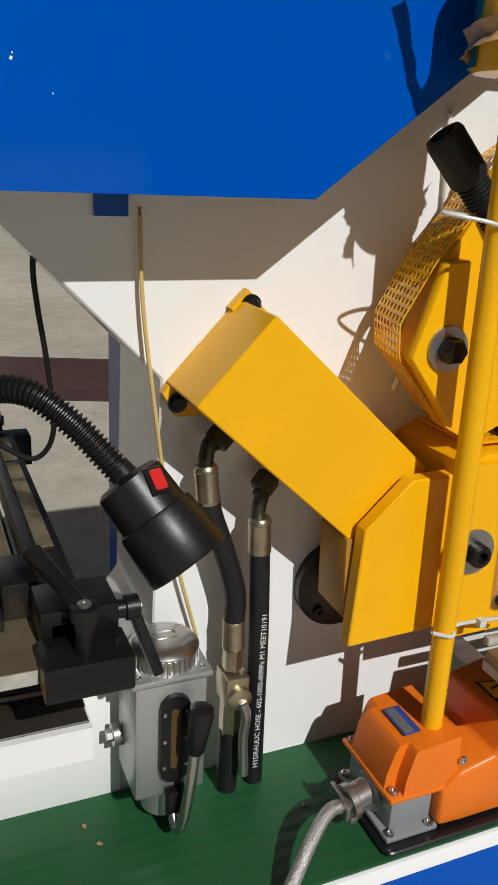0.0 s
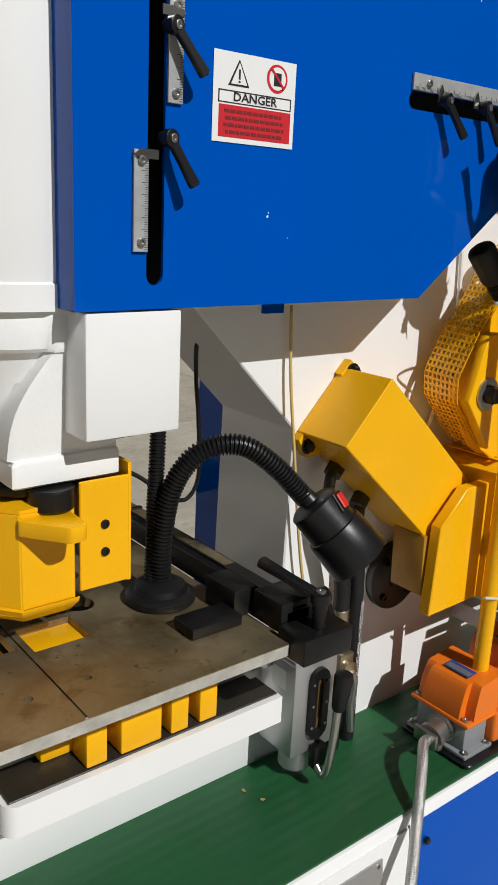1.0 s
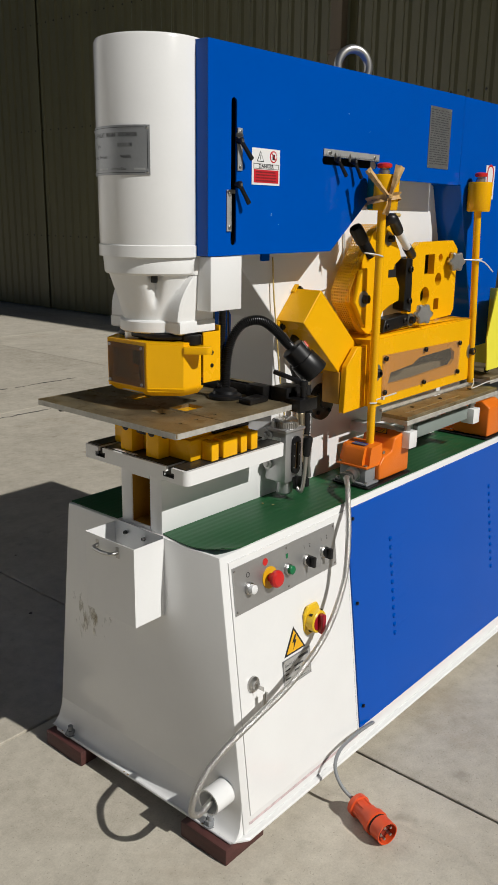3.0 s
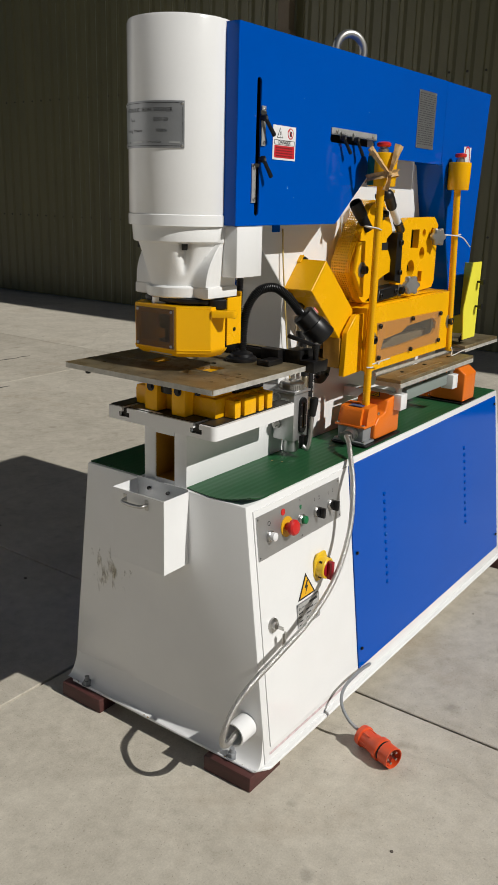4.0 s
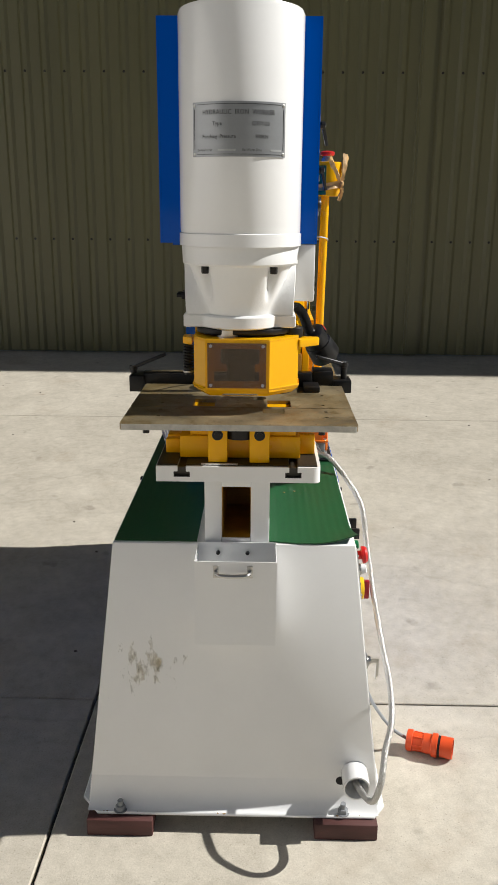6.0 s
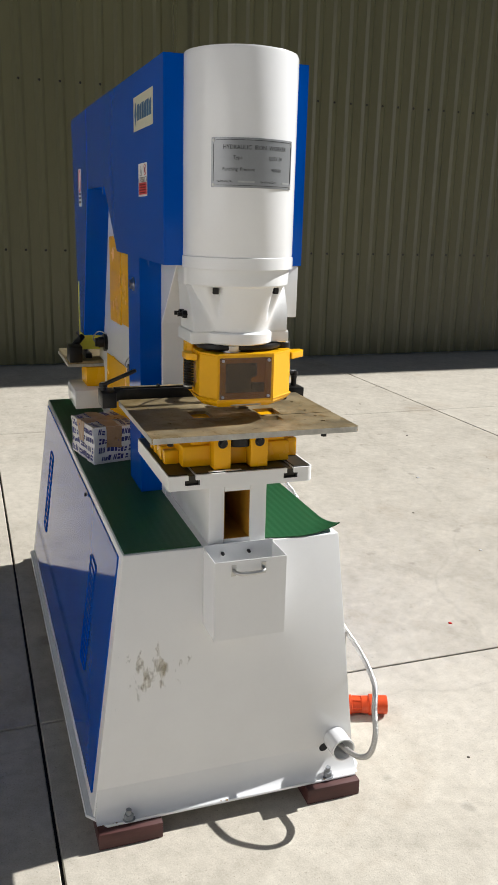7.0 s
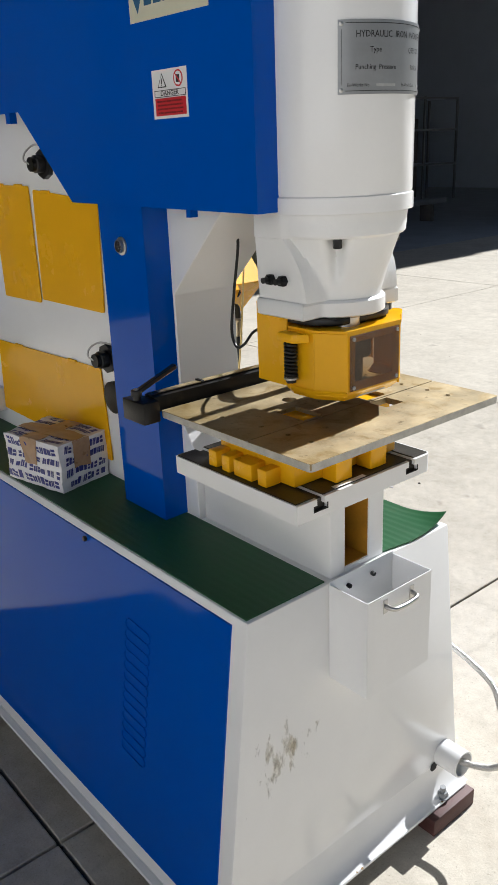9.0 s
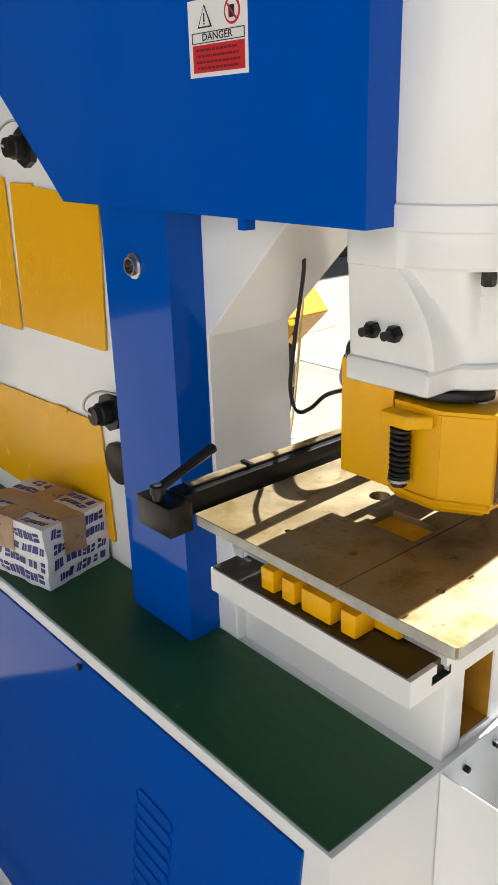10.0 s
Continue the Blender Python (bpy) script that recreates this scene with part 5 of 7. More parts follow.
lever((0.480, 0.345, TZ + 0.022), (0, 0, 1), (0.470, 0.262, TZ + 0.072), rail, 0.010)
lever((0.519, -0.130, TZ + 0.016), (1, 0, 0), (0.552, -0.150, TZ - 0.042), rail, 0.011)
part("side_stop", joined(bm_box(0.432, 0.463, -0.096, -0.040, TZ + 0.001, TZ + 0.034, 0.002), bm_box(0.366, 0.4318, -0.112, -0.074, TZ + 0.001, TZ + 0.014, 0.002)), BLACKOX, machine, "black side stop")

# ---- machine: shear and notch side ----
cover = part("cover_box", bm_prism([(0.676, 1.302), (0.604, 1.223), (0.782, 1.062), (0.856, 1.140)], "y", -0.082, 0.0088, 0.0015, 1), YELLOW, machine, "yellow slanting cover box")
part("cover_tab", bm_prism([(0.681, 1.312), (0.664, 1.294), (0.70, 1.265), (0.712, 1.279)], "y", -0.004, 0.0086), YELLOW, cover)
part("cover_tab", bm_prism([(0.604, 1.222), (0.622, 1.206), (0.640, 1.190), (0.612, 1.190), (0.598, 1.214)], "y", -0.004, 0.0086), YELLOW, cover)
for bx, bz in ((0.684, 1.298), (0.612, 1.205)):
    part("cover_bolt", joined(hexbolt((bx, -0.005, bz), (0, -1, 0), 0.007, 0.007, 0.010)), BLACKOX, cover)
part("end_guard", bm_prism([(0.768, 0.962), (0.774, 1.092), (0.823, 1.140), (0.872, 1.141), (0.873, 0.965)], "y", -0.106, -0.088, 0.0015, 1), YELLOW, machine, "yellow end guard plate")
# block behind the end guard; its shadow is put into the darker yellow
part("guard_block", bm_prism([(0.766, 1.075), (0.770, 0.985), (0.800, 0.980), (0.800, 1.075)], "y", -0.086, -0.030, 0.002), bpy.data.materials["darkened_yellow"], machine)
dial = part("flange_plate", bm_lathe((0.814, 0.0088, 0.973), (0, -1, 0), [(0, 0.053), (0.012, 0.053), (0.014, 0.050), (0.014, 0.018), (0.018, 0.016)], 36), RUSTED, machine, "dark round steel flange")
for k in range(4):
    a = math.pi / 4 + k * math.pi / 2
    part("flange_bolt", capbolt((0.814 + 0.039 * math.cos(a), -0.0052, 0.973 + 0.040 * math.sin(a)), (0, -1, 0), 0.006, 0.005), BLACKOX, dial)
SF = -0.124
shear = part("shear_guard", bm_plate([(0.876, 0.962), (0.876, 1.156), (1.488, 1.168), (1.508, 0.966)], [[(0.96, 1.020), (0.975, 1.052), (1.10, 1.062), (1.14, 1.078), (1.34, 1.085), (1.365, 1.070), (1.365, 1.045), (1.345, 1.030), (1.10, 1.020)]], "y", SF, SF + 0.010), YELLOW, machine, "yellow shear guard with a viewing slot")
part("shear_end", bm_prism([(-0.1138, 0.966), (0.0086, 0.966), (0.0086, 1.150), (-0.1138, 1.156)], "x", 0.874, 0.878), YELLOW, machine)
part("shear_shelf", bm_prism([(0.876, 1.150), (0.90, 1.163), (1.488, 1.168), (1.488, 1.150)], "y", SF + 0.0102, 0.0088), YELLOW, machine)
# near-black sheet painting in the shade behind the viewing slot
part("shear_shade_sheet", bm_box(0.880, 1.50, -0.05, -0.03, 0.965, 1.150), DARK, machine)
part("hold_down", bm_box(0.93, 1.40, SF + 0.045, -0.052, 0.985, 1.036, 0.003), GREYCAST, machine)
pane = part("window_pane", bm_plate([(0.928, 0.990), (1.395, 0.996), (1.400, 1.104), (0.924, 1.108)], [], "y", SF - 0.004, SF - 0.001), PERSPEX, shear, "scuffed perspex pane")
for bx, bz in ((0.936, 1.098), (0.938, 1.000), (1.165, 1.100), (1.165, 0.999), (1.388, 1.096), (1.386, 1.003)):
    part("pane_bolt", capbolt((bx, SF - 0.004, bz), (0, -1, 0), 0.0075, 0.007), BLACKOX, pane)
for bx, bz, r in ((0.893, 1.062, 0.019), (1.478, 1.060, 0.019)):
    part("guard_bolt", joined(bm_lathe((bx, SF, bz), (0, -1, 0), [(0, r + 0.006), (0.003, r + 0.006)], 28)), ZINC, shear, "large zinc washer")
    part("guard_bolt", capbolt((bx, SF - 0.003, bz), (0, -1, 0), 0.0125, 0.014), BLACKOX, shear)
part("end_tab", bm_prism([(1.488, 1.166), (1.525, 1.12), (1.525, 0.99), (1.508, 0.968), (1.49, 0.968)], "y", SF + 0.02, SF + 0.028), YELLOW, machine)
st = part("shear_table", bm_box(0.925, 1.512, -0.218, -0.132, 0.932, 0.943, 0.001, 1), OILED, machine, "oily steel shear table")
part("table_edge", bm_box(0.924, 1.5125, -0.219, -0.131, 0.918, 0.9318, 0.0015, 1), bpy.data.materials["worn_white_edge"], st)
part("table_slot", bm_box(0.97, 1.30, -0.190, -0.182, 0.9428, 0.9436), ZINC, st)
part("table_strip", bm_box(0.93, 1.50, -0.1300, -0.120, 0.9432, 0.953, 0.002), bpy.data.materials["worn_white_edge"], machine)
for bx in (1.05, 1.22, 1.42):
    part("table_bolt", capbolt((bx, -0.160, 0.943), (0, 0, 1), 0.007, 0.002), BLACKOX, st)
for bx in (0.998, 1.41):
    b = part("support_block", bm_box(bx - 0.022, bx + 0.022, -0.200, -0.155, 0.835, 0.885, 0.002), WHITE, machine, "white support block")
    part("support_screw", joined(bm_rod((bx, -0.178, 0.885), (bx, -0.178, 0.918), 0.010, 12), bm_lathe((bx, -0.178, 0.900), (0, 0, 1), [(0, 0.015), (0.009, 0.015)], 6)), ZINC, b)
part("support_arm", bm_box(1.06, 1.388, -0.178, -0.160, 0.850, 0.888, 0.002), material("grey_green_paint", (0.23, 0.27, 0.25), 0.5), machine)
part("support_arm", bm_box(0.980, 1.016, -0.154, 0.0088, 0.855, 0.885), WHITE, machine)
part("support_arm", bm_box(1.392, 1.428, -0.154, 0.0088, 0.855, 0.885), WHITE, machine)

# angle shear plates
AP = -0.085
left_plate = part("angle_plate", bm_plate([(0.812, 1.262), (0.842, 1.346), (0.872, 1.392), (0.905, 1.445), (0.947, 1.466), (0.992, 1.463), (1.052, 1.392), (1.060, 1.372), (1.028, 1.356), (1.018, 1.328), (1.040, 1.318), (1.062, 1.288), (1.060, 1.252), (1.012, 1.240), (0.975, 1.225), (0.955, 1.190), (0.900, 1.166), (0.868, 1.185)], [], "y", AP, AP + 0.022), YELLOW, machine, "yellow angle shear plate")
part("angle_cheek", bm_prism([(0.806, 1.262), (0.836, 1.350), (0.868, 1.352), (0.880, 1.290), (0.880, 1.215), (0.864, 1.188)], "y", AP - 0.016, AP - 0.0005, 0.002, 1), YELLOW, left_plate)
for bx, bz, r, yy in ((0.845, 1.270, 0.018, AP - 0.016), (0.985, 1.428, 0.015, AP)):
    part("washer", bm_lathe((bx, yy, bz), (0, -1, 0), [(0, r + 0.004), (0.003, r + 0.004)], 28), ZINC, left_plate, "zinc washer")
    part("plate_bolt", hexbolt((bx, yy - 0.002, bz), (0, -1, 0), r * 0.72, 0.014), BLACKOX, left_plate)
for bx, bz in ((0.955, 1.178), (1.015, 1.33)):
    part("plate_hole", bm_box(bx - 0.02, bx + 0.02, AP - 0.001, AP + 0.0005, bz - 0.010, bz + 0.012), DARK, left_plate)
blade = part("angle_blade", bm_prism([(1.060, 1.225), (1.062, 1.372), (1.095, 1.372), (1.103, 1.215)], "y", AP - 0.020, AP + 0.02, 0.002, 1), BLACKOX, machine, "black angle shear blade")
low = part("angle_blade", bm_prism([(0.945, 1.168), (0.955, 1.205), (1.082, 1.212), (1.082, 1.178)], "y", AP - 0.024, AP + 0.02, 0.002, 1), BLACKOX, machine, "black angle shear blade")
for bx, bz, o in ((1.079, 1.342, blade), (1.083, 1.250, blade), (0.965, 1.186, low), (1.062, 1.194, low)):
    part("blade_bolt", capbolt((bx, AP - 0.022, bz), (0, -1, 0), 0.009, 0.007), BLACKOX, o)
part("washer", bm_lathe((1.102, AP - 0.018, 1.193), (0, -1, 0), [(0, 0.019), (0.003, 0.019)], 24), ZINC, low)
part("blade_bolt", hexbolt((1.102, AP - 0.020, 1.193), (0, -1, 0), 0.012, 0.012), BLACKOX, low)
part("angle_plate", bm_plate([(1.140, 1.205), (1.135, 1.330), (1.165, 1.400), (1.194, 1.415), (1.404, 1.418), (1.438, 1.392), (1.440, 1.200), (1.425, 1.180), (1.290, 1.172)], [rect(1.230, 1.290, 1.318, 1.378), circle(1.328, 1.366, 0.013), circle(1.322, 1.300, 0.020, 20), circle(1.242, 1.252, 0.028, 24), rect(1.302, 1.334, 1.205, 1.240), circle(1.395, 1.366, 0.016)], "y", -0.070, -0.048), YELLOW, machine, "yellow hold-down plate with round and square holes")
# near-black sheet, so the plate's holes look shaded inside
part("plate_shade_sheet", bm_box(1.20, 1.42, -0.03, -0.028, 1.19, 1.40), DARK, machine)


def star_knob(p, d, name="star_knob"):
    p, d = Vector(p), Vector(d).normalized()
    _, s, u = frame_of(d)
    bm = bmesh.new()
    n, rows = 48, []
    for h, f in ((0.0, 0.85), (0.004, 1.0), (0.016, 1.0), (0.020, 0.82)):
        row = []
        for k in range(n):
            a = 2 * math.pi * k / n
            r = 0.028 * f * (1 + 0.13 * math.cos(6 * a))
            row.append(bm.verts.new(p + d * (0.02 + h) + (s * math.cos(a) + u * math.sin(a)) * r))
        rows.append(row)
    for a, b in zip(rows, rows[1:]):
        for k in range(n):
            bm.faces.new((a[k], a[(k + 1) % n], b[(k + 1) % n], b[k]))
    bm.faces.new(rows[0])
    bm.faces.new(rows[-1])
    bmesh.ops.recalc_face_normals(bm, faces=bm.faces[:])
    return joined(bm, bm_lathe(p, d, [(0, 0.012), (0.02, 0.012)], 16))


part("star_knob", star_knob((1.395, -0.070, 1.352), (-0.45, -1, 0.05)), ZINC, machine, "grey metal star knob")
part("star_knob", star_knob((1.160, AP - 0.01, 1.205), (-0.5, -1, 0.1)), ZINC, machine, "grey metal star knob")
# black handles: rubber grips on threaded rods
p, q = Vector((0.894, AP - 0.002, 1.383)), Vector((0.832, AP + 0.010, 1.456))
d = (q - p).normalized()
h = part("grip_handle", bm_lathe(p + d * 0.050, d, [(0, 0.017), (0.004, 0.0185), (0.046, 0.0185), (0.050, 0.0165), (0.050, 0.012), (0.03, 0.011)], 24), HOSE, machine, "black rubber grip handle")
part("grip_stem", bm_tube([p, p + d * 0.03, p + d * 0.053], 0.0145, 14, 6, ripple=0.0012, pitch=0.004), HOSE, h)
arm = part("swing_arm", bm_rod((0.985, -0.112, 1.452), (1.095, -0.083, 1.402), 0.0115, 20), SIGNWHITE, machine, "white arm with black ends")
part("arm_elbow", bm_tube([(0.918, -0.100, 1.470), (0.920, -0.128, 1.482), (0.945, -0.124, 1.474), (0.990, -0.111, 1.450)], 0.0155, 16, 8), BLACK, arm)
part("arm_end", bm_rod((1.090, -0.084, 1.404), (1.150, -0.069, 1.377), 0.014, 18, 0.003), BLACK, arm)
part("arm_nipple", bm_rod((0.945, -0.124, 1.492), (0.975, -0.120, 1.492), 0.006, 12), BRASS, arm)


def mesh_guard():
    """A folded strip of perforated sheet round the edge of the angle plate."""
    edge_line = [(0.90, 1.168), (0.866, 1.186), (0.803, 1.258), (0.800, 1.292), (0.833, 1.350), (0.870, 1.394), (0.903, 1.444), (0.945, 1.470)]
    pts = [Vector((x, 0, z)) for x, z in edge_line]
    lens = [0.0]
    for a, b in zip(pts, pts[1:]):
        lens.append(lens[-1] + (b - a).length)
    total = lens[-1]

    def at(s):
        s = min(max(s, 0), total)
        for k in range(len(lens) - 1):
            if s <= lens[k + 1]:
                f = (s - lens[k]) / (lens[k + 1] - lens[k])
                return pts[k].lerp(pts[k + 1], f)
        return pts[-1]

    bm = bmesh.new()
    p = 0.0088
    y0, y1 = -0.086, -0.014
    rows, cols = int((y1 - y0) / p), int(total / p)
    for i in range(cols):
        for j in range(rows):
            s0 = i * p
            t0 = y0 + j * p
            outer = [bm.verts.new((at(s0 + a * p).x, t0 + b * p, at(s0 + a * p).z)) for a, b in ((0, 0), (1, 0), (1, 1), (0, 1))]
            inner = []
            for a, b in ((0.2, 0.2), (0.8, 0.2), (0.8, 0.8), (0.2, 0.8)):
                q = at(s0 + a * p)
                inner.append(bm.verts.new((q.x, t0 + b * p, q.z)))
            for k in range(4):
                bm.faces.new((outer[k], outer[(k + 1) % 4], inner[(k + 1) % 4], inner[k]))
    bmesh.ops.remove_doubles(bm, verts=bm.verts[:], dist=0.0004)
    for v in bm.verts:
        v.co.x += (v.co.y - y0) * 0.22
    ext = bmesh.ops.extrude_face_region(bm, geom=bm.faces[:])
    bmesh.ops.translate(bm, verts=[g for g in ext["geom"] if isinstance(g, bmesh.types.BMVert)], vec=(0.0012, 0, -0.0004))
    bmesh.ops.recalc_face_normals(bm, faces=bm.faces[:])
    return bm


part("perforated_guard", mesh_guard(), YELLOW, machine, "yellow perforated sheet guard")
part("perforated_guard", bm_plate([(0.89, -0.10), (1.44, -0.10), (1.44, -0.015), (0.89, -0.015)], [circle(0.90 + 0.011 * k, -0.09 + 0.011 * j, 0.0036, 6) for k in range(12) for j in range(6)], "z", 1.1690, 1.1702), YELLOW, machine, "yellow perforated sheet guard")

# notching end behind
lemon = part("notch_guard", joined(bm_prism([(1.565, 0.985), (1.545, 1.10), (1.597, 1.262), (1.68, 1.262), (1.68, 0.985)], "y", -0.150, -0.146), bm_box(1.675, 1.68, -0.146, 0.245, 0.99, 1.255)), LEMON, machine, "lemon yellow notching guard")
for bz in (1.19, 1.10):
    part("guard_knob", bm_lathe((1.655, -0.150, bz), (0, -1, 0), [(0, 0.004), (0.012, 0.004), (0.013, 0.011), (0.026, 0.011)], 16), BLACK, lemon)
nt = part("notch_table", bm_box(1.60, 1.935, -0.150, 0.300, 0.945, 0.957, 0.002), OILED, machine, "oily steel notching table")
part("table_edge", bm_box(1.598, 1.937, -0.152, 0.302, 0.934, 0.9448), bpy.data.materials["worn_white_edge"], nt)
part("notch_block", bm_box(1.58, 1.72, 0.160, 0.235, 0.86, 0.934, 0.003), YELLOW, machine)
part("notch_base", bm_box(1.50, 1.73, 0.155, 0.29, 0.79, 0.86, 0.004), WHITE, machine)
part("notch_stop", joined(bm_box(1.66, 1.90, 0.20, 0.225, 0.957, 0.975, 0.002), bm_rod((1.72, 0.215, 0.975), (1.72, 0.215, 1.02), 0.008), bm_box(1.56, 1.64, 0.25, 0.30, 0.957, 1.02, 0.004)), BLACKOX, machine, "black notching stop")
lever((1.80, 0.21, 0.975), (0, 0, 1), (1.86, 0.23, 1.035), machine, 0.010)
part("notch_hose", bm_tube([(1.66, -0.10, 0.96), (1.69, -0.13, 1.03), (1.74, -0.12, 1.06), (1.78, -0.10, 1.00), (1.80, -0.08, 0.96)], 0.009, 10), BLACK, machine)
part("notch_hose", bm_tube([(1.62, HB, 1.05), (1.66, 0.275, 1.00), (1.70, 0.270, 0.97)], 0.012, 10), BLACK, machine)

# ---- machine: the other side ----
pillar = part("pillar", bm_prism([(0.603, 0.1652), (0.601, 0.224), (0.760, 0.224), (0.760, 0.1652)], "z", 0.7505, 1.401), BLUE, machine, "blue hollow pillar")
part("socket", joined(bm_lathe((0.681, 0.224, 1.322), (0, 1, 0), [(0, 0.018), (0.003, 0.018), (0.004, 0.013), (0.010, 0.013), (0.010, 0.0105), (0.002, 0.0105)], 24)), STEEL, pillar, "chrome round socket")
part("socket_core", joined(bm_lathe((0.681, 0.2262, 1.322), (0, 1, 0), [(0, 0.0104), (0.001, 0.0104)], 20)), BLACK, pillar)
for k in range(5):
    a = k * 2 * math.pi / 5
    part("socket_pin", bm_rod((0.681 + 0.005 * math.cos(a), 0.226, 1.322 + 0.005 * math.sin(a)), (0.681 + 0.005 * math.cos(a), 0.232, 1.322 + 0.005 * math.sin(a)), 0.0011, 8), STEEL, pillar)
for pts in ([(1.180, 1.145), (1.388, 1.142), (1.387, 1.430), (1.178, 1.428)], [(0.872, 1.156), (1.168, 1.155), (1.154, 1.420), (0.856, 1.400)], [(0.900, 0.790), (1.500, 0.800), (1.480, 1.006), (0.915, 1.020)]):
    pan = part("access_cover", bm_prism(round_poly(pts, 0.006, 2), "y", 0.1672, 0.1702), YELLOW, machine, "flat yellow access cover")
    xs = sorted(p[0] for p in pts)
    for f in (0.25, 0.75):
        xx = xs[0] + (xs[-1] - xs[0]) * f
        (ax, az), (bx, bz) = sorted(pts, key=lambda p: p[1])[2:]
        zt = az + (bz - az) * (xx - ax) / (bx - ax)
        part("cover_tab", bm_box(xx - 0.02, xx + 0.02, 0.1672, 0.1722, zt - 0.004, zt + 0.0035, 0.001, 1), YELLOW, pan)


def union(x, y, z, dx):
    u = part("pivot_union", joined(bm_lathe((x, 0.165, z), (0, 1, 0), [(0, 0.034), (0.012, 0.034)], 8), bm_lathe((x, 0.177, z), (0, 1, 0), [(0, 0.020), (0.018, 0.020), (0.020, 0.017), (0.030, 0.016)], 20)), BLACKOX, machine, "black pivot nut and grease union")
    part("grease_line", bm_tube([(x + 0.004, 0.205, z), (x + 0.018, 0.212, z + 0.010), (x + 0.018, 0.205, z + 0.028), (x - 0.008, 0.192, z + 0.042), (x - 0.026, 0.168, z + 0.034)], 0.0022, 8), ZINC, u)


union(1.075, 0.165, 1.478, 1)
union(0.872, 0.165, 1.052, 1)
union(1.52, 0.165, 1.04, 1)
part("pivot_disc", bm_lathe((0.862, 0.165, 0.960), (0, 1, 0), [(0, 0.038), (0.01, 0.038), (0.012, 0.034)], 32), RUSTED, machine)

# oil pump, hoses
PX, PY = 0.590, -0.075
pump = part("oil_pump", bm_box(0.553, 0.628, PY, -0.006, 0.815, 0.952, 0.004), ALU, machine, "grey cast oil pump with a round cap")
part("pump_neck", bm_lathe((0.592, -0.042, 0.775), (0, 0, 1), [(0, 0.020), (0.004, 0.023), (0.040, 0.023)], 24), ALU, pump)
part("pump_lid", bm_box(0.549, 0.632, PY - 0.004, -0.004, 0.9522, 0.960, 0.002), ALU, pump)
part("pump_cap", bm_prism([(0.592 + (0.0360 if k % 4 < 2 else 0.0335) * math.cos((k + 0.4 * (k % 2)) * math.pi / 72), -0.040 + (0.0360 if k % 4 < 2 else 0.0335) * math.sin((k + 0.4 * (k % 2)) * math.pi / 72)) for k in range(144)], "z", 0.960, 0.975), STEEL, pump, "ribbed metal filler cap")
part("cap_top", bm_lathe((0.592, -0.040, 0.975), (0, 0, 1), [(0, 0.0352), (0.002, 0.0350), (0.0055, 0.0315), (0.0085, 0.024), (0.0098, 0.012), (0.0100, 0.001)], 40), STEEL, pump)
part("cap_emblem", turned(bm_plate(slot(-0.014, 0.014, -0.007, 0.007), [slot(-0.0125, 0.0125, -0.0055, 0.0055)], "z", 0.0, 0.0010), Matrix.Translation((0.592, -0.040, 0.9845))), STEEL, pump)
gauge = part("sight_glass", bm_plate(slot(0.577, 0.609, 0.836, 0.940), [slot(0.588, 0.598, 0.849, 0.926)], "y", PY - 0.007, PY - 0.0002), BLACK, pump, "black oil sight glass")
part("glass_tube", bm_box(0.588, 0.598, PY - 0.002, PY + 0.0006, 0.849, 0.926), material("oil_brown", (0.10, 0.06, 0.02), 0.15), gauge)
for u, v in ((0.5815, 0.856), (0.6045, 0.856), (0.5815, 0.888), (0.6045, 0.888), (0.5815, 0.920), (0.6045, 0.920)):
    part("glass_screw", capbolt((u, PY - 0.007, v), (0, -1, 0), 0.002, 0.001), STEEL, gauge)
for u, v in ((0.558, 0.957), (0.624, 0.957)):
    part("lid_screw", capbolt((u, PY + 0.006, 0.960), (0, 0, 1), 0.003, 0.001), ZINC, pump)
part("pump_lever", bm_tube([(0.590, PY - 0.010, 0.800), (0.592, PY - 0.022, 0.790), (0.596, PY - 0.027, 0.804), (0.602, PY - 0.028, 0.846), (0.606, PY - 0.028, 0.894)], 0.0058, 12), STEEL, pump)
part("lever_grip", bm_lathe((0.606, PY - 0.028, 0.886), (0.10, -0.02, 1), [(0, 0.0075), (0.004, 0.0095), (0.046, 0.0130), (0.052, 0.0115), (0.055, 0.006)], 20), BLACK, pump, "black lever grip")
part("pump_link", bm_box(0.584, 0.606, PY - 0.014, PY - 0.001, 0.795, 0.828, 0.002), BLACKOX, pump)
part("pump_sticker", bm_box(0.5524, 0.553, -0.058, -0.030, 0.910, 0.938), SIGNWHITE, pump)
for by, bz in ((-0.020, 0.860), (-0.020, 0.940)):
    part("pump_screw", joined(bm_lathe((0.553, by, bz), (-1, 0, 0), [(0, 0.012), (0.010, 0.012)], 20), bm_lathe((0.543, by, bz), (-1, 0, 0), [(0, 0.0065), (0.006, 0.0065)], 6)), ZINC, pump)

pump.location.z -= 0.012


def hose(points, r, tops, label):
    h = part("hydraulic_hose", bm_tube(points, r, 16), HOSE, machine, label)
    for p, q, rr, mat in tops:
        p, q = Vector(p), Vector(q)
        ln = (q - p).length
        part("hose_fitting", bm_lathe(p, q - p, [(0, rr * 0.80), (0.003, rr * 0.98), (ln * 0.14, rr * 1.0), (ln * 0.16, rr * 0.95), (ln * 0.84, rr * 0.95), (ln * 0.87, rr * 1.0), (ln - 0.002, rr * 1.0), (ln, rr * 0.94)], 20), mat, h, "bright crimped fitting")
    return h


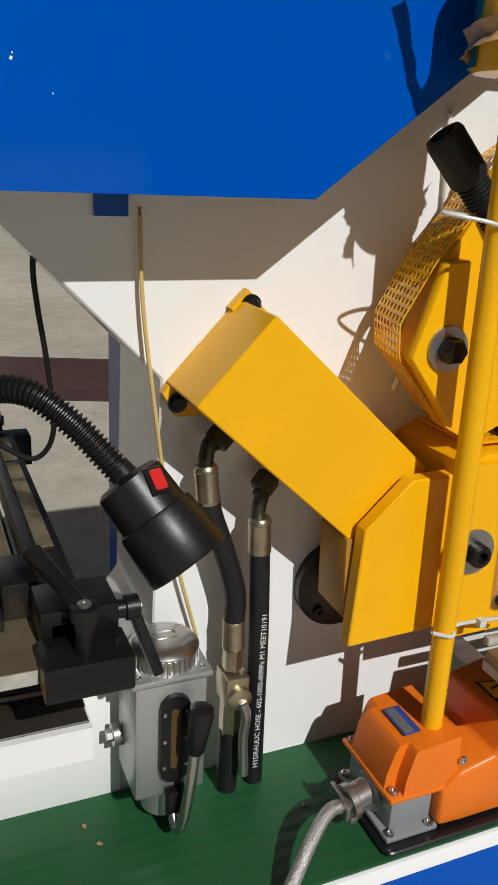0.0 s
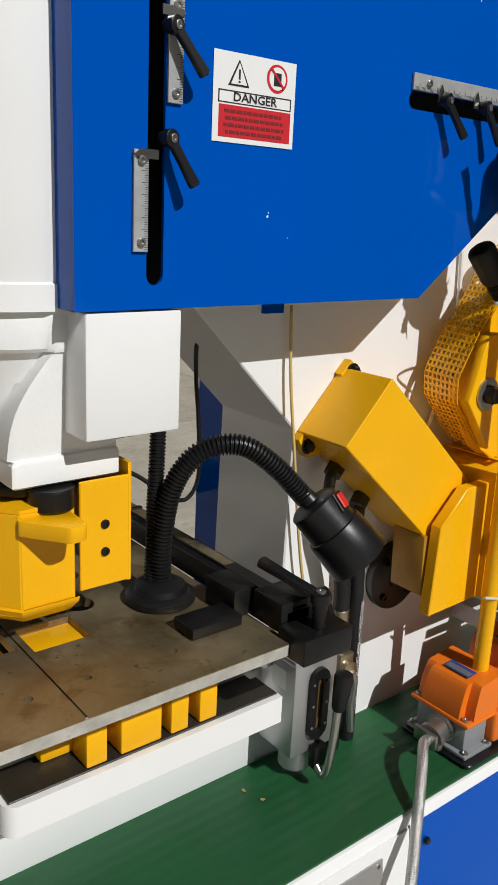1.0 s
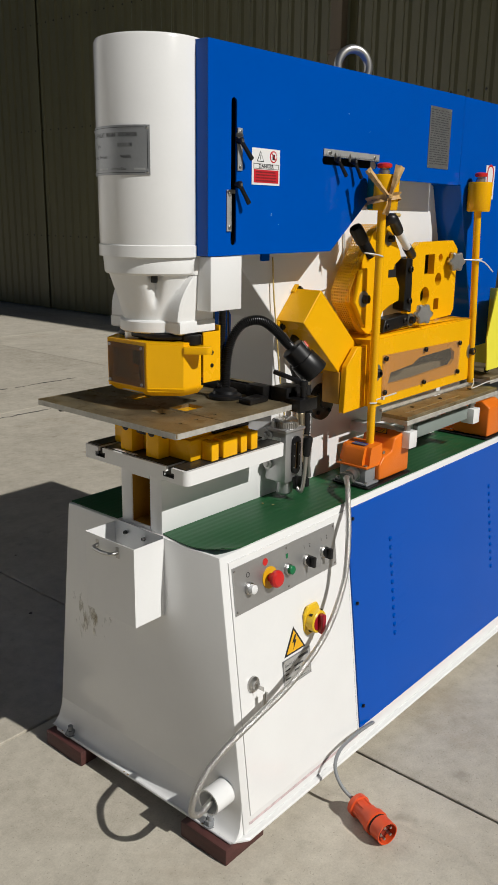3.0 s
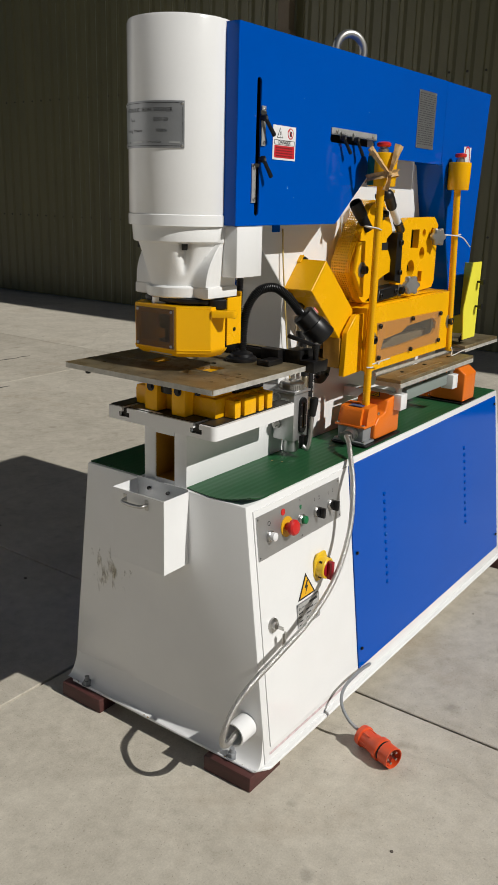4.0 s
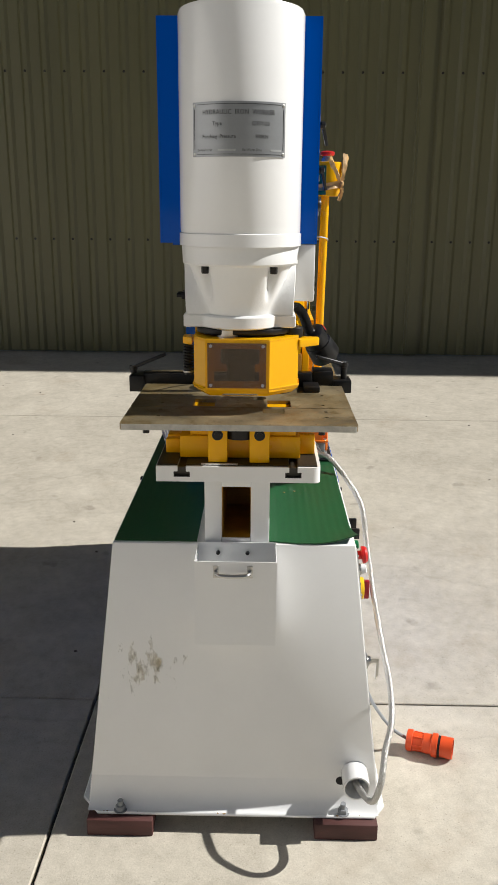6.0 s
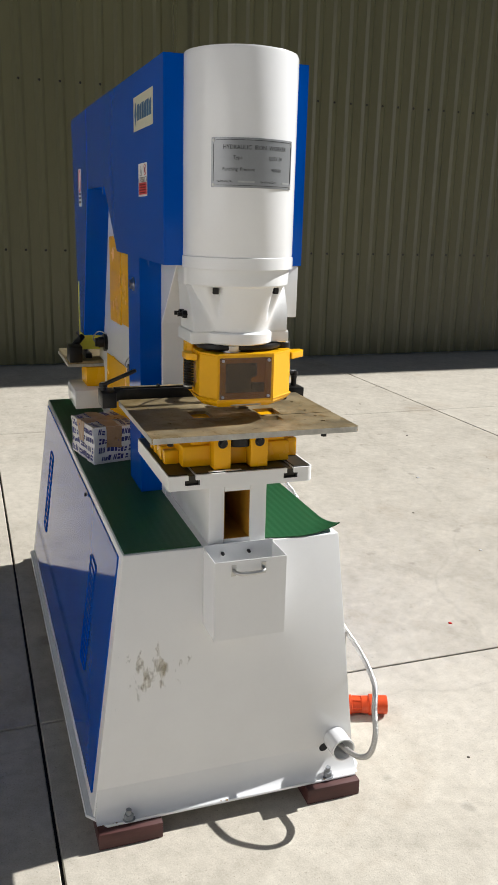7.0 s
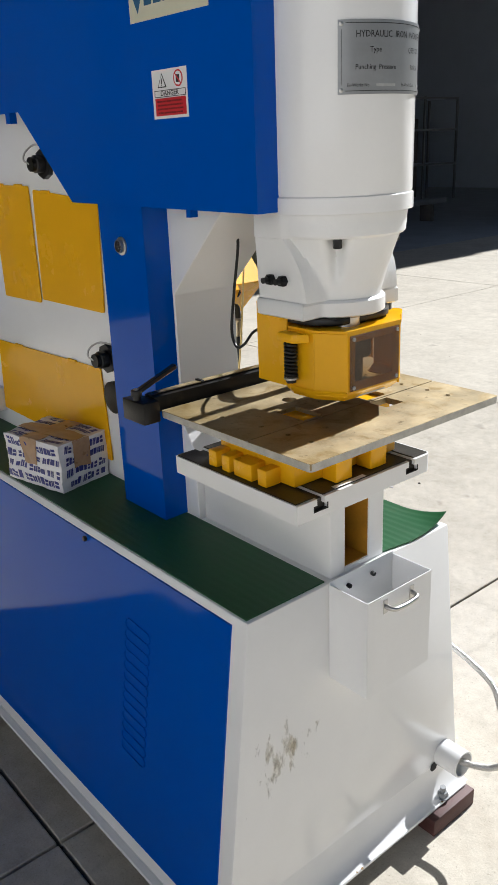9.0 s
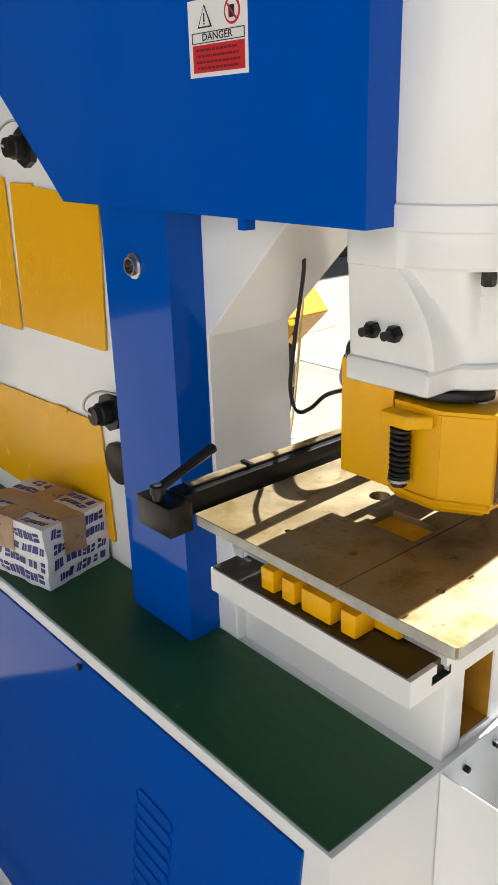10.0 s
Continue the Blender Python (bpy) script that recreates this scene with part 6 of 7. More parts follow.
hose([(0.640, -0.026, 1.108), (0.644, -0.028, 1.090), (0.660, -0.030, 1.045), (0.672, -0.030, 1.0), (0.672, -0.03, 0.965)], 0.0115, [((0.636, -0.024, 1.146), (0.640, -0.026, 1.106), 0.0125, NICKEL), ((0.672, -0.03, 0.972), (0.673, -0.03, 0.935), 0.0125, NICKEL)], "black hydraulic hose with steel ends")
hose([(0.697, -0.03, 1.055), (0.702, -0.030, 0.95), (0.704, -0.030, 0.85), (0.706, -0.030, 0.752)], 0.0108, [((0.695, -0.03, 1.085), (0.697, -0.03, 1.045), 0.0125, NICKEL)], "black hydraulic hose with steel ends")
PHOS = material("dark_phosphated_steel", (0.085, 0.080, 0.060), 0.38, 0.85, vary=0.2, scale=40)
for x, z, q in ((0.635, 1.150, (0.668, -0.012, 1.184)), (0.694, 1.088, (0.719, -0.012, 1.129))):
    q = Vector(q)
    way = Vector((0.72, 0.22, 0.66)).normalized()
    n0 = q - way * 0.030
    el = part("elbow", bm_tube([(x + 0.0005, -0.026, z - 0.006), (x + 0.001, -0.026, z + 0.006), (x + 0.004, -0.025, z + 0.018), tuple(n0)], 0.0076, 14, 8), PHOS, machine, "dark steel elbow")
    part("swivel_nut", joined(bm_lathe(n0, way, [(0, 0.0105), (0.002, 0.0135), (0.018, 0.0135), (0.020, 0.0115)], 6), bm_lathe(n0 + way * 0.0205, way, [(0, 0.010), (0.012, 0.010)], 16)), PHOS, el)
txt = bm_text("HYDRAULIC HOSE - 602-1002-40MPa M1 MEET10191", 0.0088, "LEFT", 1.0)
part("hose_print", turned(txt, Matrix(((0, -1, 0, 0.7020), (0, 0, 1, -0.0432), (1, 0, 0, 0.778), (0, 0, 0, 1))) @ Matrix.Identity(4)), SIGNWHITE, machine)
valve = part("ball_valve", joined(bm_box(0.6595, 0.6865, -0.050, -0.016, 0.872, 0.908, 0.003), bm_lathe((0.6715, -0.033, 0.912), (0, 0, 1), [(0, 0.011), (0.024, 0.011)], 6), bm_lathe((0.672, -0.033, 0.83), (0, 0, 1), [(0, 0.012), (0.042, 0.012)], 6), bm_lathe((0.674, -0.050, 0.885), (0, -1, 0), [(0, 0.013), (0.006, 0.013), (0.009, 0.006)], 18)), NICKEL, machine, "steel ball valve")
part("valve_lever", bm_tube([(0.674, -0.058, 0.885), (0.679, -0.060, 0.868), (0.678, -0.058, 0.835), (0.680, -0.060, 0.790)], 0.0055, 10), ZINC, valve)
part("valve_pipe", bm_rod((0.672, -0.033, 0.752), (0.672, -0.033, 0.832), 0.0115), HOSE, valve)
part("oil_line", bm_tube([(0.575, 0.0, 1.385), (0.578, -0.003, 1.30), (0.590, -0.005, 1.20), (0.612, -0.006, 1.05), (0.640, -0.004, 0.94)], 0.0021, 8), BRASS, machine, "thin yellowed oil line")
part("oil_line", bm_tube([(0.890, 0.004, 1.49), (0.897, 0.002, 1.38), (0.882, 0.0, 1.28), (0.86, 0.002, 1.20)], 0.003, 8), WHITE, machine)
part("frame_cable", bm_tube([(0.498, 0.080, 1.352), (0.494, 0.081, 1.322), (0.498, 0.084, 1.28), (0.505, 0.087, 1.23), (0.511, 0.092, 1.155), (0.494, 0.095, 1.124), (0.465, 0.098, 1.135), (0.425, 0.110, 1.165), (0.38, 0.120, 1.185)], 0.0029, 10), BLACK, machine, "thin black cable")
part("conduit", bm_tube([(0.392, 0.004, 1.398), (0.392, 0.004, 1.25), (0.388, 0.004, 1.15), (0.386, 0.002, 1.10), (0.380, -0.004, 1.066)], 0.0085, 14, 12, ripple=0.0009, pitch=0.0042), BLACK, machine, "black ribbed conduit")

# ---- loose things ----


def bm_mat(y0, y1, x0, x1, curl, rib=0.0005):
    """A ribbed rubber sheet; curl: how far its free corner lifts."""
    bm = bmesh.new()
    nx, n = 48, int((y1 - y0) / 0.0025)
    rows = []
    for i in range(nx + 1):
        f = (i / nx) ** 1.8
        x = x0 + (x1 - x0) * f
        row = []
        for j in range(n + 1):
            y = y0 + (y1 - y0) * j / n
            near = max(0.0, 1 - (x - x0) / 0.10)
            side = max(0.0, (y0 + 0.10 - y) / 0.10) if curl else 0.0
            z = 0.0495 + rib * (0.5 + 0.5 * math.sin(2 * math.pi * (y - y0) / 0.0185)) + (0.8 * rib if j % 2 else 0.0) + curl * near * near * side * side
            dx = 0.010 * math.sin(math.pi * j / n) * near if curl else 0
            row.append(bm.verts.new((x - dx, y - (0.010 * near * side), 0.700 + z)))
        rows.append(row)
    for a, b in zip(rows, rows[1:]):
        for j in range(n):
            bm.faces.new((a[j], a[j + 1], b[j + 1], b[j]))
    ext = bmesh.ops.extrude_face_region(bm, geom=bm.faces[:])
    bmesh.ops.translate(bm, verts=[g for g in ext["geom"] if isinstance(g, bmesh.types.BMVert)], vec=(0, 0, -0.0028))
    bmesh.ops.recalc_face_normals(bm, faces=bm.faces[:])
    return bm


single("rubber_mat", bm_mat(-0.186, 0.0035, 0.186, 1.875, 0.020), RUBBER, "green ribbed rubber mat with a curled corner on the cabinet", "mat", "mats on the cabinet")
single("rubber_mat", bm_mat(0.1665, 0.352, 0.183, 1.875, 0.0, 0.00022), RUBBER, "green ribbed rubber mat on the cabinet top", "mat", "mats on the cabinet")
for y0, y1, x0 in ((0.276, 0.436, 0.118), (-0.268, -0.116, 0.118), (0.276, 0.436, 1.838), (-0.300, -0.150, 1.850)):
    single("timber_block", bm_box(x0, x0 + 0.14, y0, y1, 0.0, 0.0443, 0.003), TIMBER, "dark brown timber packing block under the cabinet", "timber block", "packing blocks under the machine")

# scrap box hung on the cabinet end
scrap = thing("scrap_box", (0.13, CY, 0.547), "white sheet-steel scrap box hung on the cabinet end", "scrap box")
SB = (0.080, 0.1735, -0.012, 0.164, 0.547, 0.745)
part("box_front", bm_box(SB[0], SB[0] + 0.0015, SB[2], SB[3], SB[4], SB[5]), WHITE, scrap)
part("box_back", bm_box(SB[1] - 0.0015, SB[1], SB[2], SB[3], SB[4], SB[5] + 0.006), WHITE, scrap)
part("box_side", bm_box(SB[0] + 0.0015, SB[1] - 0.0015, SB[2], SB[2] + 0.0015, SB[4], SB[5]), WHITE, scrap)
part("box_side", bm_box(SB[0] + 0.0015, SB[1] - 0.0015, SB[3] - 0.0015, SB[3], SB[4], SB[5]), WHITE, scrap)
part("box_bottom", bm_box(SB[0] + 0.0015, SB[1] - 0.0015, SB[2] + 0.0015, SB[3] - 0.0015, SB[4], SB[4] + 0.002), WHITE, scrap)
hd = part("handle", bm_tube([(0.079, 0.118, 0.722), (0.068, 0.1165, 0.722), (0.0615, 0.110, 0.7215), (0.0605, 0.098, 0.7205), (0.060, 0.0815, 0.720), (0.0605, 0.065, 0.7205), (0.0615, 0.053, 0.7215), (0.068, 0.0465, 0.722), (0.079, 0.045, 0.722)], 0.0046, 12), STEEL, scrap, "chrome pull handle")
for yy in (0.118, 0.045):
    part("handle_foot", bm_box(0.0785, 0.080, yy - 0.006, yy + 0.006, 0.708, 0.736, 0.0005, 1), STEEL, hd)
for yy in (0.118, 0.052):
    part("hook_bolt", hexbolt((0.172, yy, 0.728), (-1, 0, 0), 0.0046, 0.008), BLACKOX, scrap)


# foot pedal with its stop-button post
def pedal(dx, has_gland):
    x0 = 0.795 + dx
    th = thing("foot_pedal", (x0 + 0.10, -0.125, 0.7505), "orange foot pedal with an upright yellow post standing on the mat", "foot pedal", "foot pedals on the cabinet")
    part("rubber_base", bm_prism(round_poly([(x0 - 0.005, -0.186), (x0 + 0.232, -0.186), (x0 + 0.232, -0.058), (x0 - 0.005, -0.058)], 0.012), "z", 0.7515, 0.757, 0.0015, 1), BLACK, th)
    part("housing", bm_box(x0 + 0.010, x0 + 0.062, -0.164, -0.076, 0.757, 0.806, 0.004), GREYCAST if has_gland else ORANGE, th, "grey cast housing" if has_gland else "")
    notch = [(0.018, -0.170), (0.085, -0.170), (0.085, -0.070), (0.018, -0.070), (0.018, -0.086), (0.004, -0.086), (0.004, -0.154), (0.018, -0.154)]
    cb = bmesh.new()
    rings = []
    for z, k in ((0.811, 0.0), (0.830, 0.15), (0.854, 0.75), (0.861, 1.0), (0.8635, 1.2)):
        rings.append([cb.verts.new((x0 + u + (0.085 - u) / 0.081 * 0.014 * k, -0.120 + (v + 0.120) * (1 - 0.05 * k), z + (0.004 * (u - 0.02) / 0.06 if k > 0.9 else 0))) for u, v in notch])
    for a, b in zip(rings, rings[1:]):
        for k in range(len(a)):
            cb.faces.new((a[k], a[(k + 1) % len(a)], b[(k + 1) % len(a)], b[k]))
    cb.faces.new(rings[0])
    cb.faces.new(rings[-1])
    bmesh.ops.recalc_face_normals(cb, faces=cb.faces[:])
    top = part("cover", joined(cb, bm_box(x0 + 0.002, x0 + 0.085, -0.172, -0.068, 0.8062, 0.8130, 0.0025)), ORANGE, th, "orange painted cover")
    part("base_flange", bm_box(x0 + 0.002, x0 + 0.066, -0.174, -0.066, 0.7572, 0.7640, 0.002), GREYCAST if has_gland else ORANGE, th)
    part("treadle", bm_prism([(x0 + 0.064, 0.762), (x0 + 0.095, 0.760), (x0 + 0.225, 0.760), (x0 + 0.225, 0.862), (x0 + 0.19, 0.884), (x0 + 0.14, 0.872), (x0 + 0.130, 0.836), (x0 + 0.0855, 0.828), (x0 + 0.064, 0.806)], "y", -0.176, -0.068, 0.006, 3), ORANGE, th, "orange treadle hood")
    for u, v in ((x0 + 0.0085, -0.168), (x0 + 0.057, -0.169), (x0 + 0.0085, -0.073)):
        part("cover_screw", capbolt((u, v, 0.7641), (0, 0, 1), 0.005, 0.003), STEEL, th)
    for v in (-0.162, -0.078):
        part("cover_screw", capbolt((x0 + 0.011, v, 0.8132), (0, 0, 1), 0.0055, 0.004), STEEL, th)
    part("cover_screw", capbolt((x0 + 0.088, -0.1705, 0.84), (0, -1, 0), 0.005, 0.003), STEEL, th)
    lb = part("maker_label", turned(bm_box(-0.010, 0.010, -0.022, 0.022, 0, 0.0008), Matrix.Translation((x0 + 0.040, -0.122, 0.8665)) @ Matrix.Rotation(radians(-4), 4, "Y")), material("label_blue", (0.03, 0.06, 0.30), 0.4, bump=0) if "label_blue" not in bpy.data.materials else bpy.data.materials["label_blue"], top, "blue and silver label")
    part("label_face", turned(bm_box(-0.008, 0.003, -0.020, 0.020, 0.0008, 0.0014), Matrix.Translation((x0 + 0.040, -0.122, 0.8665)) @ Matrix.Rotation(radians(-4), 4, "Y")), PLATEGREY, lb)
    PS = Matrix.Translation((x0 + 0.166, -0.122, 0.8800)) @ Matrix.Rotation(radians(-13.5), 4, "Y")
    warn = part("warning_triangle", turned(bm_prism([(-0.016, -0.020), (-0.016, 0.020), (0.019, 0.0)], "z", 0.0004, 0.0010), PS), INK, th, "black and yellow warning triangle")
    part("triangle_face", turned(bm_prism([(-0.0135, -0.0155), (-0.0135, 0.0155), (0.0145, 0.0)], "z", 0.0010, 0.0014), PS), YELLOW, warn)
    part("triangle_mark", turned(bm_prism([(-0.009, -0.0016), (-0.009, 0.0016), (0.006, 0.0012), (0.006, -0.0012)], "z", 0.0014, 0.0017), PS), INK, warn)
    if has_gland:
        gl = part("cable_gland", joined(bm_lathe((x0 + 0.010, -0.125, 0.786), (-1, -0.15, -0.1), [(0, 0.022), (0.006, 0.022), (0.008, 0.017), (0.026, 0.017), (0.028, 0.020), (0.036, 0.020)], 24), bm_box(x0 - 0.034, x0 - 0.028, -0.148, -0.108, 0.774, 0.796, 0.002), bm_box(x0 - 0.029, x0 - 0.020, -0.150, -0.142, 0.772, 0.780, 0.001)), ZINC, th, "zinc cable gland and clamp")
    return th


def post(th, p, q, c, w, z0, z1, turn):
    part("post", bm_rod(p, q, 0.0115, 20), YELLOW, th, "yellow tubular post")
    h = z1 - z0
    b = part("button_box", bm_lathe((*c, z0), (0, 0, 1), [(0, w * 0.90), (0.003, w * 0.95), (h * 0.5, w * 0.98), (h - 0.004, w), (h - 0.001, w * 0.985), (h, w * 0.95)], 48), YELLOW, th, "yellow round push-button drum")
    part("button_stem", bm_lathe((*c, z1), (0, 0, 1), [(0, 0.015), (0.010, 0.015), (0.012, 0.011), (0.018, 0.011)], 20), ZINC, b)
    part("stop_button", bm_lathe((*c, z1 + 0.016), (0, 0, 1), [(0, 0.016), (0.003, 0.0195), (0.010, 0.0195), (0.013, 0.014), (0.014, 0.004)], 24), RED, b, "red mushroom stop button")
    return Matrix.Translation((c[0], c[1], 0)) @ Matrix.Rotation(radians(turn), 4, "Z")


def bm_arc_band(r, a0, a1, z0, z1, t=0.0008, n=16):
    """A thin band round a drum, from angle a0 to a1 in degrees."""
    bm = bmesh.new()
    rings = []
    for k in range(n + 1):
        a = radians(a0 + (a1 - a0) * k / n)
        rings.append([bm.verts.new((rr * math.cos(a), rr * math.sin(a), z)) for rr, z in ((r, z0), (r + t, z0), (r + t, z1), (r, z1))])
    for a, b in zip(rings, rings[1:]):
        for k in range(4):
            bm.faces.new((a[k], a[(k + 1) % 4], b[(k + 1) % 4], b[k]))
    bm.faces.new(rings[0])
    bm.faces.new(rings[-1])
    bmesh.ops.recalc_face_normals(bm, faces=bm.faces[:])
    return bm


def bm_ribbon(points, widths, across, seed):
    """A flat creased ribbon along points, its width lying along across."""
    rng = random.Random(seed)
    pts = smooth_path(points, 6)
    across = Vector(across).normalized()
    bm = bmesh.new()
    rows = []
    for k, p in enumerate(pts):
        f = k / (len(pts) - 1)
        w = widths[0] + (widths[1] - widths[0]) * f
        t = (pts[min(k + 1, len(pts) - 1)] - pts[max(k - 1, 0)]).normalized()
        side = (across - t * across.dot(t)).normalized()
        out = side.cross(t)
        rows.append([bm.verts.new(p + side * w * u + out * (rng.uniform(-0.0022, 0.0022) + 0.003 * math.cos(u * 3))) for u in (-1, -0.5, 0, 0.5, 1)])
    for a, b in zip(rows, rows[1:]):
        for k in range(4):
            bm.faces.new((a[k], a[k + 1], b[k + 1], b[k]))
    ext = bmesh.ops.extrude_face_region(bm, geom=bm.faces[:])
    bmesh.ops.translate(bm, verts=[g for g in ext["geom"] if isinstance(g, bmesh.types.BMVert)], vec=side.cross(t) * 0.0007)
    bmesh.ops.recalc_face_normals(bm, faces=bm.faces[:])
    return bm


p1 = pedal(0.0, True)
M1 = post(p1, (0.864, -0.136, 0.862), (0.848, -0.144, 1.51), (0.846, -0.146), 0.041, 1.503, 1.592, -38)
p2 = pedal(0.695, False)
# the second pedal stands across the cabinet
turn = Matrix.Translation((1.590, -0.092, 0)) @ Matrix.Rotation(radians(-90), 4, "Z") @ Matrix.Diagonal((0.82, 1, 1, 1)) @ Matrix.Translation((-1.600, 0.122, 0))
for ob in p2.children_recursive:
    ob.data.transform(turn)
post(p2, (1.489, -0.1285, 0.9532), (1.452, -0.122, 1.515), (1.455, -0.122), 0.038, 1.508, 1.597, -15)
green_tape = material("green_tape", (0.01, 0.12, 0.04), 0.35)
part("tape_wrap", turned(bm_arc_band(0.0405, 130, 212, 1.506, 1.582), M1), green_tape, p1, "green tape round the drum")
raffia = material("tan_ribbon", (0.58, 0.36, 0.14), 0.5, vary=0.25, scale=60, bump=0.2)
ribbon = part("ribbon", turned(bm_ribbon([(-0.030, 0.032, 1.520), (-0.044, 0.0, 1.524), (-0.032, -0.032, 1.529), (0.0, -0.045, 1.536), (0.032, -0.032, 1.541), (0.044, 0.0, 1.538), (0.030, 0.032, 1.530)], (0.009, 0.009), (0, 0, 1), 3), M1), raffia, p1, "tan ribbon tied round the box")
for pts, ws, seed in (([(0.0, -0.047, 1.536), (-0.026, -0.052, 1.560), (-0.062, -0.050, 1.602)], (0.004, 0.0095), 5), ([(0.002, -0.047, 1.536), (0.012, -0.050, 1.570), (0.026, -0.046, 1.612)], (0.004, 0.013), 6), ([(0.0, -0.047, 1.538), (-0.004, -0.051, 1.515), (-0.010, -0.046, 1.492)], (0.004, 0.009), 7)):
    part("ribbon_tail", turned(bm_ribbon(pts, ws, (1, 0, 0.3), seed), M1), raffia, ribbon)
part("ribbon_knot", turned(bm_lathe((0.0, -0.048, 1.529), (0.1, 0, 1), [(0, 0.004), (0.004, 0.0075), (0.010, 0.0075), (0.014, 0.004)], 10), M1), raffia, ribbon)
zip_mat = material("nylon_tie", (0.65, 0.64, 0.60), 0.35)
part("cable_tie", joined(bm_tube([(0.843, -0.140, 0.985), (0.860, -0.152, 0.985), (0.872, -0.140, 0.988), (0.90, -0.150, 0.995), (0.935, -0.17, 1.005)], 0.0022, 8), bm_box(0.892, 0.900, -0.154, -0.146, 0.989, 0.997)), zip_mat, p1, "white nylon cable tie")
part("cable_tie", bm_tube([(0.850, -0.155, 1.385), (0.83, -0.15, 1.39), (0.80, -0.13, 1.395), (0.835, -0.115, 1.392), (0.86, -0.128, 1.386)], 0.0018, 8), zip_mat, p1, "white nylon cable tie")
part("cable_tie", joined(bm_tube([(1.40, -0.11, 1.36), (1.44, -0.135, 1.358), (1.475, -0.150, 1.350), (1.52, -0.16, 1.320)], 0.0022, 8), bm_tube([(1.44, -0.135, 1.358), (1.465, -0.145, 1.362), (1.47, -0.115, 1.36)], 0.0018, 8)), zip_mat, p2, "white nylon cable tie")
part("cable_tie", bm_tube([(1.49, -0.14, 0.965), (1.45, -0.16, 0.958), (1.40, -0.18, 0.952), (1.52, -0.17, 0.952), (1.56, -0.18, 0.956)], 0.002, 8), zip_mat, p2, "white nylon cable tie")
cb = single("pedal_cable", bm_tube([(0.768, -0.131, 0.781), (0.742, -0.142, 0.790), (0.704, -0.172, 0.786), (0.652, -0.212, 0.747), (0.597, -0.253, 0.684), (0.561, -0.269, 0.577), (0.472, -0.281, 0.474), (0.337, -0.288, 0.409), (0.204, -0.290, 0.377), (0.105, -0.282, 0.344), (0.062, -0.264, 0.298), (0.030, -0.254, 0.245), (0.030, -0.243, 0.195), (0.060, -0.234, 0.164), (0.10, -0.222, 0.154), (0.14, -0.212, 0.152), (0.18, -0.212, 0.152)], 0.0074, 14, 16, ripple=0.0002, pitch=0.0025), BRAID, "grey steel-braided cable from pedal to cabinet", "cable")

# gooseneck lamp
lamp = thing("gooseneck_lamp", (0.391, -0.008, TZ), "black gooseneck work lamp on a round base on the bench", "lamp")
part("lamp_base", bm_lathe((0.391, -0.008, TZ + 0.0005), (0, 0, 1), [(0, 0.039), (0.002, 0.041), (0.008, 0.041), (0.011, 0.037), (0.013, 0.031), (0.020, 0.029), (0.023, 0.023), (0.026, 0.014)], 40), BLACK, lamp)
part("gooseneck", bm_tube([(0.391, -0.008, TZ + 0.022), (0.391, -0.011, TZ + 0.085), (0.400, -0.018, TZ + 0.142), (0.424, -0.034, TZ + 0.181), (0.462, -0.056, TZ + 0.189), (0.497, -0.075, TZ + 0.165), (0.535, -0.092, TZ + 0.122)], 0.0108, 16, 18, ripple=0.0015, pitch=0.0046), BLACK, lamp, "ribbed black gooseneck")
hd0, hd1 = Vector((0.532, -0.090, 1.180)), Vector((0.590, -0.148, 1.092))
dd = (hd1 - hd0).normalized()
head = part("lamp_head", bm_lathe(hd0, dd, [(0, 0.010), (0.011, 0.012), (0.013, 0.026), (0.017, 0.0305), (0.052, 0.0315), (0.053, 0.0345), (0.057, 0.0355), (0.100, 0.0385), (0.102, 0.0375), (0.100, 0.034), (0.078, 0.020)], 36, False), BLACK, lamp, "black lamp head")
_, hs, hu = frame_of(dd)
side = (Vector((0.45, -0.9, 0.45)) - dd * Vector((0.45, -0.9, 0.45)).dot(dd)).normalized()
swp = hd0 + dd * 0.030 + side * 0.029
sw = part("lamp_switch", turned(bm_box(-0.009, 0.009, -0.012, 0.012, 0, 0.004, 0.001, 1), Matrix.Translation(swp) @ side.to_track_quat("Z", "Y").to_matrix().to_4x4()), BLACK, head)
part("rocker", turned(bm_box(-0.006, 0.006, -0.009, 0.009, 0.004, 0.007, 0.001, 1), Matrix.Translation(swp) @ side.to_track_quat("Z", "Y").to_matrix().to_4x4()), RED, sw, "red rocker switch")
for k in range(10):
    a = 2 * math.pi * k / 10
    part("vent_hole", bm_lathe(hd0 + dd * 0.0155 + (hs * math.cos(a) + hu * math.sin(a)) * 0.021, -dd, [(0, 0.0022), (0.0012, 0.0022)], 8), DARK, head)

# parcel
parcel = thing("parcel", (0.95, 0.23, 0.7505), "small parcel wrapped in printed white film and brown tape", "parcel")
PM = Matrix.Translation((1.0127, 0.2842, 0.7512)) @ Matrix.Rotation(radians(12), 4, "Z") @ Matrix.Scale(1.07, 4)
def crumple(bm, lift=0.0):
    """Dents and creases of a film-wrapped carton, alike for the film and its print."""
    for v in bm.verts:
        c = v.co.copy()
        n = noise.noise_vector(c * 26.0) * 0.0042 + noise.noise_vector(c * 70.0) * 0.0016
        v.co = c + Vector((n.x, n.y, n.z * min(1.0, c.z / 0.03)))
    return bm


def bm_fine(x0, x1, y0, y1, z0, z1, cuts):
    bm = bm_box(x0, x1, y0, y1, z0, z1)
    bmesh.ops.subdivide_edges(bm, edges=bm.edges[:], cuts=cuts, use_grid_fill=True)
    return bm


def wrap(bm):
    return turned(crumple(bm), PM)


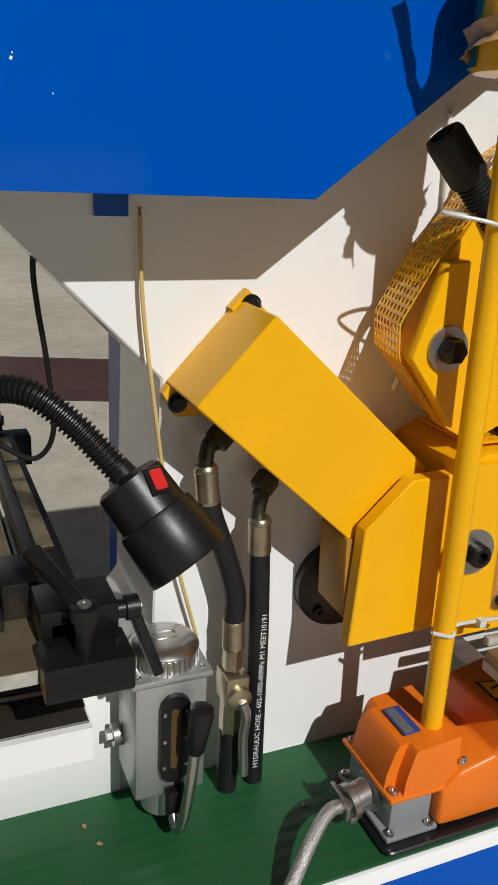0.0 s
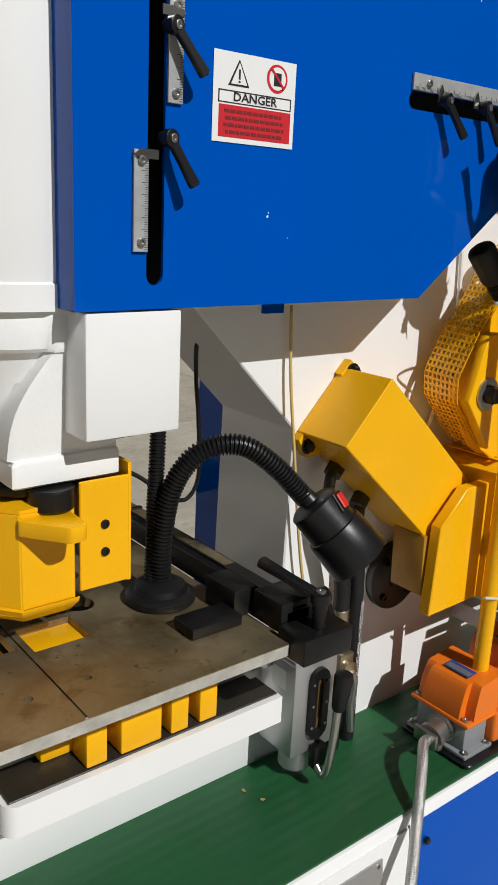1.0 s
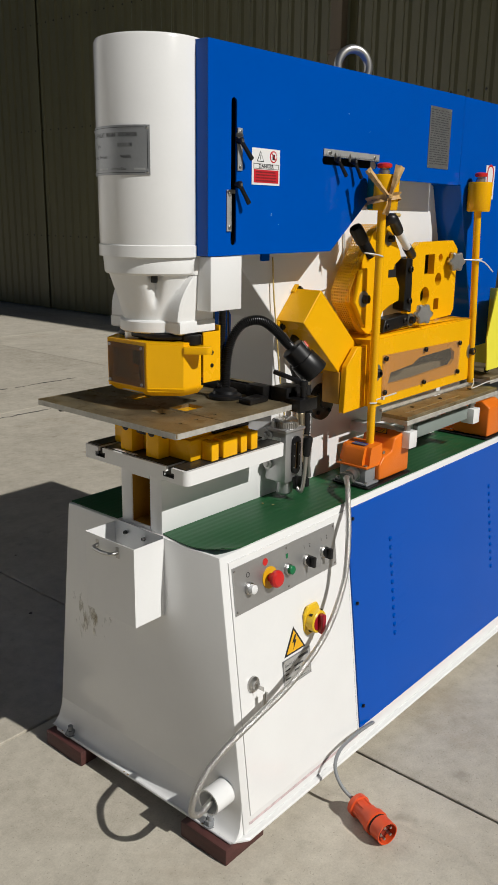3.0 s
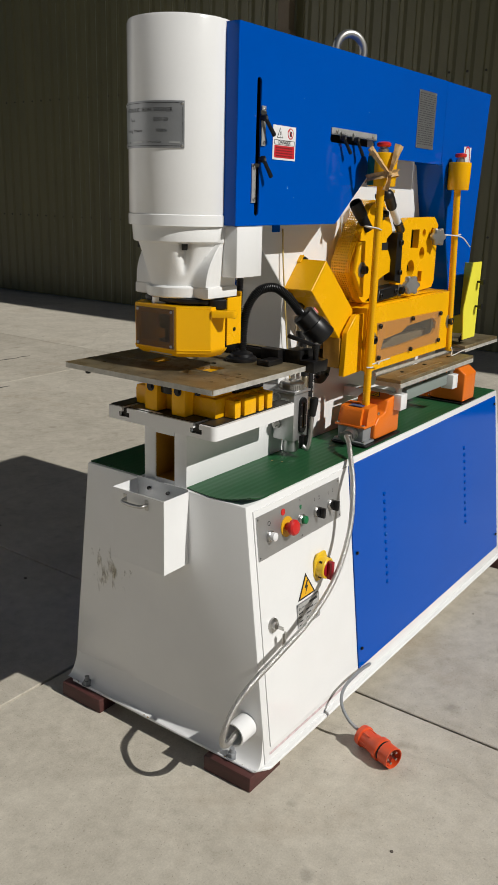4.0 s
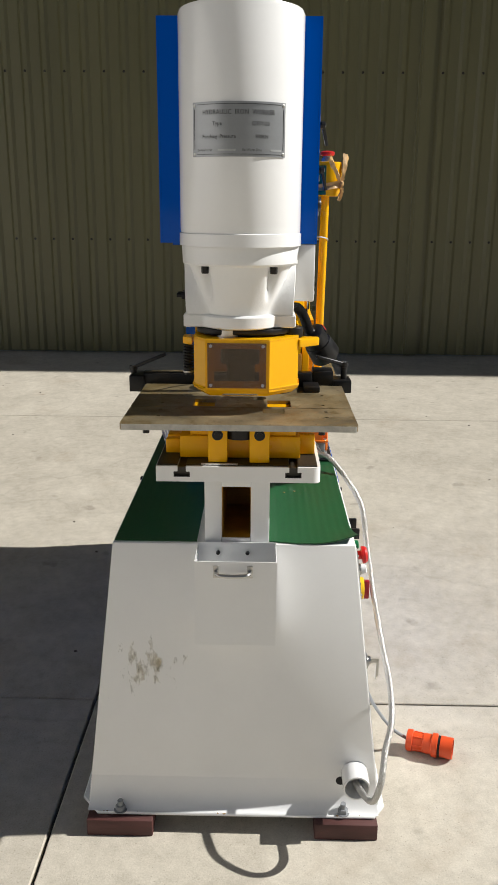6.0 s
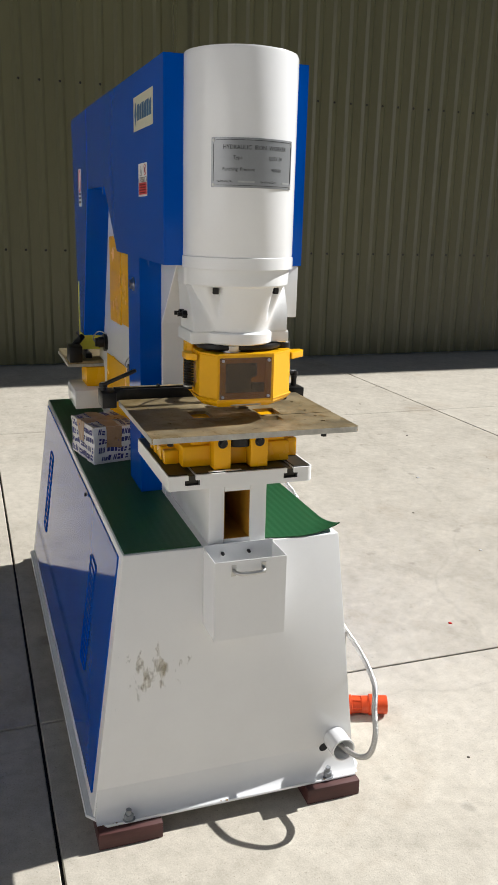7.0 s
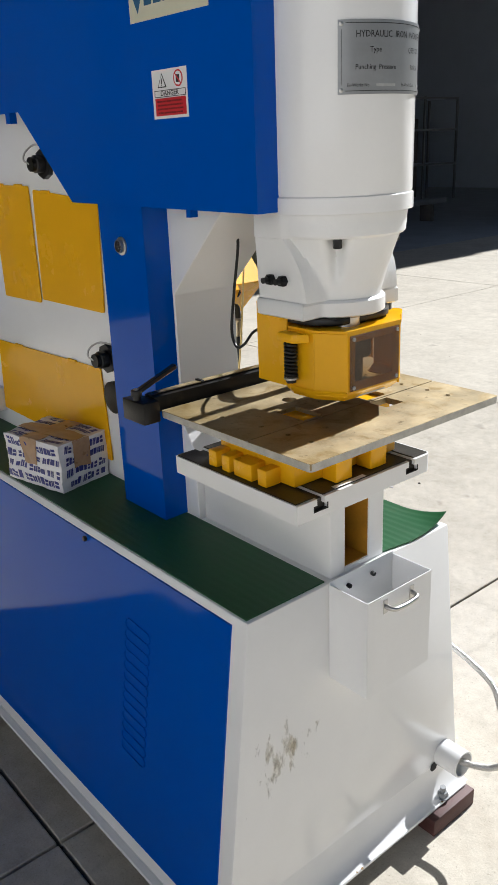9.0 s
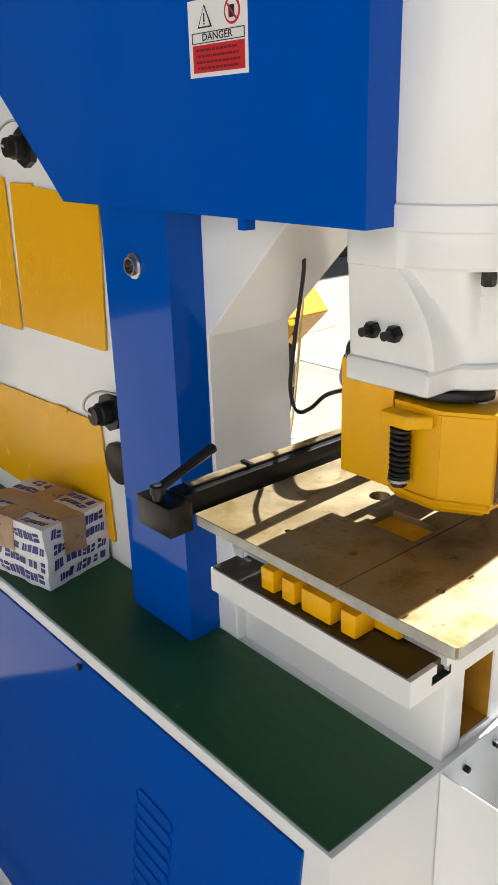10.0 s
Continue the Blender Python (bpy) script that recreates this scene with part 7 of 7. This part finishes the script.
FILM = material("white_film", (0.74, 0.74, 0.77), 0.22, vary=0.08, scale=30, bump=0.05, coat=0.3)
body = part("carton", wrap(bm_fine(-0.105, 0.082, -0.085, 0.050, 0.0, 0.108, 22)), FILM, parcel, "white film wrap with blue print")
INKBLUE = material("blue_print", (0.025, 0.03, 0.20), 0.35, bump=0)
rng = random.Random(11)
for face, u_end, rows in (("y", 0.070, 4), ("x", 0.036, 4), ("z", 0.070, 5)):
    for row in range(rows):
        u = -0.098 + rng.uniform(0, 0.006)
        lean = rng.choice((-0.003, 0.003, 0.004))
        while u < u_end:
            w, h = rng.uniform(0.007, 0.013), rng.uniform(0.011, 0.017)
            v = 0.008 + row * 0.0255 + 0.06 * u * (0.3 if row % 2 else -0.2)
            strokes = rng.choice(([rect(u, u + w, v, v + h)], [rect(u, u + w, v, v + 0.40 * h), rect(u, u + w, v + 0.60 * h, v + h)], [rect(u, u + 0.40 * w, v, v + h), rect(u + 0.60 * w, u + w, v, v + h)]))
            for st in strokes:
                pts = [(a + lean * (b - v) / h, b) for a, b in st]
                if face == "y":
                    bm = bm_prism(pts, "y", 0.0507, 0.0512)
                elif face == "x":
                    bm = bm_prism([(a * 0.8 + 0.002, b) for a, b in pts], "x", -0.1062, -0.1057)
                else:
                    bm = bm_prism([(a, b * 1.05 - 0.088) for a, b in pts], "z", 0.1087, 0.1092)
                part("print_bar", wrap(bm), INKBLUE, body)
            u += w + rng.choice((0.003, 0.003, 0.004, 0.010))
for box in ((-0.030, 0.020, -0.0855, 0.0518, 0.1094, 0.1099), (-0.030, 0.020, 0.0514, 0.0519, 0.050, 0.1096), (-0.1070, -0.1065, -0.035, 0.010, 0.045, 0.1092), (-0.1068, 0.083, -0.030, 0.010, 0.1101, 0.1106)):
    part("tape", wrap(bm_fine(*box, 9)), CARD, parcel, "brown packing tape")

# plug on its lead
plug = thing("power_plug", (0.46, -0.46, 0.0), "orange-red three-phase plug lying on the concrete with grey lead", "plug")
a, b = Vector((0.474, -0.396, 0.031)), Vector((0.430, -0.520, 0.033))
d = (b - a).normalized()
pb = part("plug_body", bm_lathe(a, d, [(0, 0.010), (0.001, 0.026), (0.003, 0.0295), (0.017, 0.0300), (0.019, 0.0245), (0.046, 0.0235), (0.048, 0.0270), (0.070, 0.0280), (0.072, 0.0325), (0.086, 0.0325), (0.088, 0.0255), (0.094, 0.0255), (0.0945, 0.0295), (0.128, 0.0290), (0.128, 0.0265), (0.106, 0.0262)], 32, False), PLUG, plug)
part("gap_ring", bm_lathe(a + d * 0.0882, d, [(0, 0.0280), (0.0060, 0.0280)], 28, False), DARK, pb, "dark rubber seal")
for k in range(6):
    _, sd, up = frame_of(d)
    r0 = (sd * math.cos(k * 1.047) + up * math.sin(k * 1.047)) * 0.0245
    part("grip_rib", bm_rod(a + d * 0.020 + r0, a + d * 0.047 + r0 * 0.98, 0.0028, 8), PLUG, pb)
part("plug_face", bm_lathe(a + d * 0.104, d, [(0, 0.0261), (0.004, 0.0261)], 24), material("dark_red_plastic", (0.25, 0.03, 0.015), 0.5), pb)
for k in range(5):
    _, s, u = frame_of(d)
    c = a + d * 0.108 + (s * math.cos(k * 1.257) + u * math.sin(k * 1.257)) * 0.0165
    part("plug_pin", bm_rod(c, c + d * 0.016, 0.0035, 10), STEEL, pb)
part("lead", bm_tube([(0.745, -0.262, 0.062), (0.722, -0.284, 0.090), (0.625, -0.292, 0.108), (0.530, -0.303, 0.112), (0.478, -0.325, 0.098), (0.464, -0.358, 0.066), (0.475, -0.398, 0.032)], 0.0048, 12), GREYCAST, plug, "grey rubber lead")

# sign plates on the shed
U2 = single("number_sign", bm_box(WX - 0.048, WX - 0.044, 3.98, 4.13, 1.61, 1.74), SIGNWHITE, "small white sign plate on the shed wall", "sign", kind="")
part("sign_bar", joined(bm_box(WX - 0.050, WX - 0.048, 4.075, 4.115, 1.63, 1.72), bm_box(WX - 0.050, WX - 0.048, 4.00, 4.045, 1.63, 1.72)), INK, U2)
single("wall_box", bm_box(WX - 0.09, WX - 0.044, 3.99, 4.12, 1.48, 1.585, 0.004), BLACK, "small black box below the sign on the wall", "box")

# things lying on the concrete behind the machine
single("steel_sheet", bm_prism([(1.93, 4.86), (1.64, 3.86), (0.30, 4.28), (0.60, 5.28)], "z", 0.0005, 0.006), material("red_brown_sheet", (0.075, 0.032, 0.028), 0.6, vary=0.3, scale=5), "dark red-brown steel sheet lying on the concrete", "sheet")
rng = random.Random(21)
for x0, y0, n, dx in ((2.05, 4.86, 16, 0.055), (2.95, 4.84, 12, 0.06), (2.2, 3.95, 9, 0.06)):
    top, low = [], []
    for k in range(n):
        y = y0 + rng.uniform(-0.012, 0.012)
        w = rng.uniform(0.003, 0.012)
        top.append((x0 + k * dx, y + w))
        low.append((x0 + k * dx, y - w))
    part("spalled_crack", bm_prism(top + low[::-1], "z", 0.0003, 0.0012), JOINT, ground)
# litter on the concrete
rng = random.Random(3)
leafmat = material("dry_leaf", (0.50, 0.36, 0.14), 0.7, vary=0.3)
chips = []
for k in range(70):
    x, y, r = rng.uniform(-1.5, 5.5), rng.uniform(-5.0, 3.0), rng.uniform(0.003, 0.008)
    chips.append(bm_lathe((x, y, 0.0), (0, 0, 1), [(0, r), (r * 0.4, r * 0.8), (r * 0.6, r * 0.2)], 6))
single("grit", joined(*chips), material("grit_grey", (0.12, 0.10, 0.08), 0.8), "scattered grit and chips on the concrete", "grit", kind="stuff")
for x, y, a in ((0.741, -0.091, 0.3), (0.510, -0.040, 1.2), (0.522, -0.066, 2.0)):
    single("dry_leaf", turned(bm_prism([(0, 0), (0.006, 0.0015), (0.005, 0.005), (0.001, 0.004)], "z", 0, 0.0012), Matrix.Translation((x, y, 0.7515)) @ Matrix.Rotation(a, 4, "Z")), leafmat, "small dry leaf on the green mat", "leaf", "leaves on the mat")


for x, y, r, tone in ((0.05, -0.75, 0.006, 0), (0.9, -1.05, 0.007, 0), (1.5, -1.6, 0.007, 1), (2.6, -1.9, 0.010, 1), (-0.1, -1.1, 0.005, 0)):
    single("scrap", bm_prism([(x - r, y - r * 0.5), (x + r * 0.7, y - r), (x + r, y + r * 0.6), (x - r * 0.4, y + r * 0.8)], "z", 0.0, 0.003), (RED, SIGNWHITE)[tone], ("small red plastic scrap on the concrete", "small white paper scrap on the concrete")[tone], "scrap", "scraps on the concrete")


# shelving and goods inside the shed
RACK = material("pale_rack_steel", (0.22, 0.23, 0.24), 0.5, 0.3)
def rack(x, y, w, d, h):
    th = thing("storage_rack", (x, y, 0.004), "pale steel storage rack inside the dark shed", "rack", "racks in the shed")
    for ux in (0, d):
        for uy in (0, w / 2, w):
            part("upright", bm_box(x + ux, x + ux + 0.05, y + uy, y + uy + 0.05, 0.004, h), RACK, th)
    for z in (h * 0.35, h * 0.68, h - 0.06):
        part("beam", bm_box(x + 0.0, x + 0.04, y + 0.05, y + w, z, z + 0.05), RACK, th)
        part("shelf", bm_box(x + 0.05, x + d, y + 0.05, y + w, z + 0.02, z + 0.04), INDOOR, th)
    return th


rack(13.0, -17.75, 2.65, 0.9, 2.5)
crate_mat = material("dusty_board", (0.16, 0.14, 0.12), 0.8, vary=0.3)
rng = random.Random(8)
for k in range(14):
    x, y = rng.uniform(14.2, 18.0), rng.uniform(-20.0, -11.5)
    w, h = rng.uniform(0.5, 1.3), rng.uniform(0.5, 2.2)
    single("crate", bm_box(x, x + w, y, y + w * 1.2, 0.004, h, 0.01), crate_mat, "dusty stacked crate on the dark shed floor", "crate", "crates in the shed")
yl = thing("yellow_machine", (10.2, -10.2, 0.004), "low yellow machine body on a steel stand in the shed", "machine")
part("machine_hood", bm_prism([(-11.25, 0.72), (-9.6, 0.62), (-9.7, 0.80), (-10.9, 0.80)], "x", 10.0, 10.7), LEMON, yl)
part("machine_stand", bm_box(10.1, 10.6, -10.9, -9.8, 0.004, 0.62), crate_mat, yl)
single("steel_beam", bm_box(9.5, 9.62, -12.7, -8.0, 0.32, 0.42, 0.006), RACK, "pale steel beam on low trestles in the shed", "beam")
for yy in (-12.2, -10.4, -8.6):
    single("trestle", bm_box(9.42, 9.70, yy, yy + 0.08, 0.004, 0.32, 0.005), crate_mat, "low dark trestle under a steel beam", "trestle", "trestles in the shed")
